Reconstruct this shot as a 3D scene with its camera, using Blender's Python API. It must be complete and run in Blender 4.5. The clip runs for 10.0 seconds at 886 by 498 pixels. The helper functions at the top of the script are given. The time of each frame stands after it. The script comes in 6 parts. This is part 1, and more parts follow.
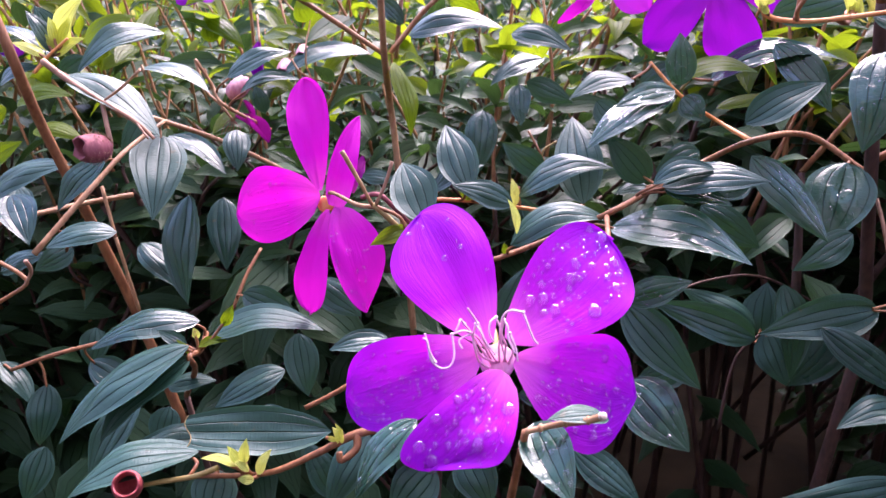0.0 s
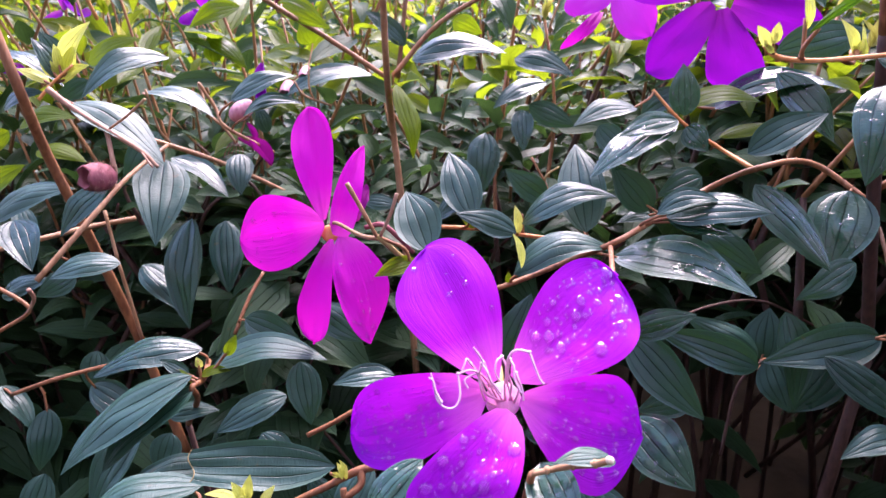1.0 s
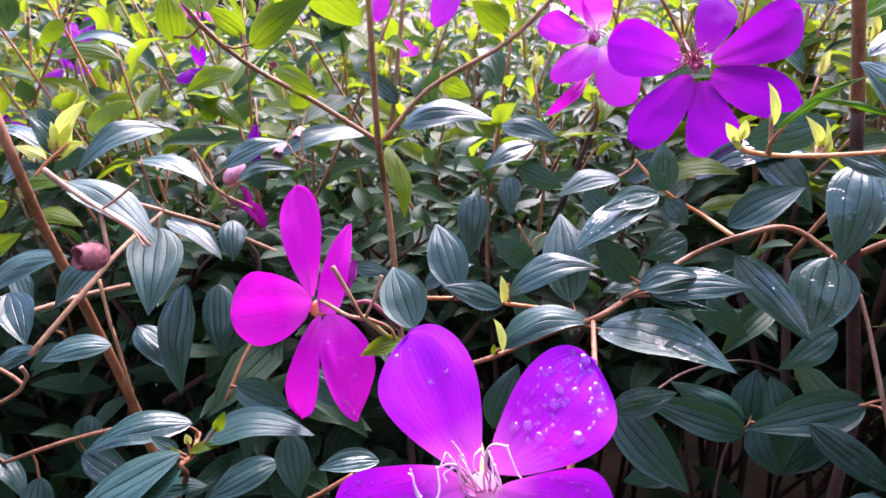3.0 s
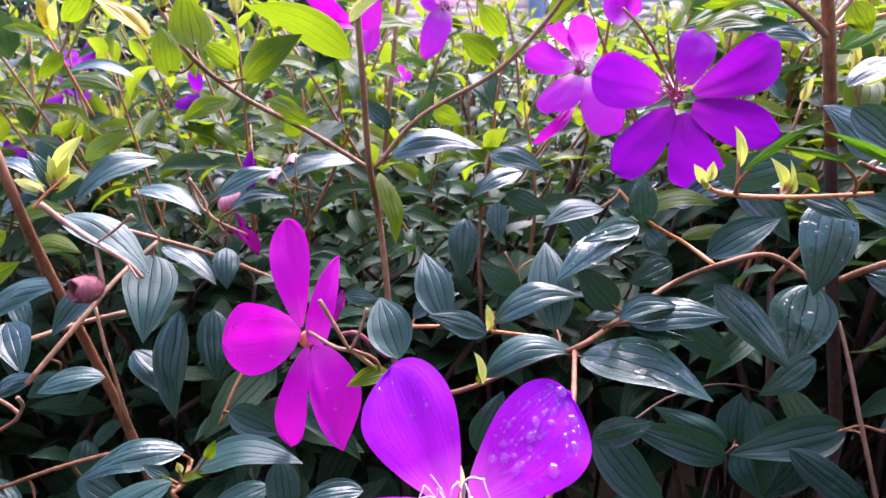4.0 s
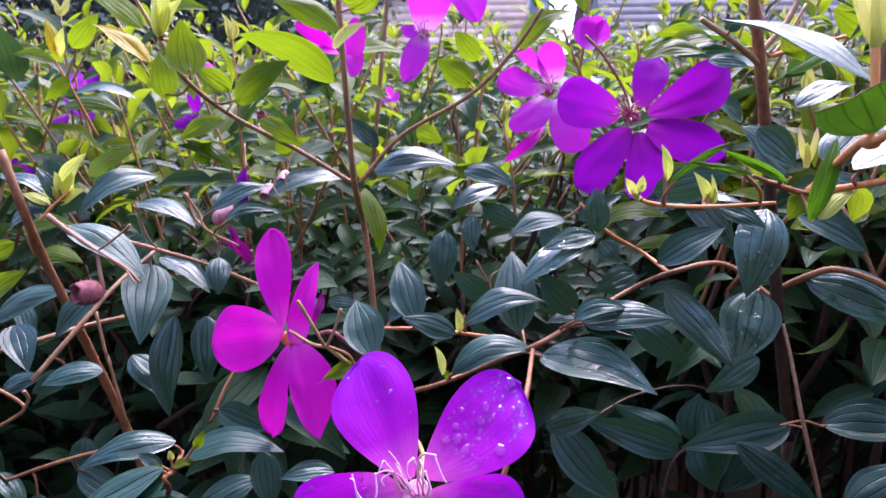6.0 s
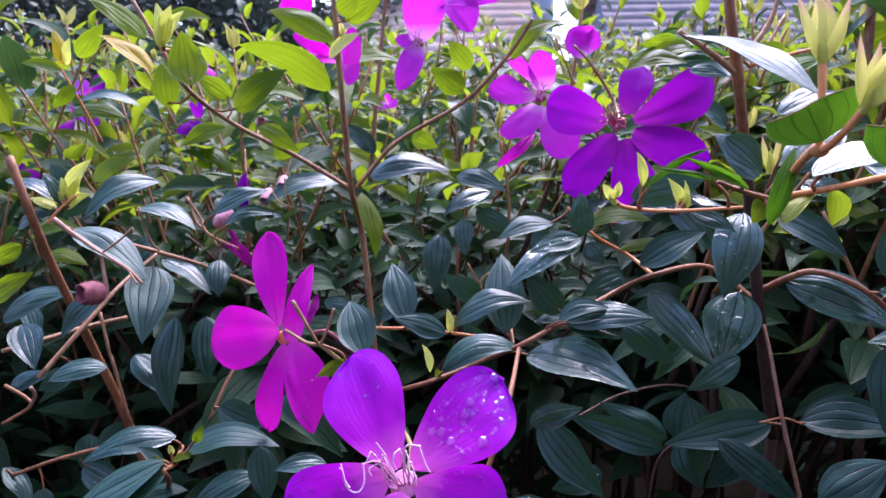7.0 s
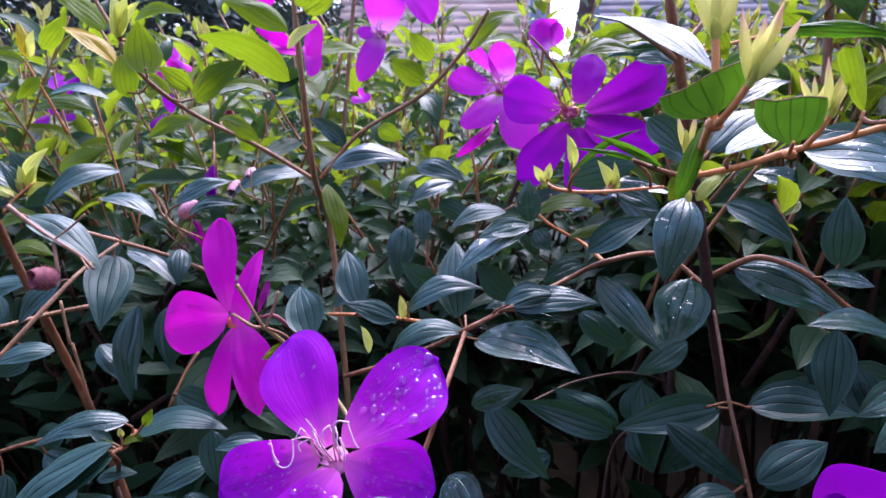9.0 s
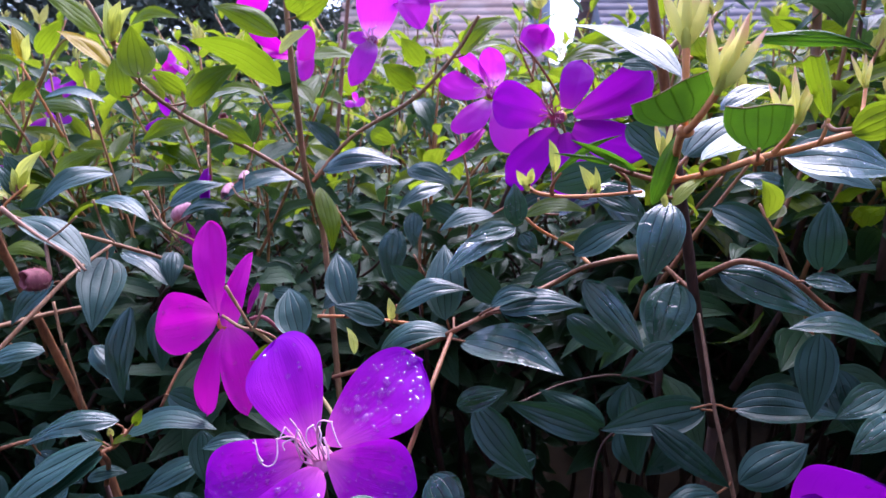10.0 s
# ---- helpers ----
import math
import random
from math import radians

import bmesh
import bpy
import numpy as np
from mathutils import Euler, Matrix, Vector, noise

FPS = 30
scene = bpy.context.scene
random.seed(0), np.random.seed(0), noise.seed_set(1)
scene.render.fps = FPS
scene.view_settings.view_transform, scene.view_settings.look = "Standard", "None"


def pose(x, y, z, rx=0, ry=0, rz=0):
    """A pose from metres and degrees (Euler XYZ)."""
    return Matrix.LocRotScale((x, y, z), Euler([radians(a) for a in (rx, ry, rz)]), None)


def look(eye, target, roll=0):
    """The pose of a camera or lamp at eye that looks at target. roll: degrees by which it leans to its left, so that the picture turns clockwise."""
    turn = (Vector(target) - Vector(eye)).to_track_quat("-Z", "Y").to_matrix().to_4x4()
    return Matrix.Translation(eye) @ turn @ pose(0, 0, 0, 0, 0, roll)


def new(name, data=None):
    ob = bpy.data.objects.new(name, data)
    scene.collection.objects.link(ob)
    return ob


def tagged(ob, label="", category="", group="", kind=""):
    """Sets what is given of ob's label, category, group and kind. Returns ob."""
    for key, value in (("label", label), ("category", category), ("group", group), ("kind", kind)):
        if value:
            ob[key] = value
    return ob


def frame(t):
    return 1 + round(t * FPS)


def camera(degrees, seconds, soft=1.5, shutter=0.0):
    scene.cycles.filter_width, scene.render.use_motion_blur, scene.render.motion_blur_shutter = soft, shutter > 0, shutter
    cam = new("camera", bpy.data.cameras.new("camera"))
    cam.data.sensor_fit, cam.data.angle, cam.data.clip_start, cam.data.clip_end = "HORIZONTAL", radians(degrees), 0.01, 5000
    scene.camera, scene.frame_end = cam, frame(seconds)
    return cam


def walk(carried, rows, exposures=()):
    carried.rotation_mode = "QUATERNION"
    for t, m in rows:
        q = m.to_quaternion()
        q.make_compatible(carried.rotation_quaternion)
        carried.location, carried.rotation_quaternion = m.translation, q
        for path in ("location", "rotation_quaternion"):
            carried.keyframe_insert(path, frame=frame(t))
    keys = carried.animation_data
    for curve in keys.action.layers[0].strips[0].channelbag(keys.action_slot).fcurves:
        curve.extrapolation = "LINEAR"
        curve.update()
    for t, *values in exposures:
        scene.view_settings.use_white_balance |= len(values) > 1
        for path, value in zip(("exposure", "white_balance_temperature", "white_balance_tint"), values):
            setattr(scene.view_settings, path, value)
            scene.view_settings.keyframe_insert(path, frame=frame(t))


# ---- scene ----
cam = camera(64.0, 10.0)
cam.data.dof.use_dof, cam.data.dof.focus_distance, cam.data.dof.aperture_fstop = True, 0.32, 30.0
PATH = [
    (0, (0.00525, 0.01315, 1.20026), (-0.0110, 1.9344, 0.6448), -0.15),
    (0.5, (0.00187, 0.01358, 1.20543), (-0.0059, 1.9390, 0.6644), 0.16),
    (1, (0.00269, 0.01584, 1.20960), (-0.0092, 1.9441, 0.6789), 0.09),
    (1.5, (0.00265, 0.01799, 1.21248), (-0.0187, 1.9492, 0.6929), 0.07),
    (2, (0.00609, 0.01797, 1.21664), (-0.0117, 1.9533, 0.7127), 0.05),
    (2.5, (0.00746, 0.01399, 1.22552), (-0.0084, 1.9572, 0.7528), -0.05),
    (3, (0.01013, 0.01471, 1.23299), (-0.0044, 1.9630, 0.7816), -0.27),
    (4.5, (0.02231, -0.00211, 1.24670), (-0.0000, 1.9586, 0.8529), -0.58),
    (5, (0.02619, -0.01325, 1.24623), (-0.0042, 1.9519, 0.8756), -0.51),
    (5.5, (0.03233, -0.01882, 1.24518), (0.0088, 1.9459, 0.8717), -0.47),
    (7, (0.04460, -0.04209, 1.24767), (0.0075, 1.9253, 0.8900), -0.53),
    (7.5, (0.05315, -0.04292, 1.24423), (0.0114, 1.9238, 0.8831), -0.47),
    (8, (0.06094, -0.04319, 1.24304), (0.0178, 1.9236, 0.8828), -0.57),
    (8.5, (0.06823, -0.04595, 1.24179), (0.0271, 1.9209, 0.8814), -0.77),
    (9, (0.07433, -0.04837, 1.23939), (0.0388, 1.9198, 0.8855), -0.61),
    (9.5, (0.08007, -0.05171, 1.24006), (0.0458, 1.9172, 0.8902), -0.62),
    (10, (0.08164, -0.05354, 1.24011), (0.0473, 1.9162, 0.8953), -0.40),
]
EXPOSURES = [(0, 2.67, 6450, 40), (1, 2.67, 6450, 40), (2, 2.66, 6420, 40), (3, 2.66, 6220, 37), (4.5, 2.39, 6050, 36), (5.5, 2.25, 5990, 35), (7, 2.04, 5710, 35), (8, 1.95, 5650, 35), (10, 1.95, 5600, 35)]
walk(cam, [(t, look(eye, target, roll)) for t, eye, target, roll in PATH], EXPOSURES)

# ---- light ----
world = bpy.data.worlds.new("sky")
scene.world = world
world.use_nodes = True
wn = world.node_tree
sky = wn.nodes.new("ShaderNodeTexSky")
sky.sky_type = "NISHITA"
sky.sun_disc = False
sky.sun_elevation, sky.sun_rotation = radians(56), radians(15)
sky.air_density, sky.dust_density, sky.ozone_density = 1.0, 1.6, 1.8
wn.nodes["Background"].inputs["Strength"].default_value = 0.15
wn.links.new(sky.outputs[0], wn.nodes["Background"].inputs["Color"])
sun = new("sun", bpy.data.lights.new("sun", "SUN"))
sun.data.energy, sun.data.angle, sun.data.color = 2.1, radians(45), (1.0, 0.96, 0.90)
sun.matrix_world = look((1.0, 4.4, 6.6), (0, 0.6, 1.0))


# ---- materials ----
class Mat:
    """A node material under construction."""
    def __init__(self, name):
        self.m = bpy.data.materials.new(name)
        self.m.use_nodes = True
        self.t = self.m.node_tree
        self.b = self.t.nodes["Principled BSDF"]
        self.out = self.t.nodes["Material Output"]

    def node(self, kind, **given):
        n = self.t.nodes.new("ShaderNode" + kind)
        for k, v in given.items():
            if k in n.inputs:
                n.inputs[k].default_value = v
        return n

    def link(self, a, b):
        self.t.links.new(a, b)

    def noise(self, scale, detail=3.0, coords=None):
        n = self.node("TexNoise", Scale=scale, Detail=detail)
        c = coords or self.node("TexCoord").outputs["Object"]
        self.link(c, n.inputs["Vector"])
        return n.outputs["Fac"]

    def ramp(self, fac, *stops):
        n = self.node("ValToRGB")
        e = n.color_ramp.elements
        while len(e) < len(stops):
            e.new(0.5)
        for s, (p, c) in zip(e, stops):
            s.position, s.color = p, (*c, 1)
        self.link(fac, n.inputs["Fac"])
        return n.outputs["Color"]

    def math(self, op, a, b=0.0, clamp=False):
        n = self.node("Math")
        n.operation, n.use_clamp = op, clamp
        for s, v in zip(n.inputs, (a, b)):
            if isinstance(v, (int, float)):
                s.default_value = v
            else:
                self.link(v, s)
        return n.outputs[0]

    def mix(self, fac, a, b, blend="MIX"):
        n = self.node("Mix")
        n.data_type, n.blend_type = "RGBA", blend
        for s, v in ((n.inputs[0], fac), (n.inputs[6], a), (n.inputs[7], b)):
            if isinstance(v, tuple):
                s.default_value = (*v, 1)
            elif isinstance(v, (int, float)):
                s.default_value = v
            else:
                self.link(v, s)
        return n.outputs[2]

    def bump(self, height, strength, distance):
        n = self.node("Bump", Strength=strength, Distance=distance)
        self.link(height, n.inputs["Height"])
        self.link(n.outputs[0], self.b.inputs["Normal"])
        return n.outputs[0]

    def translucent(self, colour, amount, normal=None):
        tr = self.node("BsdfTranslucent")
        if isinstance(colour, tuple):
            tr.inputs["Color"].default_value = (*colour, 1)
        else:
            self.link(colour, tr.inputs["Color"])
        if normal:
            self.link(normal, tr.inputs["Normal"])
        mx = self.node("MixShader")
        mx.inputs[0].default_value = amount
        self.link(self.b.outputs[0], mx.inputs[1])
        self.link(tr.outputs[0], mx.inputs[2])
        self.link(mx.outputs[0], self.out.inputs["Surface"])

    def set(self, **given):
        for k, v in given.items():
            s = self.b.inputs[k.replace("_", " ")]
            if isinstance(v, (int, float, tuple)):
                s.default_value = (*v, 1) if isinstance(v, tuple) else v
            else:
                self.link(v, s)
        return self


def leaf_material(name, dark, light, gloss, glow, amount, wet=0.0, island=False, shine=0.5, sheen=(0.92, 0.98, 1.0)):
    """Leaf blade with five long dark veins sunk in the upper face and a pale rim; u runs across the blade, v along it."""
    m = Mat(name)
    uv = m.node("UVMap")
    sep = m.node("SeparateXYZ")
    m.link(uv.outputs[0], sep.inputs[0])
    along = sep.outputs[1]
    geo = m.node("NewGeometry").outputs["Position"]
    wander = m.math("MULTIPLY", m.math("SUBTRACT", m.noise(7.0, 2.0, uv.outputs[0]), 0.5), 0.05)
    side = m.math("ABSOLUTE", m.math("ADD", m.math("SUBTRACT", m.math("MULTIPLY", sep.outputs[0], 2.0), 1.0), wander))
    veins, pillow = None, None
    for place, wide, deep in ((0.0, 0.042, 1.0), (0.40, 0.036, 0.9), (0.78, 0.024, 0.55)):
        d = m.math("ABSOLUTE", m.math("SUBTRACT", side, place))
        line = m.math("MULTIPLY", m.math("SUBTRACT", 1.0, m.math("DIVIDE", d, wide), clamp=True), deep)
        veins = line if veins is None else m.math("MAXIMUM", veins, line)
        near = m.math("DIVIDE", d, 0.18, clamp=True)
        pillow = near if pillow is None else m.math("MULTIPLY", pillow, near)
    rim = m.math("MULTIPLY", m.math("SUBTRACT", side, 0.93), 14.0, clamp=True)
    if island:
        rnd = m.node("NewGeometry").outputs["Random Per Island"]
    else:
        rnd = m.node("ObjectInfo").outputs["Random"]
    grain = m.noise(9.0, 4.0, uv.outputs[0])
    blotch = m.noise(45.0, 3.0, geo)
    rungs = m.node("Mapping")
    rungs.inputs["Scale"].default_value = (5, 60, 1)
    m.link(uv.outputs[0], rungs.inputs[0])
    ladder = m.noise(1.0, 2.0, rungs.outputs[0])
    fac = m.math("ADD", m.math("ADD", m.math("MULTIPLY", grain, 0.4), m.math("MULTIPLY", ladder, 0.15)), m.math("MULTIPLY", rnd, 0.55), clamp=True)
    col = m.ramp(fac, (0.15, dark), (0.85, light))
    spots = m.ramp(m.noise(170.0, 2.0, geo), (0.70, (0, 0, 0)), (0.75, (1, 1, 1)))
    col = m.mix(m.math("MULTIPLY", spots, 0.5), col, (0.09, 0.06, 0.02))
    col = m.mix(m.math("MULTIPLY", rim, 0.5), col, tuple(min(1.0, c * 2.2 + 0.03) for c in light))
    col = m.mix(m.math("MULTIPLY", veins, 0.85), col, tuple(c * 0.25 for c in dark))
    rough = m.math("ADD", m.math("MULTIPLY", blotch, 0.22), gloss - 0.11)
    rough = m.math("ADD", rough, m.math("MULTIPLY", m.math("SUBTRACT", rnd, 0.5), 0.22))
    level = m.math("MULTIPLY", m.math("SUBTRACT", 1.0, m.math("MULTIPLY", veins, 0.75)), shine)
    if wet:
        pool = m.math("ADD", m.noise(55.0, 2.5, geo), m.math("MULTIPLY", m.math("SUBTRACT", along, 0.5), 0.22))
        film = m.math("MULTIPLY", m.math("SUBTRACT", pool, 0.47), 22.0, clamp=True)
        dry = m.math("SUBTRACT", wet, m.math("MULTIPLY", veins, 0.85 * wet))
        m.set(Coat_Weight=m.math("MULTIPLY", film, dry), Coat_Roughness=0.06)
        level = m.math("MULTIPLY", level, m.math("SUBTRACT", 1.0, m.math("MULTIPLY", film, 0.7)))
        ripple = m.node("Bump", Strength=0.7, Distance=0.0012)
        m.link(m.math("ADD", m.math("MULTIPLY", film, 0.5), m.noise(150.0, 3.0, geo)), ripple.inputs["Height"])
        m.link(ripple.outputs[0], m.b.inputs["Coat Normal"])
    m.set(Base_Color=col, Specular_IOR_Level=level, Specular_Tint=sheen, Roughness=rough)
    across = m.math("ADD", m.math("MULTIPLY", m.noise(3.0, 2.0, uv.outputs[0]), 0.35), m.math("MULTIPLY", ladder, 0.30))
    pad = m.math("MULTIPLY", m.math("POWER", pillow, 0.5), 0.16)
    height = m.math("ADD", m.math("SUBTRACT", pad, m.math("MULTIPLY", veins, 0.55)), m.math("ADD", across, m.math("MULTIPLY", m.noise(260.0, 3.0, geo), 0.35)))
    nrm = m.bump(height, 0.6, 0.0010)
    m.translucent(m.mix(0.5, col, glow, "MIX"), amount, nrm)
    return m.m


def petal_material(name, edge, middle, pale, reach):
    m = Mat(name)
    uv = m.node("UVMap")
    sep = m.node("SeparateXYZ")
    m.link(uv.outputs[0], sep.inputs[0])
    v = sep.outputs[1]
    stretch = m.node("Mapping")
    stretch.inputs["Scale"].default_value = (26, 1.6, 1)
    m.link(uv.outputs[0], stretch.inputs[0])
    streak = m.noise(1.0, 3.0, stretch.outputs[0])
    along = m.math("ADD", v, m.math("MULTIPLY", m.math("SUBTRACT", streak, 0.5), 0.10))
    col = m.ramp(along, (0.02, pale), (reach, middle), (0.93, edge))
    fine = m.node("Mapping")
    fine.inputs["Scale"].default_value = (70, 2.2, 1)
    m.link(uv.outputs[0], fine.inputs[0])
    nerve = m.ramp(m.noise(1.0, 2.0, fine.outputs[0]), (0.56, (0, 0, 0)), (0.72, (1, 1, 1)))
    col = m.mix(m.math("MULTIPLY", streak, 0.08), col, tuple(c * 0.55 for c in middle))
    col = m.mix(m.math("MULTIPLY", nerve, 0.10), col, tuple(c * 0.5 for c in edge))
    patch = m.noise(2.4, 2.0, uv.outputs[0])
    col = m.mix(m.math("MULTIPLY", patch, 0.25), col, tuple(c * 0.7 for c in edge))
    m.set(Base_Color=col, Roughness=0.6, Specular_IOR_Level=0.10)
    h = m.math("ADD", m.math("ADD", streak, m.math("MULTIPLY", nerve, -0.3)), m.math("MULTIPLY", m.noise(9.0, 3.0, uv.outputs[0]), 0.8))
    nrm = m.bump(h, 0.25, 0.001)
    m.translucent(col, 0.4, nrm)
    return m.m


def bark_material(name, dark, light, rough=0.6):
    m = Mat(name)
    geo = m.node("NewGeometry").outputs["Position"]
    st = m.node("Mapping")
    st.inputs["Scale"].default_value = (1, 1, 0.3)
    m.link(geo, st.inputs[0])
    n = m.noise(420.0, 4.0, st.outputs[0])
    big = m.noise(40.0, 2.0, geo)
    m.set(Base_Color=m.ramp(m.math("ADD", m.math("MULTIPLY", n, 0.6), m.math("MULTIPLY", big, 0.4)), (0.32, dark), (0.68, light)), Roughness=rough)
    m.bump(n, 0.6, 0.0008)
    return m.m


def plain_material(name, dark, light, scale, rough, depth=0.02):
    m = Mat(name)
    geo = m.node("NewGeometry").outputs["Position"]
    n = m.noise(scale, 6.0, geo)
    m.set(Base_Color=m.ramp(n, (0.3, dark), (0.7, light)), Roughness=rough)
    m.bump(n, 0.5, depth)
    return m.m


LEAF = leaf_material("mature leaf", (0.006, 0.035, 0.024), (0.018, 0.066, 0.044), 0.38, (0.07, 0.2, 0.03), 0.11, shine=0.50)
WET = leaf_material("wet leaf", (0.005, 0.036, 0.018), (0.016, 0.070, 0.035), 0.28, (0.07, 0.2, 0.03), 0.10, 1.0, shine=0.65)
CLIPPED = leaf_material("clipped leaf", (0.024, 0.088, 0.004), (0.060, 0.15, 0.006), 0.46, (0.12, 0.33, 0.004), 0.38, shine=0.18)
GREEN = leaf_material("bright leaf", (0.030, 0.076, 0.002), (0.110, 0.165, 0.003), 0.42, (0.32, 0.48, 0.003), 0.50, shine=0.22)
YOUNG = leaf_material("young leaf", (0.40, 0.46, 0.05), (0.60, 0.62, 0.14), 0.45, (0.80, 0.85, 0.12), 0.45)
ORANGE = leaf_material("ageing leaf", (0.50, 0.22, 0.004), (0.38, 0.38, 0.008), 0.45, (0.75, 0.50, 0.006), 0.45, shine=0.25)
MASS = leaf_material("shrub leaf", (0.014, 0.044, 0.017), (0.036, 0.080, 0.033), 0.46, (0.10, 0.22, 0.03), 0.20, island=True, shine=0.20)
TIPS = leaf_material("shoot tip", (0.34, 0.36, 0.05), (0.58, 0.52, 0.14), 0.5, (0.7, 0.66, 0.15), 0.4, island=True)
# Yellow-green copy of MASS for young top leaves, with sunlight put into its colour.
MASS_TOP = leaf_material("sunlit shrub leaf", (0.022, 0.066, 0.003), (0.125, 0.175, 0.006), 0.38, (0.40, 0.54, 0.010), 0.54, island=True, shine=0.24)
VIOLET = petal_material("violet petal", (0.33, 0.009, 0.56), (0.56, 0.016, 0.63), (0.95, 0.17, 0.70), 0.32)
PLUM = petal_material("plum petal", (0.25, 0.006, 0.40), (0.30, 0.009, 0.42), (0.34, 0.02, 0.36), 0.35)
VIOLETDARK = petal_material("red-violet petal", (0.36, 0.008, 0.48), (0.36, 0.010, 0.48), (0.40, 0.03, 0.4), 0.35)
MAGENTA = petal_material("magenta petal", (0.72, 0.016, 0.50), (0.66, 0.010, 0.50), (0.72, 0.06, 0.52), 0.3)
WILT = petal_material("wilted petal", (0.22, 0.006, 0.16), (0.30, 0.010, 0.22), (0.34, 0.03, 0.20), 0.3)
PINK = petal_material("pink petal", (0.60, 0.03, 0.58), (0.68, 0.05, 0.66), (0.85, 0.4, 0.8), 0.35)
BARK = bark_material("reddish bark", (0.15, 0.045, 0.014), (0.38, 0.155, 0.056))
SHOOT = bark_material("orange-brown shoot", (0.24, 0.085, 0.03), (0.48, 0.23, 0.095))
TWIG = bark_material("green twig", (0.24, 0.16, 0.04), (0.38, 0.26, 0.09))
RED = bark_material("red young stem", (0.68, 0.19, 0.04), (0.84, 0.40, 0.14))
TAN = bark_material("orange-brown bark", (0.25, 0.105, 0.04), (0.50, 0.27, 0.13))
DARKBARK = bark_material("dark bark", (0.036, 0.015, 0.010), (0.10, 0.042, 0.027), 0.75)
PINKSTEM = bark_material("pinkish stem", (0.24, 0.10, 0.055), (0.44, 0.24, 0.14))
BUDTIP = petal_material("bud scale", (0.84, 0.50, 0.40), (0.80, 0.78, 0.22), (0.62, 0.68, 0.12), 0.62)
POD = bark_material("seed pod", (0.17, 0.035, 0.045), (0.36, 0.10, 0.11), 0.7)
HEART = bark_material("flower heart", (0.74, 0.20, 0.46), (0.90, 0.46, 0.64), 0.55)
REDSTAMEN = bark_material("red stamen", (0.34, 0.03, 0.13), (0.58, 0.12, 0.26), 0.5)
PALECUT = bark_material("cut wood", (0.50, 0.36, 0.26), (0.66, 0.52, 0.40), 0.8)
REDPOD = bark_material("red seed pod", (0.30, 0.035, 0.04), (0.50, 0.10, 0.10), 0.45)
FILAMENT = bark_material("filament", (0.90, 0.36, 0.60), (0.95, 0.58, 0.74), 0.5)
PINKCUP = bark_material("pale pink cup", (0.46, 0.15, 0.22), (0.70, 0.38, 0.42), 0.6)
SEPAL = bark_material("pinkish sepal", (0.66, 0.22, 0.20), (0.84, 0.42, 0.36), 0.55)
STAMEN = bark_material("stamen", (0.72, 0.36, 0.56), (0.86, 0.60, 0.74), 0.5)
def water_material():
    """Clear drops: light passes through and bends, the skin mirrors the sky."""
    m = Mat("water")
    clear, gloss = m.node("BsdfTransparent"), m.node("BsdfGlossy", Roughness=0.03)
    bend = m.node("BsdfRefraction", Roughness=0.0, IOR=1.33)
    a, b = m.node("MixShader"), m.node("MixShader")
    a.inputs[0].default_value = 0.5
    m.link(clear.outputs[0], a.inputs[1])
    m.link(bend.outputs[0], a.inputs[2])
    rim = m.node("LayerWeight", Blend=0.5)
    m.link(m.math("ADD", m.math("MULTIPLY", m.math("POWER", rim.outputs["Facing"], 2.0), 0.45), 0.06), b.inputs[0])
    m.link(a.outputs[0], b.inputs[1])
    m.link(gloss.outputs[0], b.inputs[2])
    m.link(b.outputs[0], m.out.inputs["Surface"])
    return m.m


WATER = water_material()
PLASTER_WALL = plain_material("painted wall", (0.16, 0.18, 0.205), (0.23, 0.25, 0.28), 3.0, 0.9)
TILE = plain_material("clay roof tile", (0.46, 0.27, 0.19), (0.68, 0.47, 0.36), 2.5, 0.85)
SLATE = plain_material("slate roof tile", (0.17, 0.125, 0.12), (0.30, 0.235, 0.22), 2.5, 0.7)
TREELEAF = plain_material("tree leaf", (0.06, 0.078, 0.05), (0.13, 0.15, 0.10), 1.5, 0.6)
SOIL = plain_material("soil", (0.016, 0.011, 0.007), (0.04, 0.027, 0.017), 6.0, 0.95)
SOIL.node_tree.nodes["Principled BSDF"].inputs["Specular IOR Level"].default_value = 0.05


# ---- mesh helpers ----
def part(name, bm, material, parent, label=""):
    me = bpy.data.meshes.new(name)
    bm.to_mesh(me)
    bm.free()
    me.materials.append(material)
    for p in me.polygons:
        p.use_smooth = True
    ob = new(name, me)
    if parent:
        ob.parent = parent
        ob.matrix_parent_inverse = parent.matrix_basis.inverted()
    return tagged(ob, label)


def thing(name, place, label, category, group=""):
    ob = new(name)
    ob.empty_display_size = 0.02
    ob.matrix_basis = Matrix.Translation(place)
    return tagged(ob, label, category, group)


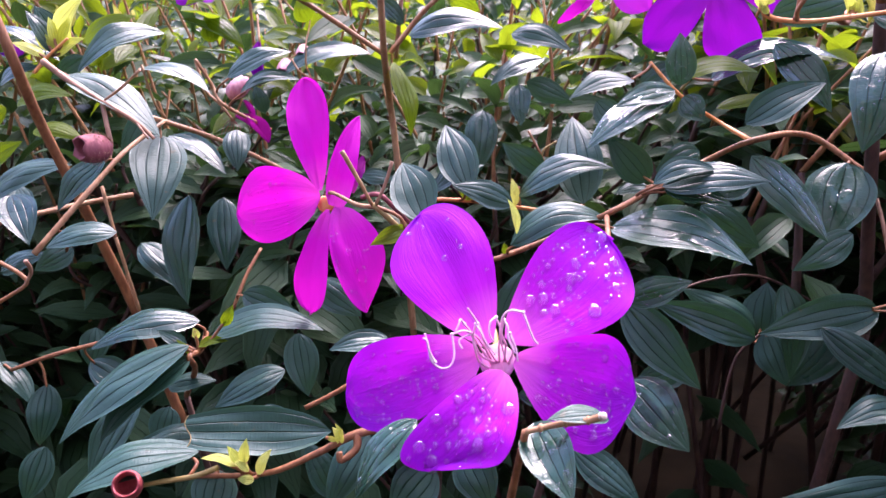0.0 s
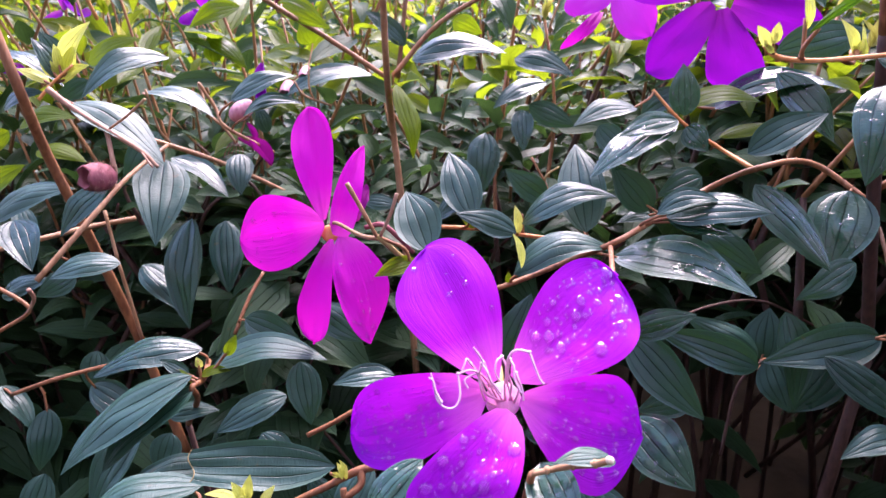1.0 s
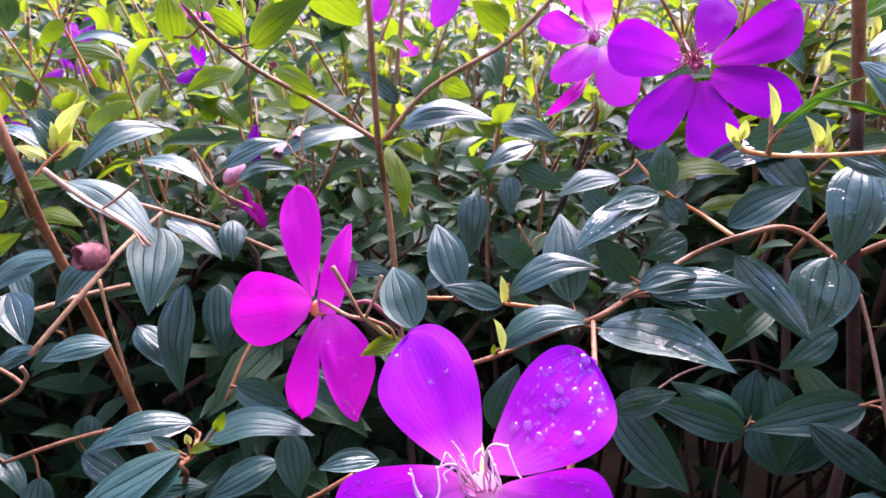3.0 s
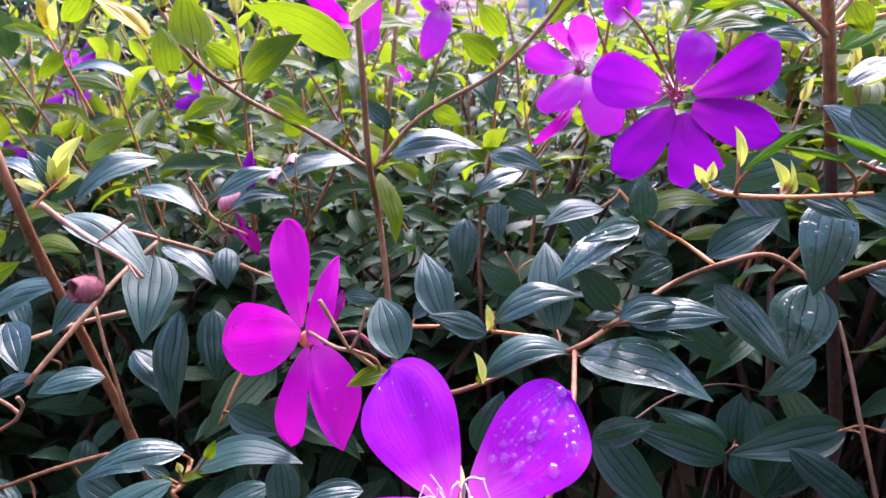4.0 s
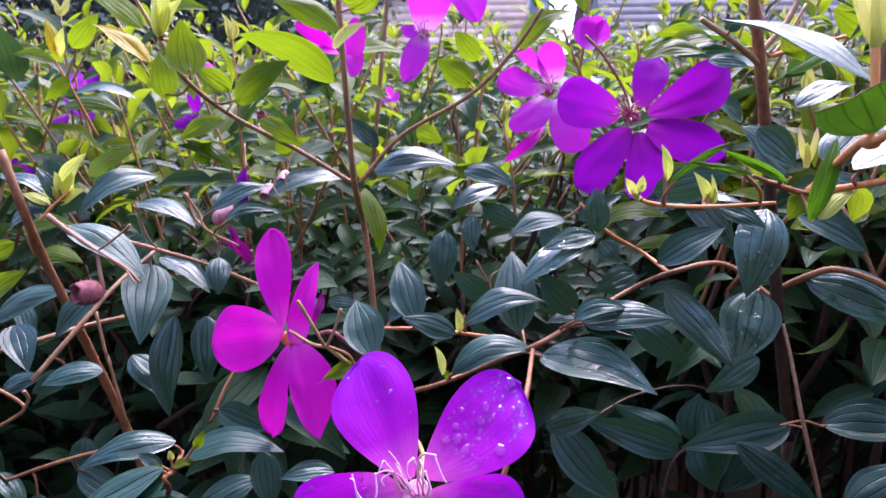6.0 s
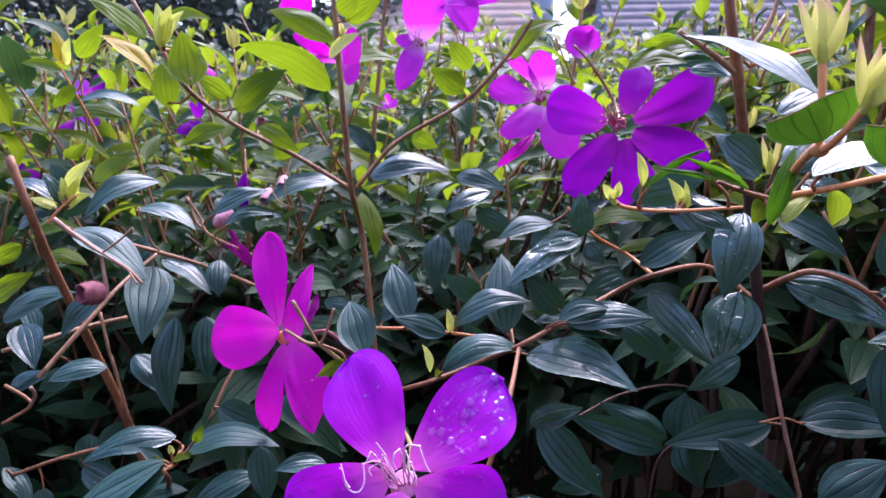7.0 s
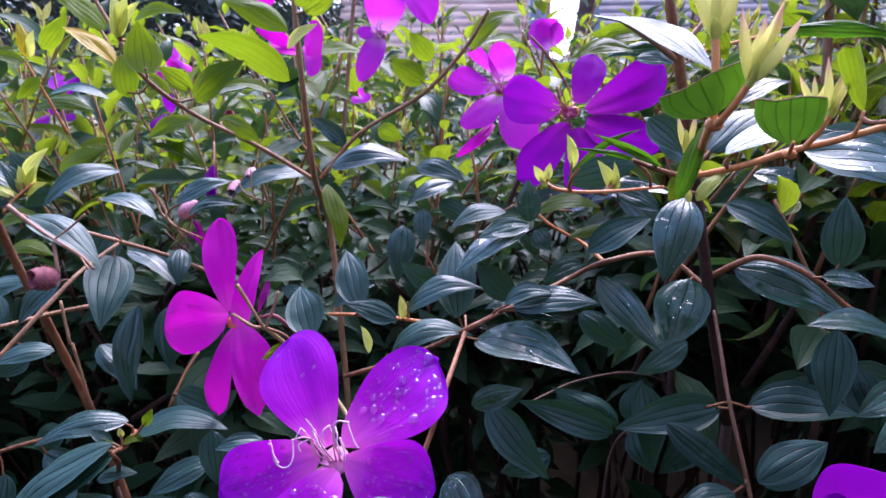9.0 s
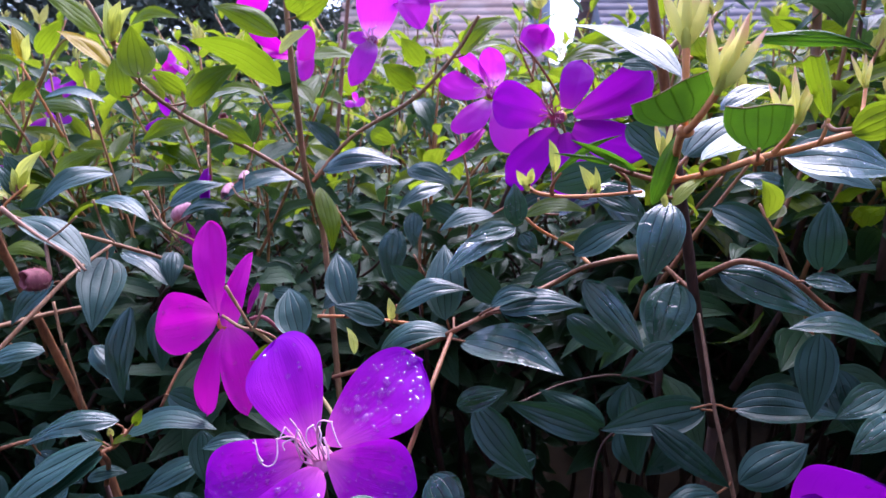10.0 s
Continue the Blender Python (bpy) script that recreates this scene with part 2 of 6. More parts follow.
def add_tube(bm, points, r0, r1, sides=8, steps=5):
    """A tapered tube along a smooth line through the points, closed at both ends."""
    pts = [Vector(p) for p in points]
    ext = [2 * pts[0] - pts[1], *pts, 2 * pts[-1] - pts[-2]]
    line = []
    for i in range(1, len(ext) - 2):
        a, b, c, d = ext[i - 1:i + 3]
        for k in range(steps):
            t = k / steps
            line.append(0.5 * (2 * b + (c - a) * t + (2 * a - 5 * b + 4 * c - d) * t * t + (3 * b - a - 3 * c + d) * t ** 3))
    line.append(pts[-1])
    rings = []
    side = Vector((1, 0.3, 0.1))
    for i, p in enumerate(line):
        way = (line[min(i + 1, len(line) - 1)] - line[max(i - 1, 0)]).normalized()
        side = (side - side.dot(way) * way).normalized()
        up = way.cross(side)
        r = r0 + (r1 - r0) * i / (len(line) - 1)
        r *= 1 + 0.10 * noise.noise(p * 90)
        rings.append([bm.verts.new(p + r * (math.cos(a) * side + math.sin(a) * up)) for a in (2 * math.pi * k / sides for k in range(sides))])
    for a, b in zip(rings, rings[1:]):
        for k in range(sides):
            bm.faces.new((a[k], a[(k + 1) % sides], b[(k + 1) % sides], b[k]))
    bm.faces.new(rings[0][::-1])
    bm.faces.new(rings[-1])


def add_ball(bm, place, radius, stretch=(1, 1, 1), turn=None, n=8):
    m = Matrix.Translation(place) @ (turn or Matrix()) @ Matrix.Diagonal((*[radius * s for s in stretch], 1))
    bmesh.ops.create_uvsphere(bm, u_segments=n, v_segments=max(4, n // 2 + 1), radius=1, matrix=m)


def blade(shape, nu, nv, arch, cup, wave, seed, ruffle=0.0):
    """A unit blade: base at the origin, tip at y = 1, upper face to +z. Returns vertices, quads and uvs."""
    vs, uv, qs = [], [], []
    for i in range(nu + 1):
        v = i / nu if not ruffle else 1 - (1 - i / nu) ** 1.7
        w, curl = shape(v)
        for j in range(nv + 1):
            u = 2 * j / nv - 1
            z = arch * 4 * v * (1 - v) + cup * (u * u - 0.3) * w * 0.5 + curl * u * u
            q = min(abs(abs(u) - g) for g in (0.0, 0.42, 0.8))
            z += 0.006 * wave * min(q, 0.12) / 0.12 * w
            z += 0.05 * wave * w * noise.noise(Vector((u * 1.3 + seed * 7.1, v * 2.6, seed * 3.7)))
            x = 0.5 * u * w * (1 + 0.05 * noise.noise(Vector((seed * 5.3 + (9 if u > 0 else 0), v * 4.0, 0.5))))
            x += 0.05 * (v - v * v) * math.sin(seed * 2.3)
            z += ruffle * v ** 3 * math.sin(4.5 * u + seed * 1.7) * (0.4 + abs(u))
            y = v - ruffle * 2.2 * v ** 5 * (0.25 + abs(noise.noise(Vector((u * 1.6 + seed * 3.1, 2.0, 0.3)))) - 0.2 * u * u)
            vs.append((x, y, z))
            uv.append((0.5 + 0.5 * u, v))
    n = nv + 1
    for i in range(nu):
        for j in range(nv):
            qs.append((i * n + j, i * n + j + 1, (i + 1) * n + j + 1, (i + 1) * n + j))
    return vs, qs, uv


def leaf_shape(v):
    w = (max(v, 0) ** 0.70) * (max(1 - v, 0) ** 1.06) / 0.3065
    return 0.95 * w + 0.010, 0.0


def petal_shape(v):
    w = (0.10 + 0.90 * v ** 0.66) * max(1 - v ** 3.2, 0.0) ** 0.55
    return w / 0.66 + 0.004, 0.0


def petal_blade(form, nu, nv, arch, cup, seed, ruffle=0.02):
    """A unit petal. form: rise of the sides, bluntness and roundness of the end, width at the base, lean to one side,
    bow of the midline, slant of the end, depth of a torn notch. Returns vertices, quads and uvs."""
    p, q, r, b0, lean, bow, slant, notch = (*form, 0.0)[:8]
    raw = lambda v: (b0 + (1 - b0) * v ** p) * max(1 - v ** q, 0.0) ** r
    most = max(raw(k / 200) for k in range(200))
    vs, uv, qs = [], [], []
    for i in range(nu + 1):
        v = 1 - (1 - i / nu) ** 1.7
        w = raw(v) / most + 0.004
        for j in range(nv + 1):
            u = 2 * j / nv - 1
            n1 = noise.noise(Vector((u * 2.2 + seed * 3.1, 2.0, 0.3)))
            x = 0.5 * w * (u + lean * u * u) * (1 + 0.03 * noise.noise(Vector((seed * 5.3 + (9 if u > 0 else 0), v * 4.0, 0.5)))) + bow * 4 * v * (1 - v)
            y = v + slant * u * w * v ** 3 + 0.035 * n1 * v ** 5
            y -= notch * v ** 5 * (math.exp(-((u + 0.45) / 0.13) ** 2) + 0.6 * math.exp(-((u - 0.35) / 0.1) ** 2))
            z = arch * 4 * v * (1 - v) + cup * abs(u) ** 1.5 * w * 0.325
            z += 0.035 * w * noise.noise(Vector((u * 1.5 + seed * 7.1, v * 3.0, seed * 3.7)))
            z += ruffle * v ** 3 * abs(u) ** 1.5 * math.sin(5.5 * u + 4 * v + seed * 1.7)
            z += 0.012 * (1 - abs(u)) ** 6 * -w
            vs.append((x, y, z))
            uv.append((0.5 + 0.5 * u, v))
    n = nv + 1
    for i in range(nu):
        for j in range(nv):
            qs.append((i * n + j, i * n + j + 1, (i + 1) * n + j + 1, (i + 1) * n + j))
    return vs, qs, uv


def mesh_of(name, vs, qs, uv, material):
    me = bpy.data.meshes.new(name)
    me.from_pydata(vs, [], qs)
    lay = me.uv_layers.new(name="UVMap")
    for lp in me.loops:
        lay.data[lp.index].uv = uv[lp.vertex_index]
    for p in me.polygons:
        p.use_smooth = True
    me.materials.append(material)
    return me


MESHES = {}


def blade_mesh(kind, arch, cup, seed, material):
    key = (kind, round(arch, 2), round(cup, 2), seed, material.name)
    if key not in MESHES:
        if kind == "leaf":
            MESHES[key] = mesh_of("leaf", *blade(leaf_shape, 18, 14, arch, cup, 1.0, seed), material)
        else:
            MESHES[key] = mesh_of("petal", *blade(petal_shape, 20, 14, arch, cup, 0.75, seed, 0.018), material)
    return MESHES[key]


def blade_pose(base, tip, width, roll):
    """Stands a unit blade on base with its tip at tip; roll turns its upper face about the midrib, from facing up and out."""
    b, t = Vector(base), Vector(tip)
    y = (t - b).normalized()
    r = Vector((0, -0.34, 0.94))
    r = (r - r.dot(y) * y).normalized()
    z = Matrix.Rotation(radians(roll), 3, y) @ r
    x = y.cross(z)
    long = (t - b).length
    return Matrix.Translation(b) @ Matrix((x, y, z)).transposed().to_4x4() @ Matrix.Diagonal((width, long, long, 1))


STEMS = {}
COUNT = [0]


def put_blade(name, me, parent, m):
    ob = new(name, me)
    ob.parent = parent
    ob.matrix_basis = parent.matrix_basis.inverted() @ m
    return ob


def leaf(branch, base, tip, width, roll, arch, material, cup=None):
    COUNT[0] += 1
    cup = (-0.08, 0.05, -0.03, 0.10)[COUNT[0] % 4] if cup is None else cup
    ob = put_blade("leaf", blade_mesh("leaf", arch, cup, COUNT[0] % 5, material), branch, blade_pose(base, tip, width, roll))
    if material is WET:
        lay_drops(ob, ob.data, blade_pose(base, tip, width, roll), branch, 22, COUNT[0], 0.6, 15, (3, 16))
    b = Vector(base)
    near, best = None, 0.022
    for a, c in STEMS.get(branch.name, ()):
        f = max(0.0, min(1.0, (b - a).dot(c - a) / max((c - a).length_squared, 1e-9)))
        p = a + f * (c - a)
        if (p - b).length < best:
            near, best = p, (p - b).length
    if near is not None and best > 0.002:
        bm = bmesh.new()
        y = (Vector(tip) - b).normalized()
        add_tube(bm, [near, (near + b) / 2 - 0.1 * best * y, b + 0.004 * y], 0.0008, 0.0007, 6, 3)
        part("petiole", bm, BARK, branch)
    return ob


def cut_leaf(branch, base, edge, width, roll, arch, material, cut=0.5):
    """The lower part of a leaf whose end has been clipped off, with a dry brown rim along the cut."""
    COUNT[0] += 1
    vs, qs, uv = blade(lambda v: leaf_shape(v * cut), 10, 12, 0.0, 0.1, 0.8, COUNT[0] % 5)
    vs = [(x, y + (0.03 * math.sin(9 * x) if y > 0.95 else 0), z + arch * y * y) for x, y, z in vs]
    m = blade_pose(base, edge, width, roll)
    ob = put_blade("leaf", mesh_of("leaf", vs, qs, [(u, v * cut) for u, v in uv], material), branch, m)
    bm = bmesh.new()
    add_tube(bm, [m @ Vector(p) for p in vs[-13:]], 0.0002, 0.0002, 5, 2)
    rim = part("cut_edge", bm, TWIG, ob, "dry brown edge")
    rim.matrix_parent_inverse = ob.matrix_basis.inverted() @ branch.matrix_basis.inverted()
    return ob


def stem(branch, points, r0, r1, material, name="stem"):
    bm = bmesh.new()
    add_tube(bm, points, 0.66 * r0, 0.66 * r1, 10, 6)
    STEMS.setdefault(branch.name, []).extend((Vector(a), Vector(b)) for a, b in zip(points, points[1:]))
    return part(name, bm, material, branch)


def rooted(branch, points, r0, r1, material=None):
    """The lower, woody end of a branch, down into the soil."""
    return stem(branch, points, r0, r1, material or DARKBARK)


bm_drop = bmesh.new()
bmesh.ops.create_uvsphere(bm_drop, u_segments=10, v_segments=7, radius=1)
DROP = bpy.data.meshes.new("droplet")
bm_drop.to_mesh(DROP)
bm_drop.free()
for p in DROP.polygons:
    p.use_smooth = True
DROP.materials.append(WATER)


def lay_drops(ob, me, m, top, drops, seed, big, across=15, rows=(4, 18)):
    """Raindrops of mixed size lying on a blade, none touching another."""
    rng = random.Random(seed)
    laid = []
    for k in range(drops):
        v = me.vertices[rng.randrange(across * rows[0], across * rows[1])]
        if v.index % across in (0, 1, across - 2, across - 1):
            continue
        r = 0.0005 + 0.0014 * big * rng.random() ** 2.1 * (1 - 0.5 * k / drops)
        p = m @ v.co
        if any((p - q).length < 1.1 * (r + s) for q, s in laid):
            continue
        laid.append((p, r))
        n = (m.to_3x3().inverted().transposed() @ v.normal).normalized()
        turn = n.to_track_quat("Z", "Y").to_matrix().to_4x4()
        d = new("droplet", DROP)
        d.parent = ob
        d.matrix_parent_inverse = ob.matrix_basis.inverted() @ top.matrix_basis.inverted()
        d.matrix_basis = Matrix.Translation(p) @ turn @ Matrix.Diagonal((r, r * rng.uniform(0.85, 1.4), r * 0.42, 1))


def petal(flower, base, tip, width, roll, arch, material, cup=0.12):
    COUNT[0] += 1
    me = blade_mesh("petal", arch, cup, COUNT[0] % 7, material)
    return put_blade("petal", me, flower, blade_pose(base, tip, width, roll))


def flower_petal(flower, base, tip, width, roll, arch, material, form, cup=0.12, drops=0, seed=1, big=1.0):
    """A petal with an outline of its own."""
    COUNT[0] += 1
    me = mesh_of("petal", *petal_blade(form, 24, 16, arch, cup, COUNT[0] % 7), material)
    m = blade_pose(base, tip, width, roll)
    ob = put_blade("petal", me, flower, m)
    lay_drops(ob, me, m, flower, drops, seed, big, 17, (4, 21))
    return ob


def stamens(flower, centre, front, count, material=None):
    """Filaments that rise from the centre and hook over, each with a pale anther."""
    rng = random.Random(3)
    c, f = Vector(centre), Vector(front)
    n = (f - c).normalized()
    size = (f - c).length
    a = n.orthogonal().normalized()
    b = n.cross(a)
    for k in range(count):
        t = 6.28 * k / count + rng.uniform(-0.3, 0.3)
        side = math.cos(t) * a + math.sin(t) * b
        p1 = c + side * 0.0025 + n * size * rng.uniform(0.12, 0.28)
        p2 = p1 + side * rng.uniform(0.0, 0.003) + n * size * rng.uniform(0.05, 0.2) + Vector((-0.001, 0, 0.003))
        p3 = p2 + side * rng.uniform(0.001, 0.004) + Vector((rng.uniform(-0.003, 0.002), 0, rng.uniform(-0.003, 0.002)))
        bm = bmesh.new()
        add_tube(bm, [c + side * 0.0015, p1, p2, p3], 0.0006, 0.0004, 6, 4)
        part("stamen", bm, material or STAMEN, flower)
        bm = bmesh.new()
        add_tube(bm, [p3, p3 + side * 0.0012 + Vector((0, 0, 0.0008)), p3 + side * 0.0022], 0.0006, 0.0004, 6, 3)
        part("anther", bm, material or STAMEN, flower)


def style(flower, points, material=None):
    """A filament, or a pale curved anther with a small swelling at the joint where it starts."""
    bm = bmesh.new()
    thick = 0.00046 if material else 0.00038
    add_tube(bm, points, thick, 0.8 * thick, 7, 6)
    if not material:
        add_ball(bm, points[0], 0.0007, (1, 1, 0.8), None, 8)
    return part("filament" if material else "anther", bm, material or STAMEN, flower)


def sepals(flower, centre, front, material, heart=None, size=1.0):
    """The cup behind the petals, with narrow pointed lobes that show between them, and the small heart in front."""
    c, f = Vector(centre), Vector(front)
    n = (f - c).normalized()
    bm = bmesh.new()
    turn = n.to_track_quat("Z", "Y").to_matrix().to_4x4()
    add_ball(bm, c - n * 0.006, 0.0042, (1, 1, 1.4), turn, 12)
    cup = part("calyx", bm, material, flower, "reddish calyx")
    for k in range(5):
        a = 2 * math.pi * (k + 0.35) / 5
        side = turn.to_3x3() @ Vector((math.cos(a), math.sin(a), 0))
        b = c - n * 0.002 + side * 0.002
        ln = 0.0105 * size
        m = Matrix.Translation(b) @ Matrix((side.cross(n), side, n)).transposed().to_4x4() @ Matrix.Diagonal((0.0042, ln, ln, 1))
        ob = put_blade("sepal", blade_mesh("leaf", 0.04, 0.2, k % 3, material), cup, m)
        ob.matrix_basis = flower.matrix_basis.inverted() @ m
        ob.matrix_parent_inverse = cup.matrix_basis.inverted() @ Matrix()
    bm = bmesh.new()
    add_ball(bm, c - n * 0.0004, 0.0042 * size, (1, 1, 0.35), turn, 14)
    part("receptacle", bm, heart or STAMEN, flower)


def bud(branch, base, mouth, radius, tips):
    """A cup of fused scales from base to mouth, with long pointed scales that open towards the tips."""
    b, t = Vector(base), Vector(mouth)
    n = (t - b).normalized()
    long = (t - b).length
    turn = Matrix.Translation(b) @ n.to_track_quat("Z", "Y").to_matrix().to_4x4()
    bm = bmesh.new()
    rings = []
    for r, z in ((0.36, -0.15), (0.46, 0.0), (0.54, 0.2), (0.50, 0.45), (0.36, 0.7), (0.08, 0.85)):
        rings.append([bm.verts.new(turn @ Vector((r * radius * math.cos(a) * (1 + 0.06 * math.cos(4 * a)), r * radius * math.sin(a) * (1 + 0.06 * math.cos(4 * a)), z * long))) for a in (2 * math.pi * k / 14 for k in range(14))])
    for p, q in zip(rings, rings[1:]):
        for k in range(14):
            bm.faces.new((p[k], p[(k + 1) % 14], q[(k + 1) % 14], q[k]))
    cup = part("bud", bm, BUDTIP, branch, "pale yellow-green flower bud with pink tips")
    for k, tip in enumerate(tips):
        q = Vector(tip)
        out = (q - t) - (q - t).dot(n) * n
        out = out.normalized() if out.length > 1e-4 else n.orthogonal().normalized()
        p = b + n * long * 0.08 + out * radius * 0.5
        y = (q - p).normalized()
        z = out + 0.9 * Vector((0.1, -1, 0.2)) + Vector((0, 0, 0.2 * (k % 2)))
        z = (z - z.dot(y) * y).normalized()
        x = y.cross(z)
        ln = (q - p).length
        m = Matrix.Translation(p) @ Matrix((x, y, z)).transposed().to_4x4() @ Matrix.Diagonal((radius * 1.0, ln, ln, 1))
        ob = put_blade("bud_scale", blade_mesh("leaf", 0.06, -0.4, k % 3, BUDTIP), cup, m)
        ob.matrix_basis = m
    return cup


def seed_pod(branch, back, mouth, radius, hairs=110, material=None, label="open reddish bristly seed pod"):
    """An urn-shaped capsule with an open, toothed rim and short bristles."""
    b, m = Vector(back), Vector(mouth)
    n = (m - b).normalized()
    turn = Matrix.Translation(b) @ n.to_track_quat("Z", "Y").to_matrix().to_4x4()
    long = (m - b).length
    prof = [(0.05, 0), (0.5, 0.06), (0.86, 0.25), (1.0, 0.5), (0.98, 0.72), (0.86, 0.92), (0.85, 1.0), (0.75, 1.0), (0.68, 0.86), (0.66, 0.55), (0.55, 0.25), (0.04, 0.18)]
    bm = bmesh.new()
    rings = []
    for r, z in prof:
        rings.append([bm.verts.new(turn @ Vector((r * radius * math.cos(a) * 0.72, r * radius * math.sin(a) * 0.72, z * long * (1 + 0.05 * math.cos(5 * a) * (0.9 < z)))) ) for a in (2 * math.pi * k / 20 for k in range(20))])
    for p, q in zip(rings, rings[1:]):
        for k in range(20):
            bm.faces.new((p[k], p[(k + 1) % 20], q[(k + 1) % 20], q[k]))
    pod = part("seed_pod", bm, material or POD, branch, label)
    if not hairs:
        return pod
    rng = random.Random(9)
    bm = bmesh.new()
    for _ in range(hairs):
        a, z = rng.uniform(0, 6.28), rng.uniform(0.1, 0.98)
        r = 0.72 * radius * (0.55 + 0.45 * math.sin(math.pi * min(1, z * 0.95)))
        p = Vector((r * math.cos(a), r * math.sin(a), z * long))
        q = p + Vector((math.cos(a), math.sin(a), 0.5)).normalized() * rng.uniform(0.0008, 0.0020)
        add_tube(bm, [turn @ p, turn @ ((p + q) / 2), turn @ q], 0.00012, 0.00005, 3, 1)
    part("bristles", bm, PINKSTEM, pod)
    return pod


# ---- ground ----
bm = bmesh.new()
bmesh.ops.create_grid(bm, x_segments=60, y_segments=60, size=400)
for v in bm.verts:
    v.co.z += 0.25 * noise.noise(v.co * 0.02) if v.co.length > 30 else 0
tagged(part("ground", bm, SOIL, None), "bare dark soil under the shrubs", "ground", kind="structure")

# ---- branches of the shrub and their leaves ----
left = thing("shrub_branch", (-0.1979, 0.4424, 1.0346), "reddish-brown left-leaning stem with long ribbed green leaves", "branch", "branches of the shrub")
stem(left, [(-0.2312, 0.3939, 1.2279), (-0.2216, 0.3940, 1.1918), (-0.2240, 0.4148, 1.1559), (-0.2155, 0.4313, 1.1047), (-0.2023, 0.4517, 1.0310), (-0.1797, 0.4568, 0.9397)], 0.0040, 0.0052, BARK)
stem(left, [(-0.2054, 0.3567, 1.0983), (-0.1853, 0.3861, 1.1275), (-0.1762, 0.4116, 1.1435), (-0.1715, 0.4565, 1.1546)], 0.0024, 0.0018, TAN)
stem(left, [(-0.2126, 0.4789, 1.1614), (-0.1796, 0.4767, 1.1525), (-0.1455, 0.4931, 1.1364), (-0.1084, 0.5269, 1.1083)], 0.0024, 0.0024, TAN)
stem(left, [(-0.2413, 0.3798, 1.1072), (-0.2229, 0.3913, 1.1107), (-0.2104, 0.4225, 1.1102), (-0.1908, 0.4437, 1.1109)], 0.0022, 0.0026, TAN)
stem(left, [(-0.1920, 0.4171, 1.0908), (-0.2003, 0.4254, 1.1198)], 0.0016, 0.0016, TAN)
stem(left, [(-0.2014, 0.4363, 1.0856), (-0.1943, 0.4414, 1.0311)], 0.0016, 0.0018, TAN)
stem(left, [(-0.1896, 0.3633, 1.1930), (-0.1774, 0.3609, 1.1841), (-0.1587, 0.3531, 1.1746), (-0.1427, 0.3506, 1.1655), (-0.1342, 0.3484, 1.1578)], 0.0026, 0.0013, PINKSTEM)
stem(left, [(-0.1587, 0.3531, 1.1746), (-0.1551, 0.3477, 1.1632), (-0.1535, 0.3453, 1.1548), (-0.1564, 0.3446, 1.1523)], 0.0016, 0.0020, PINKSTEM)
stem(left, [(-0.1582, 0.3531, 1.1746), (-0.1484, 0.3530, 1.1811), (-0.1384, 0.3522, 1.1891)], 0.0008, 0.0011, TAN)
stem(left, [(-0.1427, 0.3506, 1.1655), (-0.1347, 0.3434, 1.1585)], 0.0008, 0.0007, PINKSTEM)
stem(left, [(-0.1812, 0.4558, 1.1886), (-0.1768, 0.4594, 1.1647), (-0.1738, 0.4671, 1.1553)], 0.0012, 0.0012, TAN)
stem(left, [(-0.1630, 0.4983, 1.1910), (-0.1551, 0.5040, 1.1743), (-0.1474, 0.5003, 1.1614), (-0.1199, 0.5159, 1.1425)], 0.0016, 0.0018, TAN)
leaf(left, (-0.1726, 0.4523, 1.1464), (-0.1614, 0.3997, 1.1054), 0.0334, -19, 0.12, LEAF)
leaf(left, (-0.1821, 0.3695, 1.1864), (-0.1342, 0.3565, 1.1574), 0.0265, -11, 0.10, LEAF)
leaf(left, (-0.1641, 0.4542, 1.2072), (-0.2029, 0.4202, 1.1850), 0.0259, -10, 0.16, LEAF)
leaf(left, (-0.2599, 0.4369, 1.2112), (-0.2110, 0.4189, 1.1918), 0.0256, -20, 0.12, LEAF)
leaf(left, (-0.1899, 0.4741, 1.1857), (-0.1400, 0.4531, 1.1719), 0.0257, -12, 0.12, LEAF)
leaf(left, (-0.1404, 0.4911, 1.1793), (-0.0986, 0.5003, 1.1956), 0.0211, 14, 0.14, LEAF)
leaf(left, (-0.1341, 0.4960, 1.1691), (-0.0922, 0.4913, 1.1777), 0.0198, 5, 0.14, LEAF)
leaf(left, (-0.1292, 0.4640, 1.1485), (-0.1246, 0.4448, 1.1255), 0.0176, -9, 0.12, LEAF)
leaf(left, (-0.1858, 0.4037, 1.1399), (-0.2061, 0.3853, 1.1140), 0.0174, -15, 0.10, LEAF)
leaf(left, (-0.2834, 0.4477, 1.1101), (-0.2258, 0.4438, 1.1296), 0.0281, 13, 0.10, LEAF)
leaf(left, (-0.2310, 0.3872, 1.1226), (-0.2095, 0.3609, 1.1019), 0.0208, -3, 0.10, LEAF)
leaf(left, (-0.1364, 0.3047, 1.1233), (-0.1654, 0.3000, 1.1176), 0.0138, -17, 0.16, LEAF)
leaf(left, (-0.2893, 0.4494, 1.1224), (-0.2574, 0.4493, 1.1434), 0.0176, 42, 0.10, GREEN)
leaf(left, (-0.1983, 0.3810, 1.0943), (-0.2145, 0.3690, 1.0853), 0.0136, -58, 0.10, LEAF)
leaf(left, (-0.1592, 0.4530, 1.1089), (-0.1545, 0.4200, 1.0470), 0.0324, 28, 0.08, LEAF)
leaf(left, (-0.1459, 0.4780, 1.1018), (-0.1401, 0.4548, 1.0583), 0.0232, -10, 0.08, LEAF)
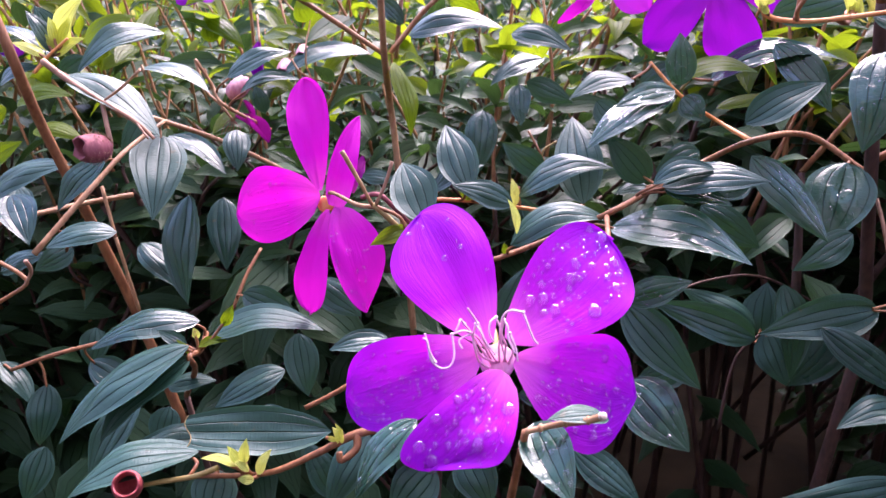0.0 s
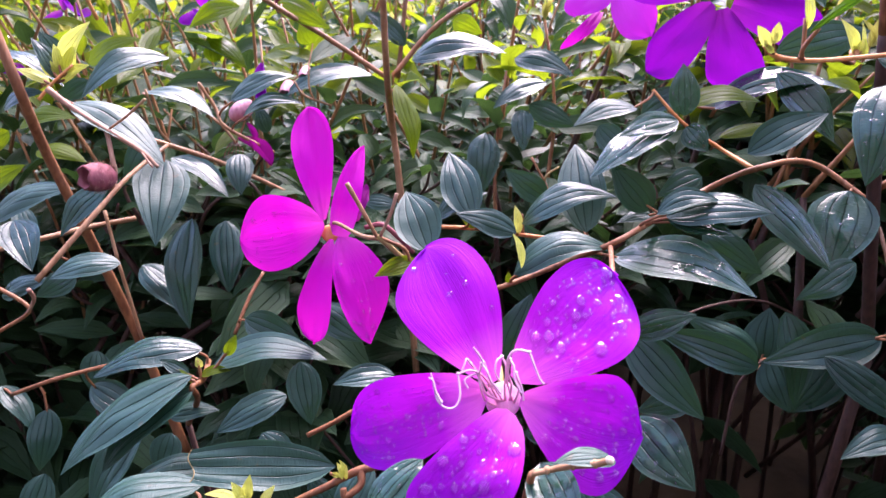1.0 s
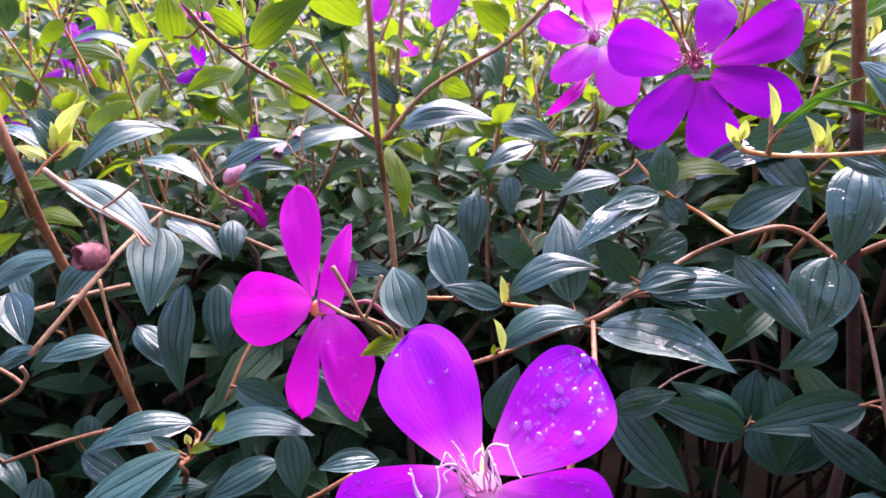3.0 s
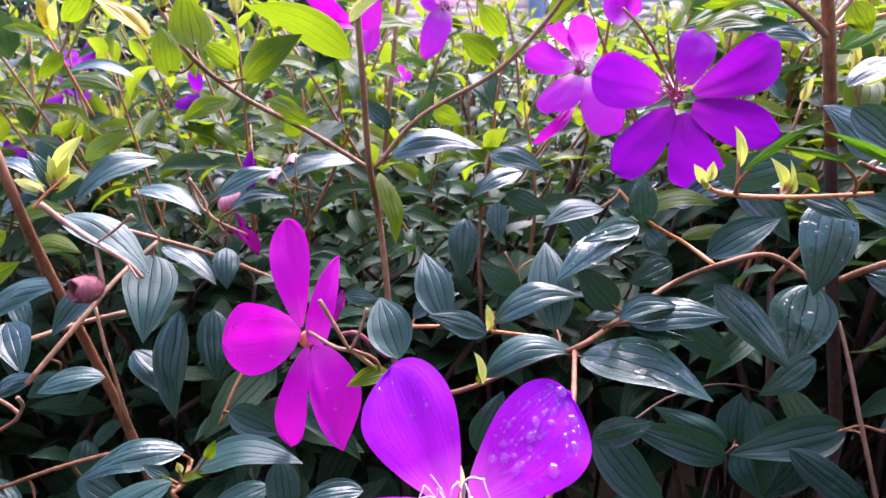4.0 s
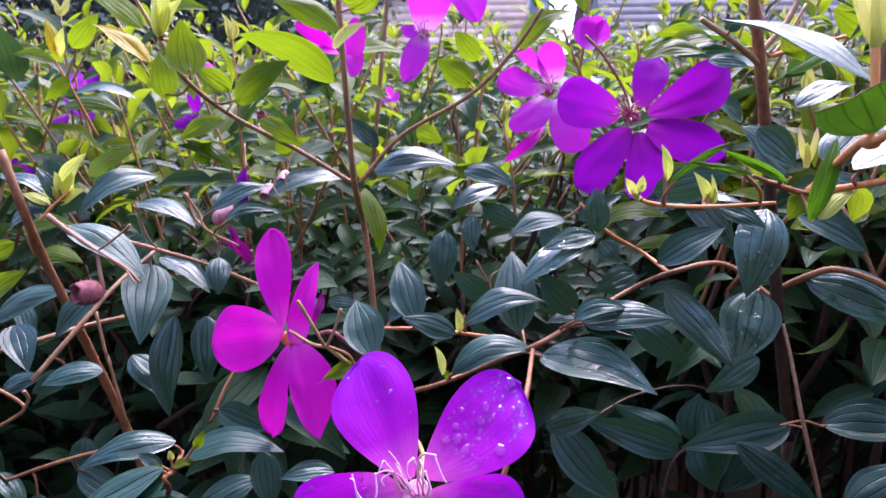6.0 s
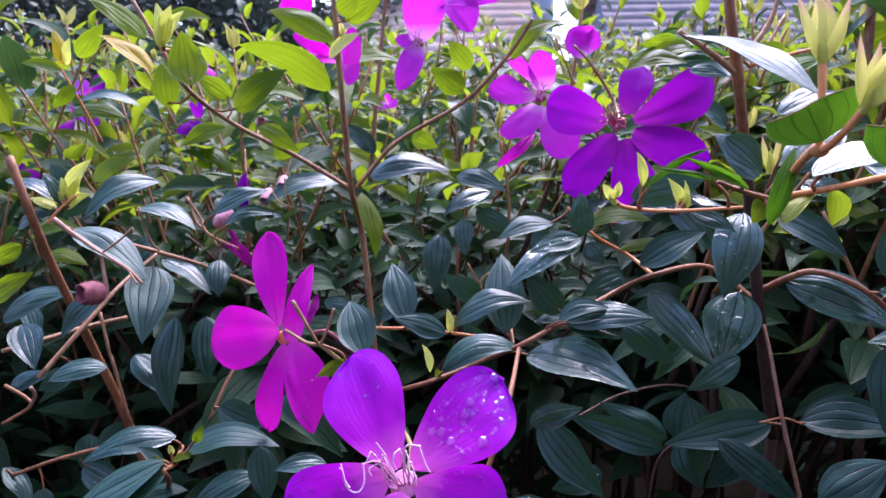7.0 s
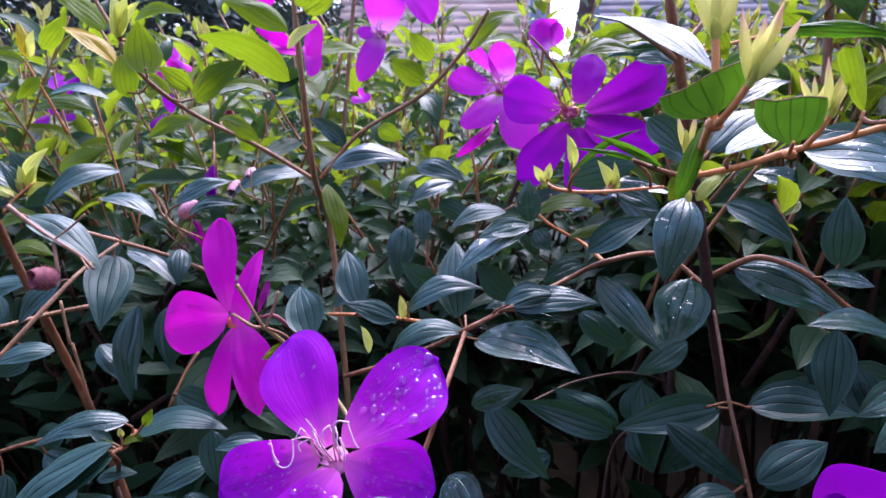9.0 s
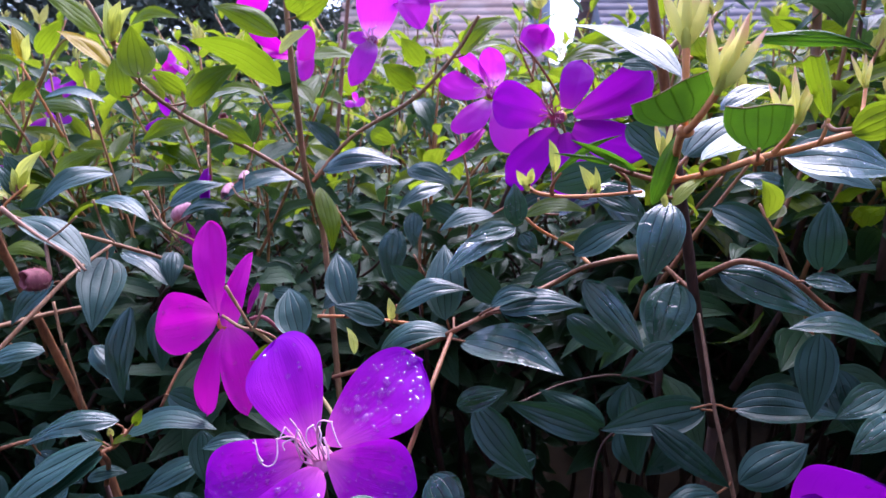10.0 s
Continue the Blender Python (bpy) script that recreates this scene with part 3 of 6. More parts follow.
leaf(left, (-0.2033, 0.5231, 1.1557), (-0.2237, 0.5045, 1.1204), 0.0239, -53, 0.10, LEAF)
leaf(left, (-0.1503, 0.6227, 1.1445), (-0.1587, 0.6246, 1.1678), 0.0143, -23, 0.10, LEAF)
leaf(left, (-0.1942, 0.5208, 1.1380), (-0.1498, 0.5003, 1.1131), 0.0253, -12, 0.10, LEAF)
leaf(left, (-0.2144, 0.4992, 1.0644), (-0.1774, 0.4773, 1.0338), 0.0243, -4, 0.10, LEAF)
leaf(left, (-0.3017, 0.5074, 1.1038), (-0.2849, 0.4918, 1.0788), 0.0159, 1, 0.10, LEAF)
leaf(left, (-0.2892, 0.5027, 1.1615), (-0.2470, 0.4976, 1.1674), 0.0197, 17, 0.15, GREEN)
leaf(left, (-0.2587, 0.4404, 1.1648), (-0.2790, 0.4317, 1.1524), 0.0134, -71, 0.15, GREEN)
leaf(left, (-0.2892, 0.5178, 1.1425), (-0.2498, 0.5094, 1.1356), 0.0188, 11, 0.15, GREEN)
leaf(left, (-0.2494, 0.4236, 1.1788), (-0.2227, 0.4217, 1.1881), 0.0130, 22, 0.15, LEAF)
stem(left, [(-0.2112, 0.3924, 1.1861), (-0.2039, 0.3949, 1.1946), (-0.1935, 0.3976, 1.2037)], 0.0014, 0.0010, RED)
leaf(left, (-0.2043, 0.4044, 1.1959), (-0.2164, 0.4027, 1.2174), 0.0114, -7, 0.10, LEAF)
leaf(left, (-0.2030, 0.4057, 1.1988), (-0.1851, 0.4049, 1.2258), 0.0149, 29, 0.10, YOUNG)
leaf(left, (-0.2048, 0.4030, 1.1974), (-0.2130, 0.4017, 1.2074), 0.0072, -44, 0.10, YOUNG)
leaf(left, (-0.2005, 0.4037, 1.1988), (-0.1935, 0.4036, 1.2145), 0.0079, 50, 0.10, YOUNG)
leaf(left, (-0.2034, 0.4039, 1.2003), (-0.2055, 0.4037, 1.2146), 0.0066, 30, 0.10, YOUNG)
leaf(left, (-0.2035, 0.4026, 1.1945), (-0.1860, 0.4004, 1.2037), 0.0091, 36, 0.10, YOUNG)
leaf(left, (-0.2097, 0.4028, 1.1945), (-0.2245, 0.3993, 1.2017), 0.0078, -21, 0.10, YOUNG)
leaf(left, (-0.2162, 0.4319, 1.2033), (-0.2269, 0.4304, 1.2216), 0.0128, -35, 0.10, LEAF)
leaf(left, (-0.2523, 0.5339, 1.2021), (-0.2148, 0.5356, 1.2200), 0.0191, 34, 0.12, GREEN)
leaf(left, (-0.2263, 0.4788, 1.1933), (-0.2466, 0.4723, 1.1797), 0.0122, -73, 0.12, LEAF)
seed_pod(left, (-0.1540, 0.3470, 1.1535), (-0.1634, 0.3352, 1.1549), 0.0094, 260)
seed_pod(left, (-0.1167, 0.2473, 1.0376), (-0.1122, 0.2360, 1.0470), 0.0076, 0, REDPOD, "open smooth red seed pod with a pale rim")
rooted(left, [(-0.1797, 0.4568, 0.9397), (-0.10, 0.62, 0.55), (-0.05, 0.66, -0.03)], 0.0052, 0.009)
fork = thing("shrub_branch", (-0.0302, 0.5788, 0.9974), "upright reddish stem forking into leafy side shoots", "branch", "branches of the shrub")
stem(fork, [(-0.0231, 0.5656, 0.9515), (-0.0360, 0.5881, 1.1019), (-0.0416, 0.5882, 1.1564), (-0.0403, 0.5320, 1.1928), (-0.0399, 0.5064, 1.2430), (-0.0402, 0.4903, 1.2896), (-0.0415, 0.4845, 1.3368)], 0.0044, 0.0030, TAN)
stem(fork, [(-0.0404, 0.5322, 1.1933), (-0.0811, 0.5180, 1.2211), (-0.1166, 0.4817, 1.2458), (-0.1345, 0.4413, 1.2698), (-0.1491, 0.4365, 1.2975), (-0.1657, 0.4353, 1.3285)], 0.0027, 0.0020, TAN)
stem(fork, [(-0.0363, 0.5356, 1.1944), (-0.0026, 0.5328, 1.2307), (0.0500, 0.5089, 1.2605), (0.0821, 0.4950, 1.2922), (0.0994, 0.4797, 1.3175)], 0.0028, 0.0020, TAN)
stem(fork, [(-0.0425, 0.6766, 1.1881), (-0.0336, 0.6698, 1.2610), (-0.0222, 0.6672, 1.3563), (-0.0159, 0.6521, 1.3840)], 0.0034, 0.0028, PINKSTEM)
stem(fork, [(-0.1268, 0.4257, 1.2715), (-0.1348, 0.4289, 1.2904), (-0.1457, 0.4297, 1.2959)], 0.0010, 0.0010, RED)
leaf(fork, (-0.0358, 0.5608, 1.1875), (-0.0227, 0.5374, 1.1349), 0.0272, -42, 0.10, GREEN)
leaf(fork, (-0.0564, 0.5899, 1.1933), (-0.1252, 0.5708, 1.1757), 0.0338, -4, 0.14, LEAF)
leaf(fork, (-0.1190, 0.4063, 1.2707), (-0.1274, 0.4185, 1.3048), 0.0241, -177, 0.10, GREEN)
leaf(fork, (-0.0427, 0.4673, 1.2691), (-0.1046, 0.4586, 1.3000), 0.0321, 66, 0.10, GREEN)
leaf(fork, (-0.0310, 0.4162, 1.2972), (-0.0699, 0.4105, 1.3151), 0.0199, -37, 0.12, GREEN)
leaf(fork, (-0.0630, 0.6041, 1.2970), (0.0022, 0.6113, 1.2969), 0.0302, 4, 0.12, GREEN)
leaf(fork, (-0.1078, 0.4545, 1.2554), (-0.0695, 0.4521, 1.2825), 0.0216, 50, 0.10, GREEN)
leaf(fork, (-0.1180, 0.4824, 1.2646), (-0.1405, 0.4795, 1.2807), 0.0148, -61, 0.10, GREEN)
leaf(fork, (-0.1500, 0.4464, 1.2576), (-0.1552, 0.4519, 1.2880), 0.0177, 6, 0.10, GREEN)
leaf(fork, (-0.1831, 0.5035, 1.2853), (-0.2220, 0.5033, 1.3128), 0.0219, -1, 0.10, ORANGE)
leaf(fork, (-0.1739, 0.4739, 1.3063), (-0.2121, 0.4737, 1.3339), 0.0217, -14, 0.10, GREEN)
leaf(fork, (-0.2668, 0.7340, 1.3483), (-0.2111, 0.7314, 1.3541), 0.0258, 21, 0.15, GREEN)
leaf(fork, (-0.2819, 0.5640, 1.2563), (-0.2309, 0.5598, 1.2510), 0.0237, 15, 0.15, GREEN)
leaf(fork, (-0.3028, 0.6167, 1.2665), (-0.2422, 0.6121, 1.2627), 0.0280, 2, 0.15, LEAF)
leaf(fork, (0.0513, 0.5133, 1.2691), (0.0262, 0.5104, 1.2868), 0.0198, -71, 0.10, GREEN)
leaf(fork, (-0.0875, 0.5903, 1.2664), (-0.1318, 0.5859, 1.2696), 0.0205, -10, 0.15, GREEN)
leaf(fork, (-0.0215, 0.5013, 1.2059), (0.0405, 0.4925, 1.2102), 0.0289, 14, 0.15, LEAF)
leaf(fork, (-0.0427, 0.4640, 1.2908), (-0.0202, 0.4626, 1.3073), 0.0129, 26, 0.10, YOUNG)
leaf(fork, (-0.0344, 0.4585, 1.3198), (-0.0204, 0.4576, 1.3305), 0.0153, 81, 0.10, GREEN)
leaf(fork, (-0.0327, 0.4796, 1.3173), (-0.0058, 0.4776, 1.3337), 0.0159, 81, 0.10, GREEN)
leaf(fork, (0.0569, 0.5265, 1.2868), (0.0396, 0.5250, 1.3081), 0.0175, -66, 0.12, GREEN)
leaf(fork, (0.0868, 0.5073, 1.2912), (0.1246, 0.5090, 1.3194), 0.0217, 18, 0.20, GREEN)
leaf(fork, (-0.1109, 0.5156, 1.2430), (-0.0763, 0.5065, 1.2255), 0.0183, 38, 0.12, GREEN)
leaf(fork, (-0.1506, 0.5661, 1.2432), (-0.1861, 0.5549, 1.2272), 0.0186, -31, 0.12, GREEN)
leaf(fork, (-0.0973, 0.5602, 1.2167), (-0.1059, 0.5595, 1.2310), 0.0167, -44, 0.12, GREEN)
leaf(fork, (-0.0344, 0.6658, 1.2169), (-0.0692, 0.6620, 1.2448), 0.0206, -39, 0.12, LEAF)
leaf(fork, (0.0065, 0.5867, 1.2343), (0.0290, 0.5810, 1.2244), 0.0168, 61, 0.12, GREEN)
leaf(fork, (-0.2020, 0.6571, 1.2021), (-0.2033, 0.6571, 1.2215), 0.0167, 10, 0.12, GREEN)
leaf(fork, (-0.2082, 0.6632, 1.2241), (-0.1722, 0.6511, 1.1967), 0.0216, 13, 0.12, GREEN)
leaf(fork, (-0.1423, 0.4219, 1.2950), (-0.1339, 0.4219, 1.3207), 0.0124, 35, 0.10, YOUNG)
leaf(fork, (-0.1431, 0.4220, 1.2950), (-0.1435, 0.4219, 1.3225), 0.0127, 59, 0.10, YOUNG)
leaf(fork, (-0.1412, 0.4220, 1.2957), (-0.1258, 0.4215, 1.3172), 0.0121, 32, 0.10, YOUNG)
leaf(fork, (-0.2543, 0.5104, 1.2912), (-0.2597, 0.5100, 1.3182), 0.0127, 27, 0.10, ORANGE)
leaf(fork, (-0.2517, 0.5098, 1.2911), (-0.2473, 0.5098, 1.3118), 0.0098, 22, 0.10, YOUNG)
leaf(fork, (-0.2436, 0.5121, 1.2975), (-0.2210, 0.5113, 1.3220), 0.0155, 88, 0.10, GREEN)
leaf(fork, (-0.2565, 0.5098, 1.2870), (-0.2833, 0.5048, 1.2931), 0.0128, -27, 0.10, GREEN)
leaf(fork, (-0.2455, 0.5075, 1.2762), (-0.2603, 0.4997, 1.2592), 0.0112, -72, 0.10, GREEN)
stem(fork, [(-0.2549, 0.5074, 1.2889), (-0.2478, 0.5139, 1.2680), (-0.2440, 0.5380, 1.2328)], 0.0014, 0.0020, RED)
stem(fork, [(-0.2477, 0.5147, 1.2723), (-0.2322, 0.5205, 1.3024), (-0.2212, 0.5223, 1.3109)], 0.0014, 0.0012, TWIG)
seed_pod(fork, (-0.1289, 0.6069, 1.2402), (-0.1291, 0.5986, 1.2495), 0.0062)
seed_pod(fork, (-0.1216, 0.5901, 1.1881), (-0.1232, 0.5733, 1.179), 0.0072, 0, PINKCUP, "pale pink round flower bud")
seed_pod(fork, (-0.1088, 0.5961, 1.1988), (-0.1092, 0.5807, 1.1911), 0.0066, 0, PINKCUP, "pale pink round flower bud")
stem(fork, [(-0.1216, 0.59, 1.1876), (-0.1139, 0.596, 1.1944), (-0.1088, 0.596, 1.1984)], 0.0009, 0.0008, TAN)
stem(fork, [(-0.1088, 0.596, 1.1984), (-0.1066, 0.6044, 1.2105), (-0.1058, 0.6133, 1.2251)], 0.0009, 0.0009, TAN)
stem(fork, [(-0.1289, 0.6069, 1.2402), (-0.1194, 0.6045, 1.2279), (-0.1066, 0.5882, 1.2219)], 0.0010, 0.0010, TAN)
stem(fork, [(-0.1112, 0.5562, 1.1898), (-0.1037, 0.5542, 1.1796), (-0.0855, 0.5630, 1.1716)], 0.0010, 0.0012, TAN)
stem(fork, [(-0.1004, 0.5585, 1.2011), (-0.1005, 0.5556, 1.1862), (-0.0980, 0.5588, 1.1768)], 0.0010, 0.0010, TAN)
rooted(fork, [(-0.0231, 0.5656, 0.9515), (-0.01, 0.66, 0.5), (0.0, 0.68, -0.03)], 0.0050, 0.010)
mid = thing("shrub_branch", (0.0327, 0.3577, 1.0950), "arching reddish branch with dark ribbed leaves on both sides", "branch", "branches of the shrub")
stem(mid, [(0.0069, 0.3559, 1.0895), (0.0309, 0.3532, 1.0975), (0.0651, 0.3666, 1.1068), (0.0815, 0.3370, 1.1248), (0.1101, 0.3682, 1.1298), (0.1474, 0.4119, 1.1351), (0.1702, 0.4019, 1.1491), (0.2148, 0.4300, 1.1485), (0.2390, 0.4060, 1.1300)], 0.0020, 0.0027, BARK)
stem(mid, [(0.1702, 0.4019, 1.1491), (0.1608, 0.4288, 1.1570), (0.1362, 0.4224, 1.1718), (0.1187, 0.4276, 1.1903)], 0.0020, 0.0014, RED)
stem(mid, [(-0.0048, 0.3758, 1.1227), (0.0222, 0.3854, 1.1191), (0.0439, 0.3895, 1.1148), (0.0653, 0.3889, 1.1121)], 0.0016, 0.0018, RED)
stem(mid, [(0.0439, 0.3897, 1.1153), (0.0433, 0.3928, 1.1260)], 0.0012, 0.0010, BARK)
stem(mid, [(0.0792, 0.3364, 1.1225), (0.0700, 0.2888, 1.1115), (0.0601, 0.2738, 1.0860), (0.0494, 0.2595, 1.0649)], 0.0018, 0.0022, BARK)
stem(mid, [(0.0804, 0.4050, 1.1132), (0.0807, 0.3878, 1.1076)], 0.0012, 0.0012, BARK)
stem(mid, [(0.1346, 0.4182, 1.1752), (0.1382, 0.4153, 1.1830), (0.1365, 0.4127, 1.1921)], 0.0016, 0.0012, TWIG)
stem(mid, [(0.0608, 0.4322, 1.1359), (0.0524, 0.4364, 1.1507)], 0.0010, 0.0012, BARK)
stem(mid, [(0.0638, 0.4392, 1.1238), (0.0621, 0.4430, 1.1370), (0.0707, 0.4449, 1.1436)], 0.0012, 0.0010, TWIG)
leaf(mid, (0.0156, 0.3711, 1.1285), (0.0034, 0.4031, 1.1577), 0.0221, -20, 0.08, LEAF)
leaf(mid, (0.0754, 0.3756, 1.1197), (0.0743, 0.4162, 1.1609), 0.0269, -14, 0.08, LEAF)
leaf(mid, (0.0614, 0.4297, 1.1269), (0.0363, 0.4291, 1.1447), 0.0166, -63, 0.10, LEAF)
leaf(mid, (0.0427, 0.3860, 1.1218), (0.0903, 0.3767, 1.1385), 0.0236, 7, 0.22, LEAF)
leaf(mid, (-0.0026, 0.3847, 1.1251), (0.0239, 0.3835, 1.1392), 0.0138, 16, 0.16, LEAF)
leaf(mid, (0.0382, 0.3682, 1.1214), (0.0069, 0.3679, 1.1314), 0.0151, -35, 0.10, LEAF)
leaf(mid, (-0.0057, 0.3284, 1.1223), (-0.0174, 0.3565, 1.1448), 0.0230, -17, 0.10, LEAF)
leaf(mid, (0.0356, 0.3497, 1.1050), (0.0839, 0.3445, 1.1180), 0.0232, 3, 0.26, LEAF)
leaf(mid, (0.0861, 0.3580, 1.1120), (0.1402, 0.3147, 1.1055), 0.0320, 9, 0.14, WET)
leaf(mid, (0.0821, 0.3029, 1.0933), (0.1083, 0.2979, 1.1038), 0.0135, 49, 0.10, WET)
leaf(mid, (0.0928, 0.3468, 1.0753), (0.1258, 0.3214, 1.0410), 0.0230, 46, 0.10, LEAF)
leaf(mid, (0.1617, 0.3798, 1.1444), (0.1947, 0.3555, 1.1045), 0.0225, 25, 0.06, WET)
leaf(mid, (0.2280, 0.4087, 1.1361), (0.2092, 0.3845, 1.0951), 0.0367, 5, 0.06, WET)
leaf(mid, (0.2165, 0.3727, 1.1043), (0.1821, 0.3621, 1.0875), 0.0174, -48, 0.10, LEAF)
leaf(mid, (0.1018, 0.3440, 1.1365), (0.1310, 0.3415, 1.1431), 0.0138, 10, 0.20, LEAF)
leaf(mid, (0.1068, 0.3462, 1.1350), (0.1535, 0.3365, 1.1390), 0.0220, 12, 0.12, LEAF)
leaf(mid, (0.1078, 0.3456, 1.1335), (0.1375, 0.3369, 1.1277), 0.0145, 21, 0.10, WET)
leaf(mid, (0.1112, 0.3843, 1.1276), (0.0923, 0.3812, 1.1236), 0.0090, -16, 0.14, LEAF)
leaf(mid, (0.1087, 0.3780, 1.1312), (0.0874, 0.3812, 1.1548), 0.0193, -62, 0.08, LEAF)
leaf(mid, (0.1193, 0.3834, 1.1757), (0.0738, 0.3661, 1.1500), 0.0253, 4, 0.10, WET)
leaf(mid, (0.1188, 0.3776, 1.1777), (0.0875, 0.3705, 1.1700), 0.0152, -24, 0.08, WET)
leaf(mid, (0.1078, 0.4168, 1.1809), (0.0710, 0.4069, 1.1712), 0.0181, -8, 0.16, LEAF)
leaf(mid, (0.1216, 0.3740, 1.1747), (0.1310, 0.3663, 1.1635), 0.0134, 55, 0.06, WET)
leaf(mid, (0.1186, 0.3679, 1.1805), (0.1173, 0.3727, 1.2053), 0.0154, -23, 0.06, WET)
leaf(mid, (0.1495, 0.4174, 1.1798), (0.2150, 0.4051, 1.1917), 0.0311, 0, 0.16, WET)
leaf(mid, (0.1256, 0.3981, 1.1823), (0.1657, 0.3914, 1.1854), 0.0188, 5, 0.18, GREEN)
leaf(mid, (0.1542, 0.3744, 1.1612), (0.1917, 0.3739, 1.1814), 0.0196, 29, 0.10, LEAF)
leaf(mid, (0.1461, 0.3932, 1.1674), (0.1871, 0.3875, 1.1684), 0.0190, -9, 0.14, GREEN)
leaf(mid, (0.1786, 0.4064, 1.1999), (0.2042, 0.3881, 1.1655), 0.0215, 31, 0.10, WET)
leaf(mid, (0.0454, 0.4882, 1.2065), (0.0819, 0.4745, 1.1961), 0.0186, 28, 0.14, LEAF)
leaf(mid, (0.0503, 0.4809, 1.1751), (0.0510, 0.4662, 1.1501), 0.0151, 8, 0.08, LEAF)
leaf(mid, (0.0605, 0.5300, 1.1744), (0.0927, 0.5196, 1.1606), 0.0175, 63, 0.10, LEAF)
leaf(mid, (0.0727, 0.5352, 1.1902), (0.0345, 0.5219, 1.1722), 0.0203, -10, 0.12, LEAF)
leaf(mid, (0.1690, 0.4767, 1.1326), (0.1386, 0.4675, 1.1216), 0.0220, -49, 0.12, LEAF)
leaf(mid, (0.1266, 0.4777, 1.1716), (0.1569, 0.4762, 1.1890), 0.0161, 31, 0.12, LEAF)
leaf(mid, (0.0336, 0.3585, 1.0560), (0.0466, 0.3650, 1.0897), 0.0206, 22, 0.10, LEAF)
leaf(mid, (0.1035, 0.4952, 1.1632), (0.1229, 0.4844, 1.1439), 0.0187, 55, 0.10, LEAF)
leaf(mid, (0.0307, 0.5455, 1.1533), (0.0262, 0.5238, 1.1087), 0.0249, -4, 0.10, LEAF)
leaf(mid, (0.0694, 0.4307, 1.0835), (0.0481, 0.4323, 1.1113), 0.0171, -54, 0.10, LEAF)
leaf(mid, (0.1630, 0.4484, 1.1024), (0.1967, 0.4336, 1.0790), 0.0210, 58, 0.10, LEAF)
leaf(mid, (0.2072, 0.4818, 1.1122), (0.1731, 0.4725, 1.1027), 0.0187, -48, 0.10, LEAF)
leaf(mid, (-0.0466, 0.4303, 1.1255), (-0.0245, 0.4257, 1.1230), 0.0105, 42, 0.10, LEAF)
leaf(mid, (0.0318, 0.2816, 1.1288), (0.0280, 0.2828, 1.1425), 0.0066, 27, 0.10, YOUNG)
leaf(mid, (0.0410, 0.3855, 1.1166), (0.0388, 0.3884, 1.1314), 0.0070, 20, 0.10, YOUNG)
leaf(mid, (0.0184, 0.3813, 1.1215), (0.0100, 0.3818, 1.1266), 0.0054, -56, 0.10, GREEN)
leaf(mid, (0.0196, 0.3813, 1.1216), (0.0255, 0.3822, 1.1271), 0.0042, 49, 0.10, GREEN)
leaf(mid, (0.0338, 0.3538, 1.0985), (0.0332, 0.3550, 1.1047), 0.0040, -13, 0.10, GREEN)
rooted(mid, [(0.0494, 0.2595, 1.0649), (0.0, 0.40, 0.6), (0.05, 0.5, -0.03)], 0.0022, 0.007)
dark = thing("shrub_branch", (0.2577, 0.3658, 1.0096), "thin upright stem with paired dark leaves in the shade", "branch", "branches of the shrub")
stem(dark, [(0.2582, 0.3518, 0.9886), (0.2523, 0.3572, 1.0190), (0.2416, 0.3660, 1.0680), (0.2397, 0.3820, 1.1002), (0.2396, 0.3954, 1.1182)], 0.0022, 0.0016, PINKSTEM)
stem(dark, [(0.2259, 0.3604, 1.0675), (0.2416, 0.3660, 1.0680), (0.2536, 0.3656, 1.0645)], 0.0011, 0.0011, BARK)
stem(dark, [(0.1219, 0.3896, 1.0586), (0.1616, 0.4313, 1.0578), (0.2116, 0.4612, 1.0516), (0.2666, 0.4846, 1.0229)], 0.0012, 0.0014, DARKBARK)
stem(dark, [(0.1940, 0.4133, 1.0307), (0.1826, 0.4178, 1.0106), (0.1759, 0.4150, 0.9649)], 0.0014, 0.0016, DARKBARK)
leaf(dark, (0.1806, 0.3910, 1.0429), (0.1365, 0.3933, 1.0674), 0.0186, -52, 0.10, LEAF)
leaf(dark, (0.1734, 0.3741, 1.0446), (0.1130, 0.3713, 1.0674), 0.0205, -49, 0.10, LEAF)
leaf(dark, (0.2031, 0.4326, 1.0225), (0.2078, 0.4418, 1.0542), 0.0266, -13, 0.08, LEAF)
leaf(dark, (0.2432, 0.3823, 1.0587), (0.1735, 0.3724, 1.0480), 0.0256, -39, 0.08, LEAF)
leaf(dark, (0.1970, 0.4128, 1.0324), (0.2067, 0.3982, 1.0037), 0.0231, 39, 0.08, LEAF)
leaf(dark, (0.2511, 0.4269, 1.0276), (0.2140, 0.4107, 0.9973), 0.0291, -47, 0.08, LEAF)
leaf(dark, (0.2034, 0.3656, 1.0547), (0.2476, 0.3471, 1.0225), 0.0184, 51, 0.10, LEAF)
leaf(dark, (0.2548, 0.3705, 1.0635), (0.3197, 0.3640, 1.0604), 0.0300, 14, 0.10, LEAF)
leaf(dark, (0.2332, 0.3013, 1.0497), (0.2726, 0.3094, 1.0684), 0.0243, 27, 0.12, LEAF)
leaf(dark, (0.3037, 0.3663, 1.1137), (0.2943, 0.3502, 1.0652), 0.0245, 13, 0.08, LEAF)
leaf(dark, (0.2915, 0.4177, 1.1137), (0.2496, 0.4096, 1.0940), 0.0110, 40, -0.16, GREEN)
leaf(dark, (0.3029, 0.2967, 1.1044), (0.2744, 0.2897, 1.0914), 0.0173, -29, 0.10, WET)
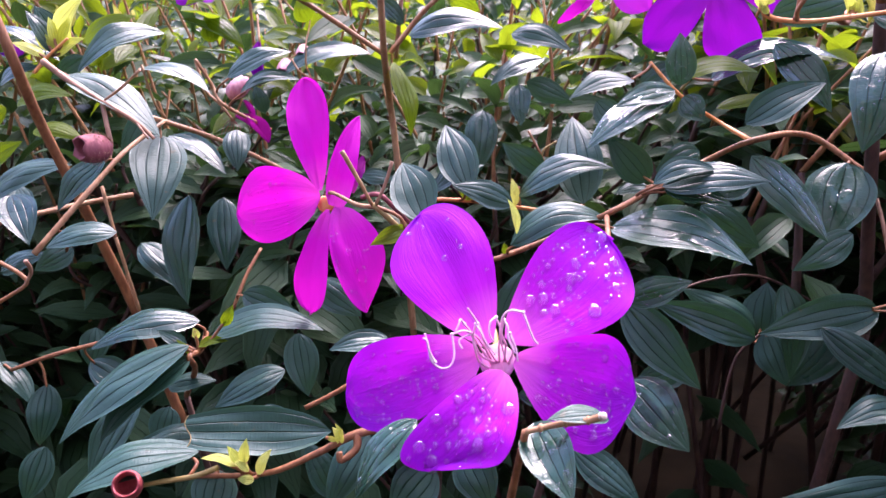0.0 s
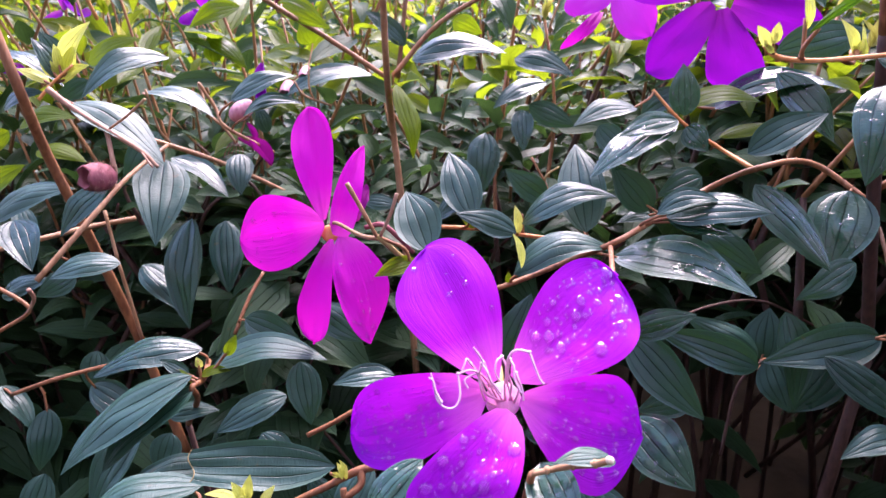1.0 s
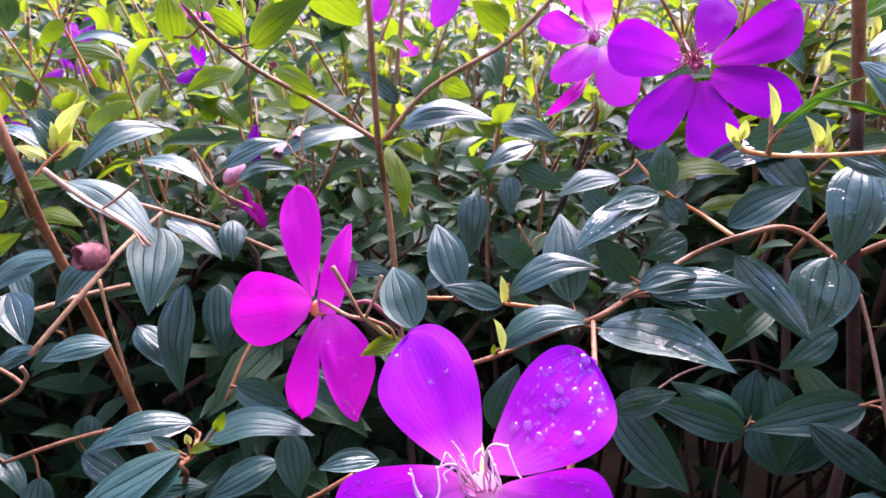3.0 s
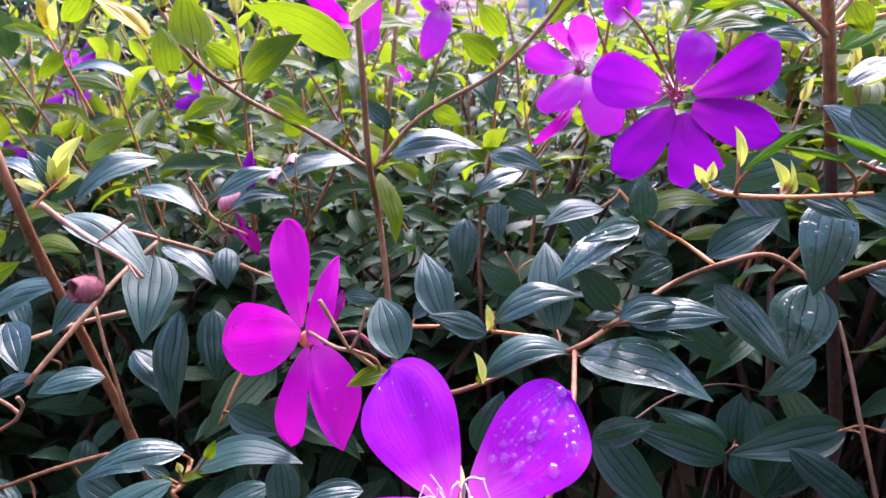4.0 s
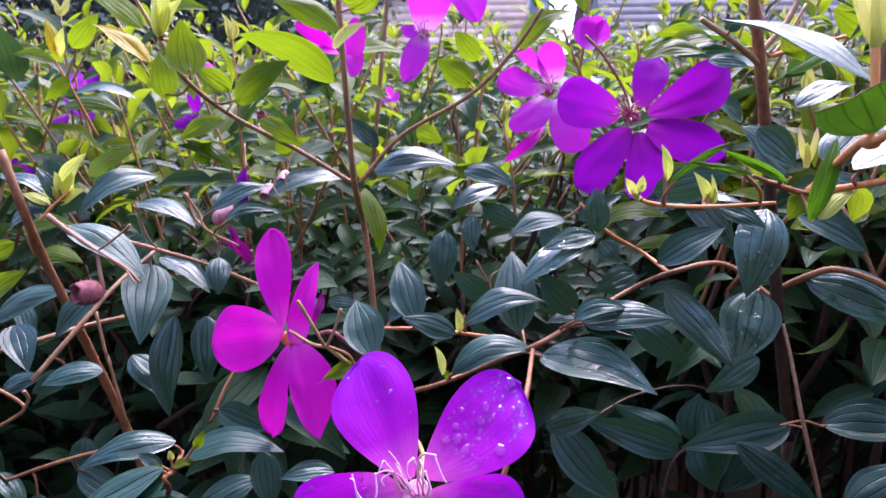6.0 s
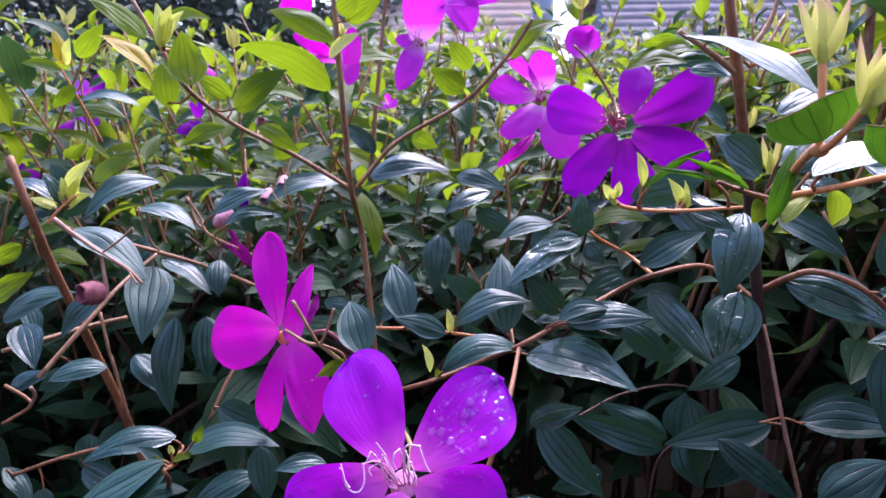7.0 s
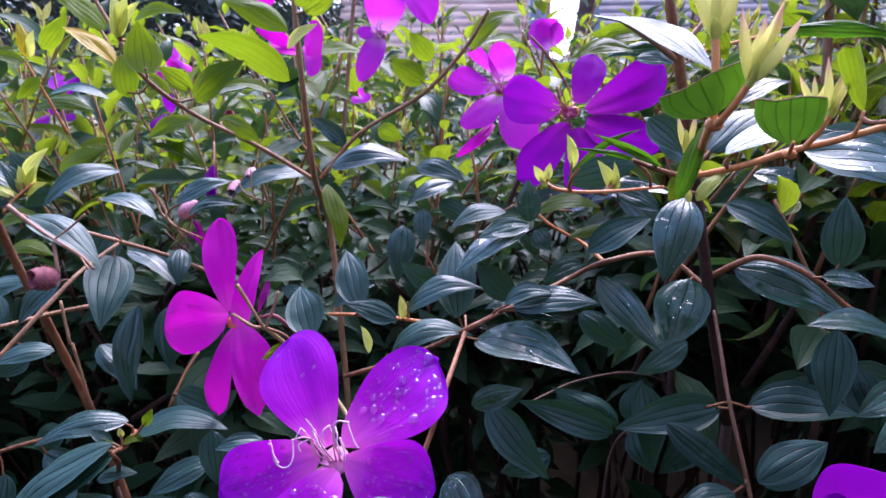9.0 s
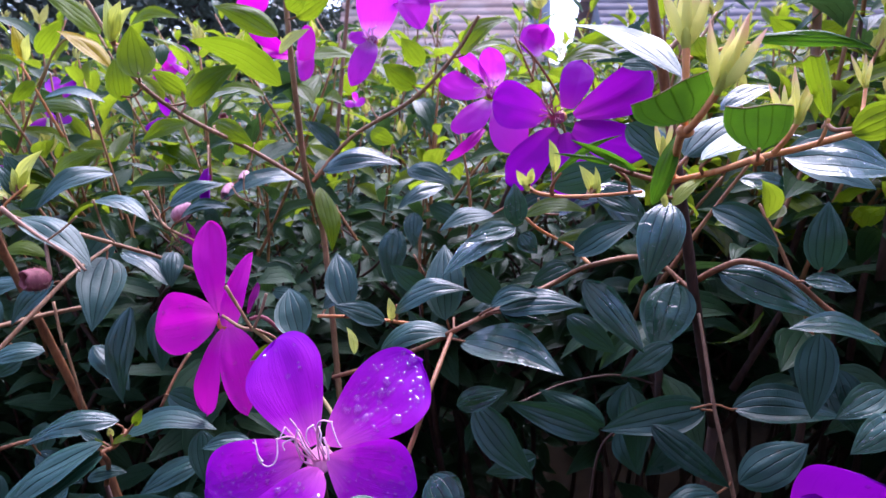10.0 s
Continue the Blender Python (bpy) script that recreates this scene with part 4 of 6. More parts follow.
leaf(dark, (0.2889, 0.2632, 1.1035), (0.2641, 0.2562, 1.0885), 0.0158, -23, 0.10, WET)
leaf(dark, (0.3281, 0.3400, 1.1148), (0.2673, 0.3310, 1.1269), 0.0288, -0, 0.10, LEAF)
leaf(dark, (0.3326, 0.4462, 1.0910), (0.3254, 0.4335, 1.0537), 0.0199, 15, 0.08, LEAF)
leaf(dark, (0.2381, 0.3409, 1.0215), (0.2006, 0.3328, 1.0132), 0.0180, -2, 0.14, LEAF)
leaf(dark, (0.2401, 0.3324, 0.9808), (0.1537, 0.3187, 0.9770), 0.0211, -49, 0.14, LEAF)
leaf(dark, (0.3309, 0.3939, 1.0809), (0.3411, 0.3803, 1.0410), 0.0251, 45, 0.14, LEAF)
leaf(dark, (0.1305, 0.3506, 1.0408), (0.0997, 0.3441, 1.0334), 0.0176, -53, 0.10, LEAF)
leaf(dark, (0.1968, 0.3994, 1.0675), (0.1996, 0.3820, 1.0161), 0.0250, -9, 0.10, LEAF)
rooted(dark, [(0.2582, 0.3518, 0.9886), (0.28, 0.42, 0.5), (0.27, 0.46, -0.03)], 0.0022, 0.006)
right = thing("shrub_branch", (0.2358, 0.3908, 1.1485), "dark upright stem bearing a fresh forked shoot with pale buds", "branch", "branches of the shrub")
stem(right, [(0.2669, 0.4300, 1.0258), (0.2417, 0.4052, 1.1154), (0.2296, 0.3932, 1.1624), (0.2128, 0.3727, 1.2194)], 0.0058, 0.0049, DARKBARK)
stem(right, [(0.2128, 0.3727, 1.2194), (0.1977, 0.3566, 1.2722), (0.1907, 0.3510, 1.2979), (0.1868, 0.3511, 1.3262)], 0.0049, 0.0040, BARK)
stem(right, [(0.2399, 0.4042, 1.1382), (0.2498, 0.3912, 1.1491), (0.2627, 0.3824, 1.1551), (0.2847, 0.3713, 1.1473), (0.3113, 0.3679, 1.1257), (0.3380, 0.3660, 1.1122)], 0.0032, 0.0026, BARK)
stem(right, [(0.1977, 0.3564, 1.2707), (0.1793, 0.3478, 1.2819), (0.1616, 0.3443, 1.2922)], 0.0028, 0.0022, TAN)
stem(right, [(0.1968, 0.3572, 1.2752), (0.2167, 0.3667, 1.2969), (0.2246, 0.3707, 1.3182)], 0.0024, 0.0020, TAN)
stem(right, [(0.3977, 0.5844, 1.1868), (0.3911, 0.5763, 1.2544), (0.3851, 0.5690, 1.3267), (0.3820, 0.5643, 1.3565)], 0.0060, 0.0055, PINKSTEM)
stem(right, [(0.1682, 0.2340, 1.2168), (0.1808, 0.2150, 1.2225), (0.1855, 0.1915, 1.2284), (0.1954, 0.1834, 1.2318), (0.2079, 0.1745, 1.2368), (0.2266, 0.1736, 1.2408)], 0.0019, 0.0016, RED)
stem(right, [(0.1682, 0.2338, 1.2159), (0.1517, 0.2242, 1.2205), (0.1413, 0.2216, 1.2244)], 0.0018, 0.0011, BARK)
stem(right, [(0.1596, 0.2431, 1.2121), (0.1421, 0.2574, 1.2091), (0.1298, 0.2721, 1.2075), (0.1195, 0.2772, 1.2088), (0.1149, 0.2778, 1.2127)], 0.0011, 0.0015, RED)
leaf(right, (0.1833, 0.2843, 1.2213), (0.1612, 0.2847, 1.2403), 0.0218, -28, 0.10, LEAF)
leaf(right, (0.2935, 0.4785, 1.1987), (0.3332, 0.4635, 1.1848), 0.0205, 20, 0.14, WET)
leaf(right, (0.2022, 0.3455, 1.1964), (0.1841, 0.3208, 1.1545), 0.0265, -4, 0.12, WET, -0.16)
leaf(right, (0.2510, 0.4154, 1.1849), (0.2910, 0.4006, 1.1607), 0.0226, 31, 0.12, LEAF)
leaf(right, (0.3041, 0.3713, 1.1505), (0.3084, 0.3788, 1.1930), 0.0240, -17, 0.08, LEAF)
leaf(right, (0.1436, 0.2578, 1.2088), (0.1615, 0.2529, 1.2004), 0.0093, 34, 0.10, LEAF)
leaf(right, (0.1262, 0.2702, 1.2163), (0.1573, 0.2710, 1.2351), 0.0036, 28, 0.16, CLIPPED)
leaf(right, (0.1494, 0.2130, 1.2225), (0.1241, 0.2099, 1.2344), 0.0037, -65, 0.10, CLIPPED)
leaf(right, (0.1498, 0.2422, 1.2229), (0.1217, 0.2378, 1.2285), 0.0026, -52, 0.08, CLIPPED)
leaf(right, (0.1641, 0.2298, 1.2168), (0.1568, 0.2261, 1.2081), 0.0086, -26, 0.10, GREEN)
leaf(right, (0.1666, 0.2238, 1.2084), (0.1788, 0.2230, 1.2194), 0.0076, 3, 0.14, YOUNG)
leaf(right, (0.1637, 0.2228, 1.2079), (0.1607, 0.2227, 1.2153), 0.0037, -27, 0.10, YOUNG)
leaf(right, (0.2490, 0.3930, 1.1473), (0.3152, 0.3780, 1.1185), 0.0339, 26, 0.12, WET)
leaf(right, (0.2896, 0.3625, 1.1473), (0.3181, 0.3576, 1.1421), 0.0135, 24, 0.10, WET)
leaf(right, (0.1289, 0.2997, 1.2105), (0.1633, 0.2987, 1.2184), 0.0163, 59, 0.10, LEAF)
leaf(right, (0.1275, 0.2747, 1.2179), (0.1248, 0.2760, 1.2333), 0.0072, 14, 0.10, YOUNG)
leaf(right, (0.1149, 0.2730, 1.2118), (0.1098, 0.2735, 1.2194), 0.0045, -59, 0.10, YOUNG)
leaf(right, (0.1161, 0.2732, 1.2131), (0.1173, 0.2739, 1.2205), 0.0040, 8, 0.10, YOUNG)
leaf(right, (0.1161, 0.2725, 1.2101), (0.1123, 0.2726, 1.2132), 0.0025, -66, 0.10, YOUNG)
leaf(right, (0.1451, 0.2731, 1.2073), (0.1385, 0.2742, 1.2216), 0.0072, -9, 0.10, YOUNG)
leaf(right, (0.1462, 0.2729, 1.2078), (0.1474, 0.2736, 1.2153), 0.0045, 2, 0.10, YOUNG)
leaf(right, (0.1462, 0.2727, 1.2074), (0.1436, 0.2731, 1.2129), 0.0035, -56, 0.10, YOUNG)
leaf(right, (0.1458, 0.2731, 1.2078), (0.1461, 0.2743, 1.2208), 0.0060, 47, 0.10, YOUNG)
leaf(right, (0.2520, 0.3192, 1.2227), (0.3050, 0.3081, 1.2148), 0.0383, 19, 0.10, WET)
leaf(right, (0.2703, 0.3590, 1.2231), (0.3184, 0.3481, 1.2027), 0.0374, 13, 0.10, LEAF)
leaf(right, (0.1822, 0.3950, 1.2802), (0.1446, 0.3900, 1.2753), 0.0176, -17, 0.16, GREEN)
leaf(right, (0.1837, 0.3935, 1.2752), (0.2064, 0.3912, 1.2715), 0.0106, 35, 0.16, LEAF)
leaf(right, (0.1932, 0.4172, 1.2905), (0.1627, 0.4125, 1.2837), 0.0146, -27, 0.16, GREEN)
leaf(right, (0.1764, 0.3439, 1.2858), (0.1806, 0.3446, 1.2943), 0.0077, 33, 0.10, LEAF)
leaf(right, (0.1900, 0.4383, 1.2964), (0.1637, 0.4351, 1.2946), 0.0125, -75, 0.16, GREEN)
leaf(right, (0.2290, 0.3973, 1.2912), (0.2382, 0.3927, 1.2745), 0.0147, 62, 0.10, GREEN)
leaf(right, (0.3934, 0.6090, 1.3134), (0.3622, 0.6087, 1.3327), 0.0247, -87, 0.10, GREEN)
leaf(right, (0.3875, 0.5874, 1.3064), (0.4192, 0.5880, 1.3244), 0.0239, 57, 0.10, GREEN)
rooted(right, [(0.2266, 0.1736, 1.2408), (0.30, 0.19, 1.22), (0.36, 0.28, 1.0), (0.35, 0.46, -0.03)], 0.0016, 0.008, BARK)
stem(right, [(0.1698, 0.2433, 1.2120), (0.1681, 0.2313, 1.2198), (0.1592, 0.1961, 1.2331), (0.1552, 0.1783, 1.2392)], 0.0024, 0.0020, RED)
stem(right, [(0.1556, 0.1781, 1.2377), (0.1555, 0.1729, 1.2388), (0.1578, 0.1687, 1.2435), (0.1605, 0.1648, 1.2498)], 0.0019, 0.0017, RED)
stem(right, [(0.1552, 0.1780, 1.2373), (0.1544, 0.1764, 1.2469), (0.1548, 0.1781, 1.2565), (0.1548, 0.1794, 1.2644)], 0.0018, 0.0018, RED)
for place, size in (((0.1554, 0.1779, 1.2376), 0.0026), ((0.1763, 0.1712, 1.2285), 0.0019), ((0.1690, 0.2336, 1.2180), 0.0026)):
    bm = bmesh.new()
    add_ball(bm, Vector(place), size, (1.15, 1, 0.9), None, 10)
    part("node", bm, RED, right, "swollen reddish joint")
stem(right, [(0.1826, 0.1750, 1.2304), (0.1852, 0.1727, 1.2347), (0.1881, 0.1717, 1.2403)], 0.0013, 0.0013, RED)
stem(right, [(0.1930, 0.1685, 1.2332), (0.1936, 0.1661, 1.2365), (0.1941, 0.1649, 1.2412)], 0.0010, 0.0008, RED)
stem(right, [(0.1763, 0.1715, 1.2283), (0.1696, 0.1548, 1.2326)], 0.0010, 0.0008, RED)
leaf(right, (0.1262, 0.2210, 1.2766), (0.1548, 0.1775, 1.2535), 0.0285, -10, 0.06, LEAF)
cut_leaf(right, (0.1535, 0.1722, 1.2404), (0.1487, 0.1738, 1.2509), 0.0282, -48, 0.04, CLIPPED)
cut_leaf(right, (0.1748, 0.1679, 1.2315), (0.1750, 0.1703, 1.2450), 0.0212, -14, 0.04, CLIPPED)
leaf(right, (0.1856, 0.2097, 1.2690), (0.2298, 0.2047, 1.2646), 0.0062, 44, 0.12, CLIPPED)
cut_leaf(right, (0.1957, 0.1679, 1.2409), (0.1887, 0.1660, 1.2596), 0.0075, 126, 0.00, GREEN)
leaf(right, (0.1970, 0.1570, 1.2369), (0.2143, 0.1569, 1.2450), 0.0114, 55, 0.10, GREEN)
leaf(right, (0.1549, 0.2532, 1.2399), (0.1691, 0.2491, 1.2252), 0.0146, 40, 0.10, LEAF)
leaf(right, (0.1751, 0.2381, 1.2266), (0.1997, 0.2456, 1.2432), 0.0215, -2, 0.10, LEAF)
leaf(right, (0.1759, 0.2217, 1.2261), (0.2165, 0.2200, 1.2340), 0.0290, -13, 0.12, WET)
leaf(right, (0.1533, 0.2043, 1.2107), (0.1649, 0.2135, 1.2375), 0.0074, 15, 0.14, CLIPPED)
bud(right, (0.1548, 0.1793, 1.2637), (0.1545, 0.1796, 1.2710), 0.0030, ((0.1464, 0.1807, 1.2841), (0.1545, 0.1855, 1.2874), (0.1613, 0.1787, 1.2826), (0.1598, 0.1892, 1.2849)))
bud(right, (0.1603, 0.1647, 1.2494), (0.1620, 0.1629, 1.2562), 0.0027, ((0.1555, 0.1612, 1.2705), (0.1667, 0.1606, 1.2714), (0.1701, 0.1557, 1.2667), (0.1653, 0.1682, 1.2687)))
bud(right, (0.1905, 0.1875, 1.2433), (0.1896, 0.1862, 1.2473), 0.0022, ((0.1835, 0.1840, 1.2526), (0.1932, 0.1841, 1.2522), (0.1923, 0.1922, 1.2527)))
bud(right, (0.1881, 0.1717, 1.2403), (0.1905, 0.1718, 1.2464), 0.0026, ((0.1849, 0.1696, 1.2573), (0.1915, 0.1720, 1.2533), (0.1911, 0.1676, 1.2513)))
bud(right, (0.2208, 0.1946, 1.2516), (0.2210, 0.1953, 1.2554), 0.0018, ((0.2157, 0.1965, 1.2630), (0.2210, 0.1966, 1.2633), (0.2204, 0.1912, 1.2615)))
stem(right, [(0.2208, 0.1945, 1.2513), (0.2167, 0.1879, 1.2431), (0.2062, 0.1714, 1.2369)], 0.0009, 0.0011, RED)
bud(right, (0.1636, 0.2300, 1.2277), (0.1640, 0.2316, 1.2365), 0.0024, ((0.1609, 0.2323, 1.2409), (0.1676, 0.2324, 1.2409)))
stem(right, [(0.2214, 0.3991, 1.2775), (0.2126, 0.3969, 1.2827), (0.1970, 0.3945, 1.2815)], 0.0016, 0.0012, TAN)
stem(right, [(0.2220, 0.3992, 1.2781), (0.2358, 0.3951, 1.2823), (0.2599, 0.3914, 1.2880)], 0.0020, 0.0016, RED)
stem(right, [(0.2223, 0.3993, 1.2787), (0.2337, 0.4068, 1.2900), (0.2476, 0.4159, 1.3090)], 0.0018, 0.0014, TAN)
stem(right, [(0.2214, 0.3988, 1.2763), (0.2102, 0.4023, 1.2689), (0.2080, 0.4107, 1.2601)], 0.0010, 0.0008, TAN)
leaf(right, (0.2256, 0.4395, 1.2860), (0.1556, 0.4323, 1.2841), 0.0324, -5, 0.16, CLIPPED)
leaf(right, (0.2289, 0.4262, 1.2727), (0.1717, 0.4219, 1.2793), 0.0347, -3, 0.14, LEAF)
leaf(right, (0.2624, 0.4666, 1.2715), (0.3026, 0.4662, 1.2870), 0.0198, 15, 0.14, CLIPPED)
leaf(right, (0.2778, 0.4828, 1.2493), (0.3186, 0.4824, 1.2653), 0.0263, 1, 0.14, LEAF)
leaf(right, (0.2517, 0.5107, 1.2401), (0.2226, 0.5113, 1.2599), 0.0211, -29, 0.14, LEAF)
rooted(right, [(0.2669, 0.4300, 1.0258), (0.27, 0.52, 0.5), (0.28, 0.55, -0.03)], 0.0058, 0.011)
low = thing("shrub_branch", (-0.0619, 0.2397, 1.0498), "low golden twig with yellow tip leaves and long ribbed leaves", "branch", "branches of the shrub")
stem(low, [(-0.1140, 0.2465, 1.0385), (-0.1043, 0.2471, 1.0404), (-0.0907, 0.2460, 1.0436), (-0.0815, 0.2452, 1.0478)], 0.0013, 0.0017, TWIG)
stem(low, [(-0.0907, 0.2460, 1.0436), (-0.0635, 0.2448, 1.0457), (-0.0440, 0.2452, 1.0539), (-0.0289, 0.2474, 1.0609), (-0.0106, 0.2520, 1.0620)], 0.0014, 0.0026, BARK)
stem(low, [(-0.0289, 0.2474, 1.0609), (-0.0290, 0.2441, 1.0566), (-0.0342, 0.2411, 1.0537), (-0.0350, 0.2420, 1.0567)], 0.0022, 0.0018, BARK)
stem(low, [(-0.1179, 0.3462, 1.0595), (-0.1120, 0.3208, 1.0616), (-0.1119, 0.3061, 1.0649), (-0.1129, 0.3136, 1.0548), (-0.1279, 0.3373, 1.0292)], 0.0020, 0.0022, BARK)
stem(low, [(-0.2539, 0.3947, 1.0154), (-0.2305, 0.3972, 1.0234), (-0.2104, 0.4085, 1.0257), (-0.1821, 0.4199, 1.0283)], 0.0018, 0.0022, BARK)
stem(low, [(-0.0717, 0.3540, 1.0131), (-0.0581, 0.3559, 1.0195), (-0.0415, 0.3588, 1.0288)], 0.0022, 0.0020, BARK)
stem(low, [(-0.1139, 0.4446, 1.0759), (-0.1200, 0.4306, 1.0635), (-0.1257, 0.4151, 1.0459)], 0.0018, 0.0018, BARK)
stem(low, [(-0.2127, 0.3367, 1.1014), (-0.2005, 0.3349, 1.0949), (-0.1978, 0.3334, 1.0897), (-0.2127, 0.3307, 1.0806)], 0.0016, 0.0014, BARK)
stem(low, [(-0.1978, 0.3334, 1.0897), (-0.1921, 0.3306, 1.0977), (-0.1918, 0.3271, 1.1038)], 0.0012, 0.0016, PINKSTEM)
leaf(low, (-0.1179, 0.3395, 1.0690), (-0.1667, 0.3241, 1.0600), 0.0239, 2, 0.14, LEAF)
leaf(low, (-0.1096, 0.3282, 1.0648), (-0.0532, 0.3208, 1.0717), 0.0263, -6, 0.16, LEAF)
leaf(low, (-0.1124, 0.3088, 1.0692), (-0.1645, 0.2847, 1.0334), 0.0311, 9, 0.10, LEAF)
leaf(low, (-0.1111, 0.3073, 1.0643), (-0.1482, 0.2874, 1.0324), 0.0243, 2, 0.10, LEAF)
leaf(low, (-0.1284, 0.3183, 1.0434), (-0.1045, 0.3176, 1.0474), 0.0111, 7, 0.10, LEAF)
cut_leaf(low, (-0.0398, 0.2552, 1.0572), (-0.0941, 0.2543, 1.0570), 0.0199, -26, 0.05, LEAF, 0.75)
leaf(low, (-0.0930, 0.2581, 1.0464), (-0.1413, 0.2459, 1.0331), 0.0237, 13, 0.14, LEAF)
leaf(low, (-0.1047, 0.3077, 1.0228), (-0.1456, 0.2989, 1.0162), 0.0195, 5, 0.12, LEAF)
leaf(low, (-0.0827, 0.2500, 1.0437), (-0.0859, 0.2417, 1.0276), 0.0181, -25, 0.12, LEAF)
leaf(low, (-0.0171, 0.2667, 1.0896), (-0.0408, 0.2636, 1.0874), 0.0110, -13, 0.14, LEAF)
leaf(low, (-0.0049, 0.2156, 1.0852), (-0.0242, 0.2043, 1.0631), 0.0145, 10, 0.12, WET)
leaf(low, (0.0005, 0.2115, 1.0708), (-0.0133, 0.2043, 1.0571), 0.0154, -29, 0.12, LEAF)
leaf(low, (-0.0291, 0.2819, 1.0412), (-0.0455, 0.2679, 1.0122), 0.0167, -9, 0.12, LEAF)
leaf(low, (-0.0714, 0.3451, 1.0600), (-0.0651, 0.3337, 1.0306), 0.0182, 1, 0.08, LEAF)
leaf(low, (-0.0920, 0.3979, 1.0141), (-0.1327, 0.3876, 0.9946), 0.0213, -15, 0.10, LEAF)
leaf(low, (-0.1519, 0.3389, 1.0268), (-0.1755, 0.3214, 0.9839), 0.0239, -1, 0.10, LEAF)
leaf(low, (-0.2331, 0.3941, 1.0066), (-0.2362, 0.3809, 0.9729), 0.0187, -34, 0.10, LEAF)
leaf(low, (-0.2119, 0.3484, 0.9929), (-0.2208, 0.3375, 0.9655), 0.0170, -44, 0.10, LEAF)
leaf(low, (-0.1527, 0.3724, 1.0036), (-0.1583, 0.3644, 0.9832), 0.0179, -35, 0.10, LEAF)
leaf(low, (-0.2242, 0.4402, 1.0237), (-0.2267, 0.4310, 0.9999), 0.0183, -33, 0.10, LEAF)
leaf(low, (-0.1016, 0.3731, 1.0033), (-0.0819, 0.3647, 0.9832), 0.0191, 21, 0.10, LEAF)
leaf(low, (-0.2615, 0.3974, 1.0196), (-0.2397, 0.3875, 0.9952), 0.0158, -24, 0.10, LEAF)
leaf(low, (-0.2488, 0.3933, 1.0774), (-0.2185, 0.3936, 1.0873), 0.0147, 21, 0.10, LEAF)
leaf(low, (-0.1171, 0.4098, 1.0580), (-0.0829, 0.4034, 1.0461), 0.0201, 42, 0.10, LEAF)
leaf(low, (-0.0734, 0.4119, 1.0644), (-0.0462, 0.4038, 1.0460), 0.0201, 38, 0.10, LEAF)
leaf(low, (-0.2181, 0.4164, 1.0108), (-0.1813, 0.4076, 0.9921), 0.0210, 27, 0.10, LEAF)
leaf(low, (-0.0507, 0.3249, 0.9785), (-0.0674, 0.3301, 1.0078), 0.0172, -20, 0.10, LEAF)
leaf(low, (0.0110, 0.2615, 1.0445), (0.0220, 0.2523, 1.0252), 0.0179, 22, 0.12, LEAF)
leaf(low, (-0.1000, 0.3201, 1.0740), (-0.0950, 0.3215, 1.0841), 0.0058, 50, 0.10, GREEN)
leaf(low, (-0.1172, 0.3178, 1.0652), (-0.1303, 0.3176, 1.0730), 0.0070, -25, 0.10, LEAF)
leaf(low, (-0.1117, 0.3180, 1.0686), (-0.1135, 0.3187, 1.0739), 0.0037, -8, 0.10, YOUNG)
leaf(low, (-0.1119, 0.3177, 1.0653), (-0.0971, 0.3166, 1.0681), 0.0070, 3, 0.10, GREEN)
leaf(low, (-0.1145, 0.3162, 1.0608), (-0.1218, 0.3169, 1.0691), 0.0051, 24, 0.10, GREEN)
leaf(low, (-0.0731, 0.2426, 1.0502), (-0.0862, 0.2420, 1.0537), 0.0062, 18, 0.12, YOUNG)
leaf(low, (-0.0720, 0.2425, 1.0510), (-0.0765, 0.2436, 1.0579), 0.0038, -7, 0.12, YOUNG)
leaf(low, (-0.0705, 0.2427, 1.0514), (-0.0694, 0.2444, 1.0607), 0.0044, 7, 0.12, YOUNG)
leaf(low, (-0.0657, 0.2417, 1.0473), (-0.0602, 0.2433, 1.0569), 0.0052, 6, 0.12, YOUNG)
leaf(low, (-0.0667, 0.2409, 1.0454), (-0.0728, 0.2404, 1.0462), 0.0038, -35, 0.12, YOUNG)
leaf(low, (-0.0354, 0.2449, 1.0584), (-0.0378, 0.2460, 1.0648), 0.0032, 23, 0.12, YOUNG)
leaf(low, (-0.0349, 0.2451, 1.0590), (-0.0369, 0.2463, 1.0658), 0.0033, 40, 0.12, YOUNG)
leaf(low, (-0.0345, 0.2448, 1.0584), (-0.0340, 0.2458, 1.0637), 0.0025, -17, 0.12, YOUNG)
leaf(low, (-0.0364, 0.2451, 1.0595), (-0.0403, 0.2450, 1.0609), 0.0021, -37, 0.12, YOUNG)
leaf(low, (-0.0688, 0.2418, 1.0484), (-0.0749, 0.2425, 1.0539), 0.0038, 2, 0.12, YOUNG)
rooted(low, [(-0.0106, 0.2520, 1.0620), (0.0, 0.36, 1.0), (-0.02, 0.46, 0.6), (-0.04, 0.5, -0.03)], 0.0026, 0.007)
rooted(low, [(-0.1279, 0.3373, 1.0292), (-0.12, 0.42, 0.7), (-0.12, 0.5, -0.03)], 0.0022, 0.007)
front = thing("shrub_branch", (0.0479, 0.2449, 1.0644), "short cut twig with wet leaves under the violet flower", "branch", "branches of the shrub")
stem(front, [(0.0285, 0.2045, 1.0872), (0.0376, 0.2034, 1.0903), (0.0460, 0.1993, 1.0940), (0.0492, 0.1955, 1.0975)], 0.0014, 0.0017, TAN)
for node in ((0.0330, 0.2041, 1.0888), (0.0402, 0.2024, 1.0914), (0.0462, 0.1992, 1.0941)):
    bm = bmesh.new()
    add_ball(bm, node, 0.0014, (0.7, 1, 1), None, 10)
    part("node", bm, TAN, front)
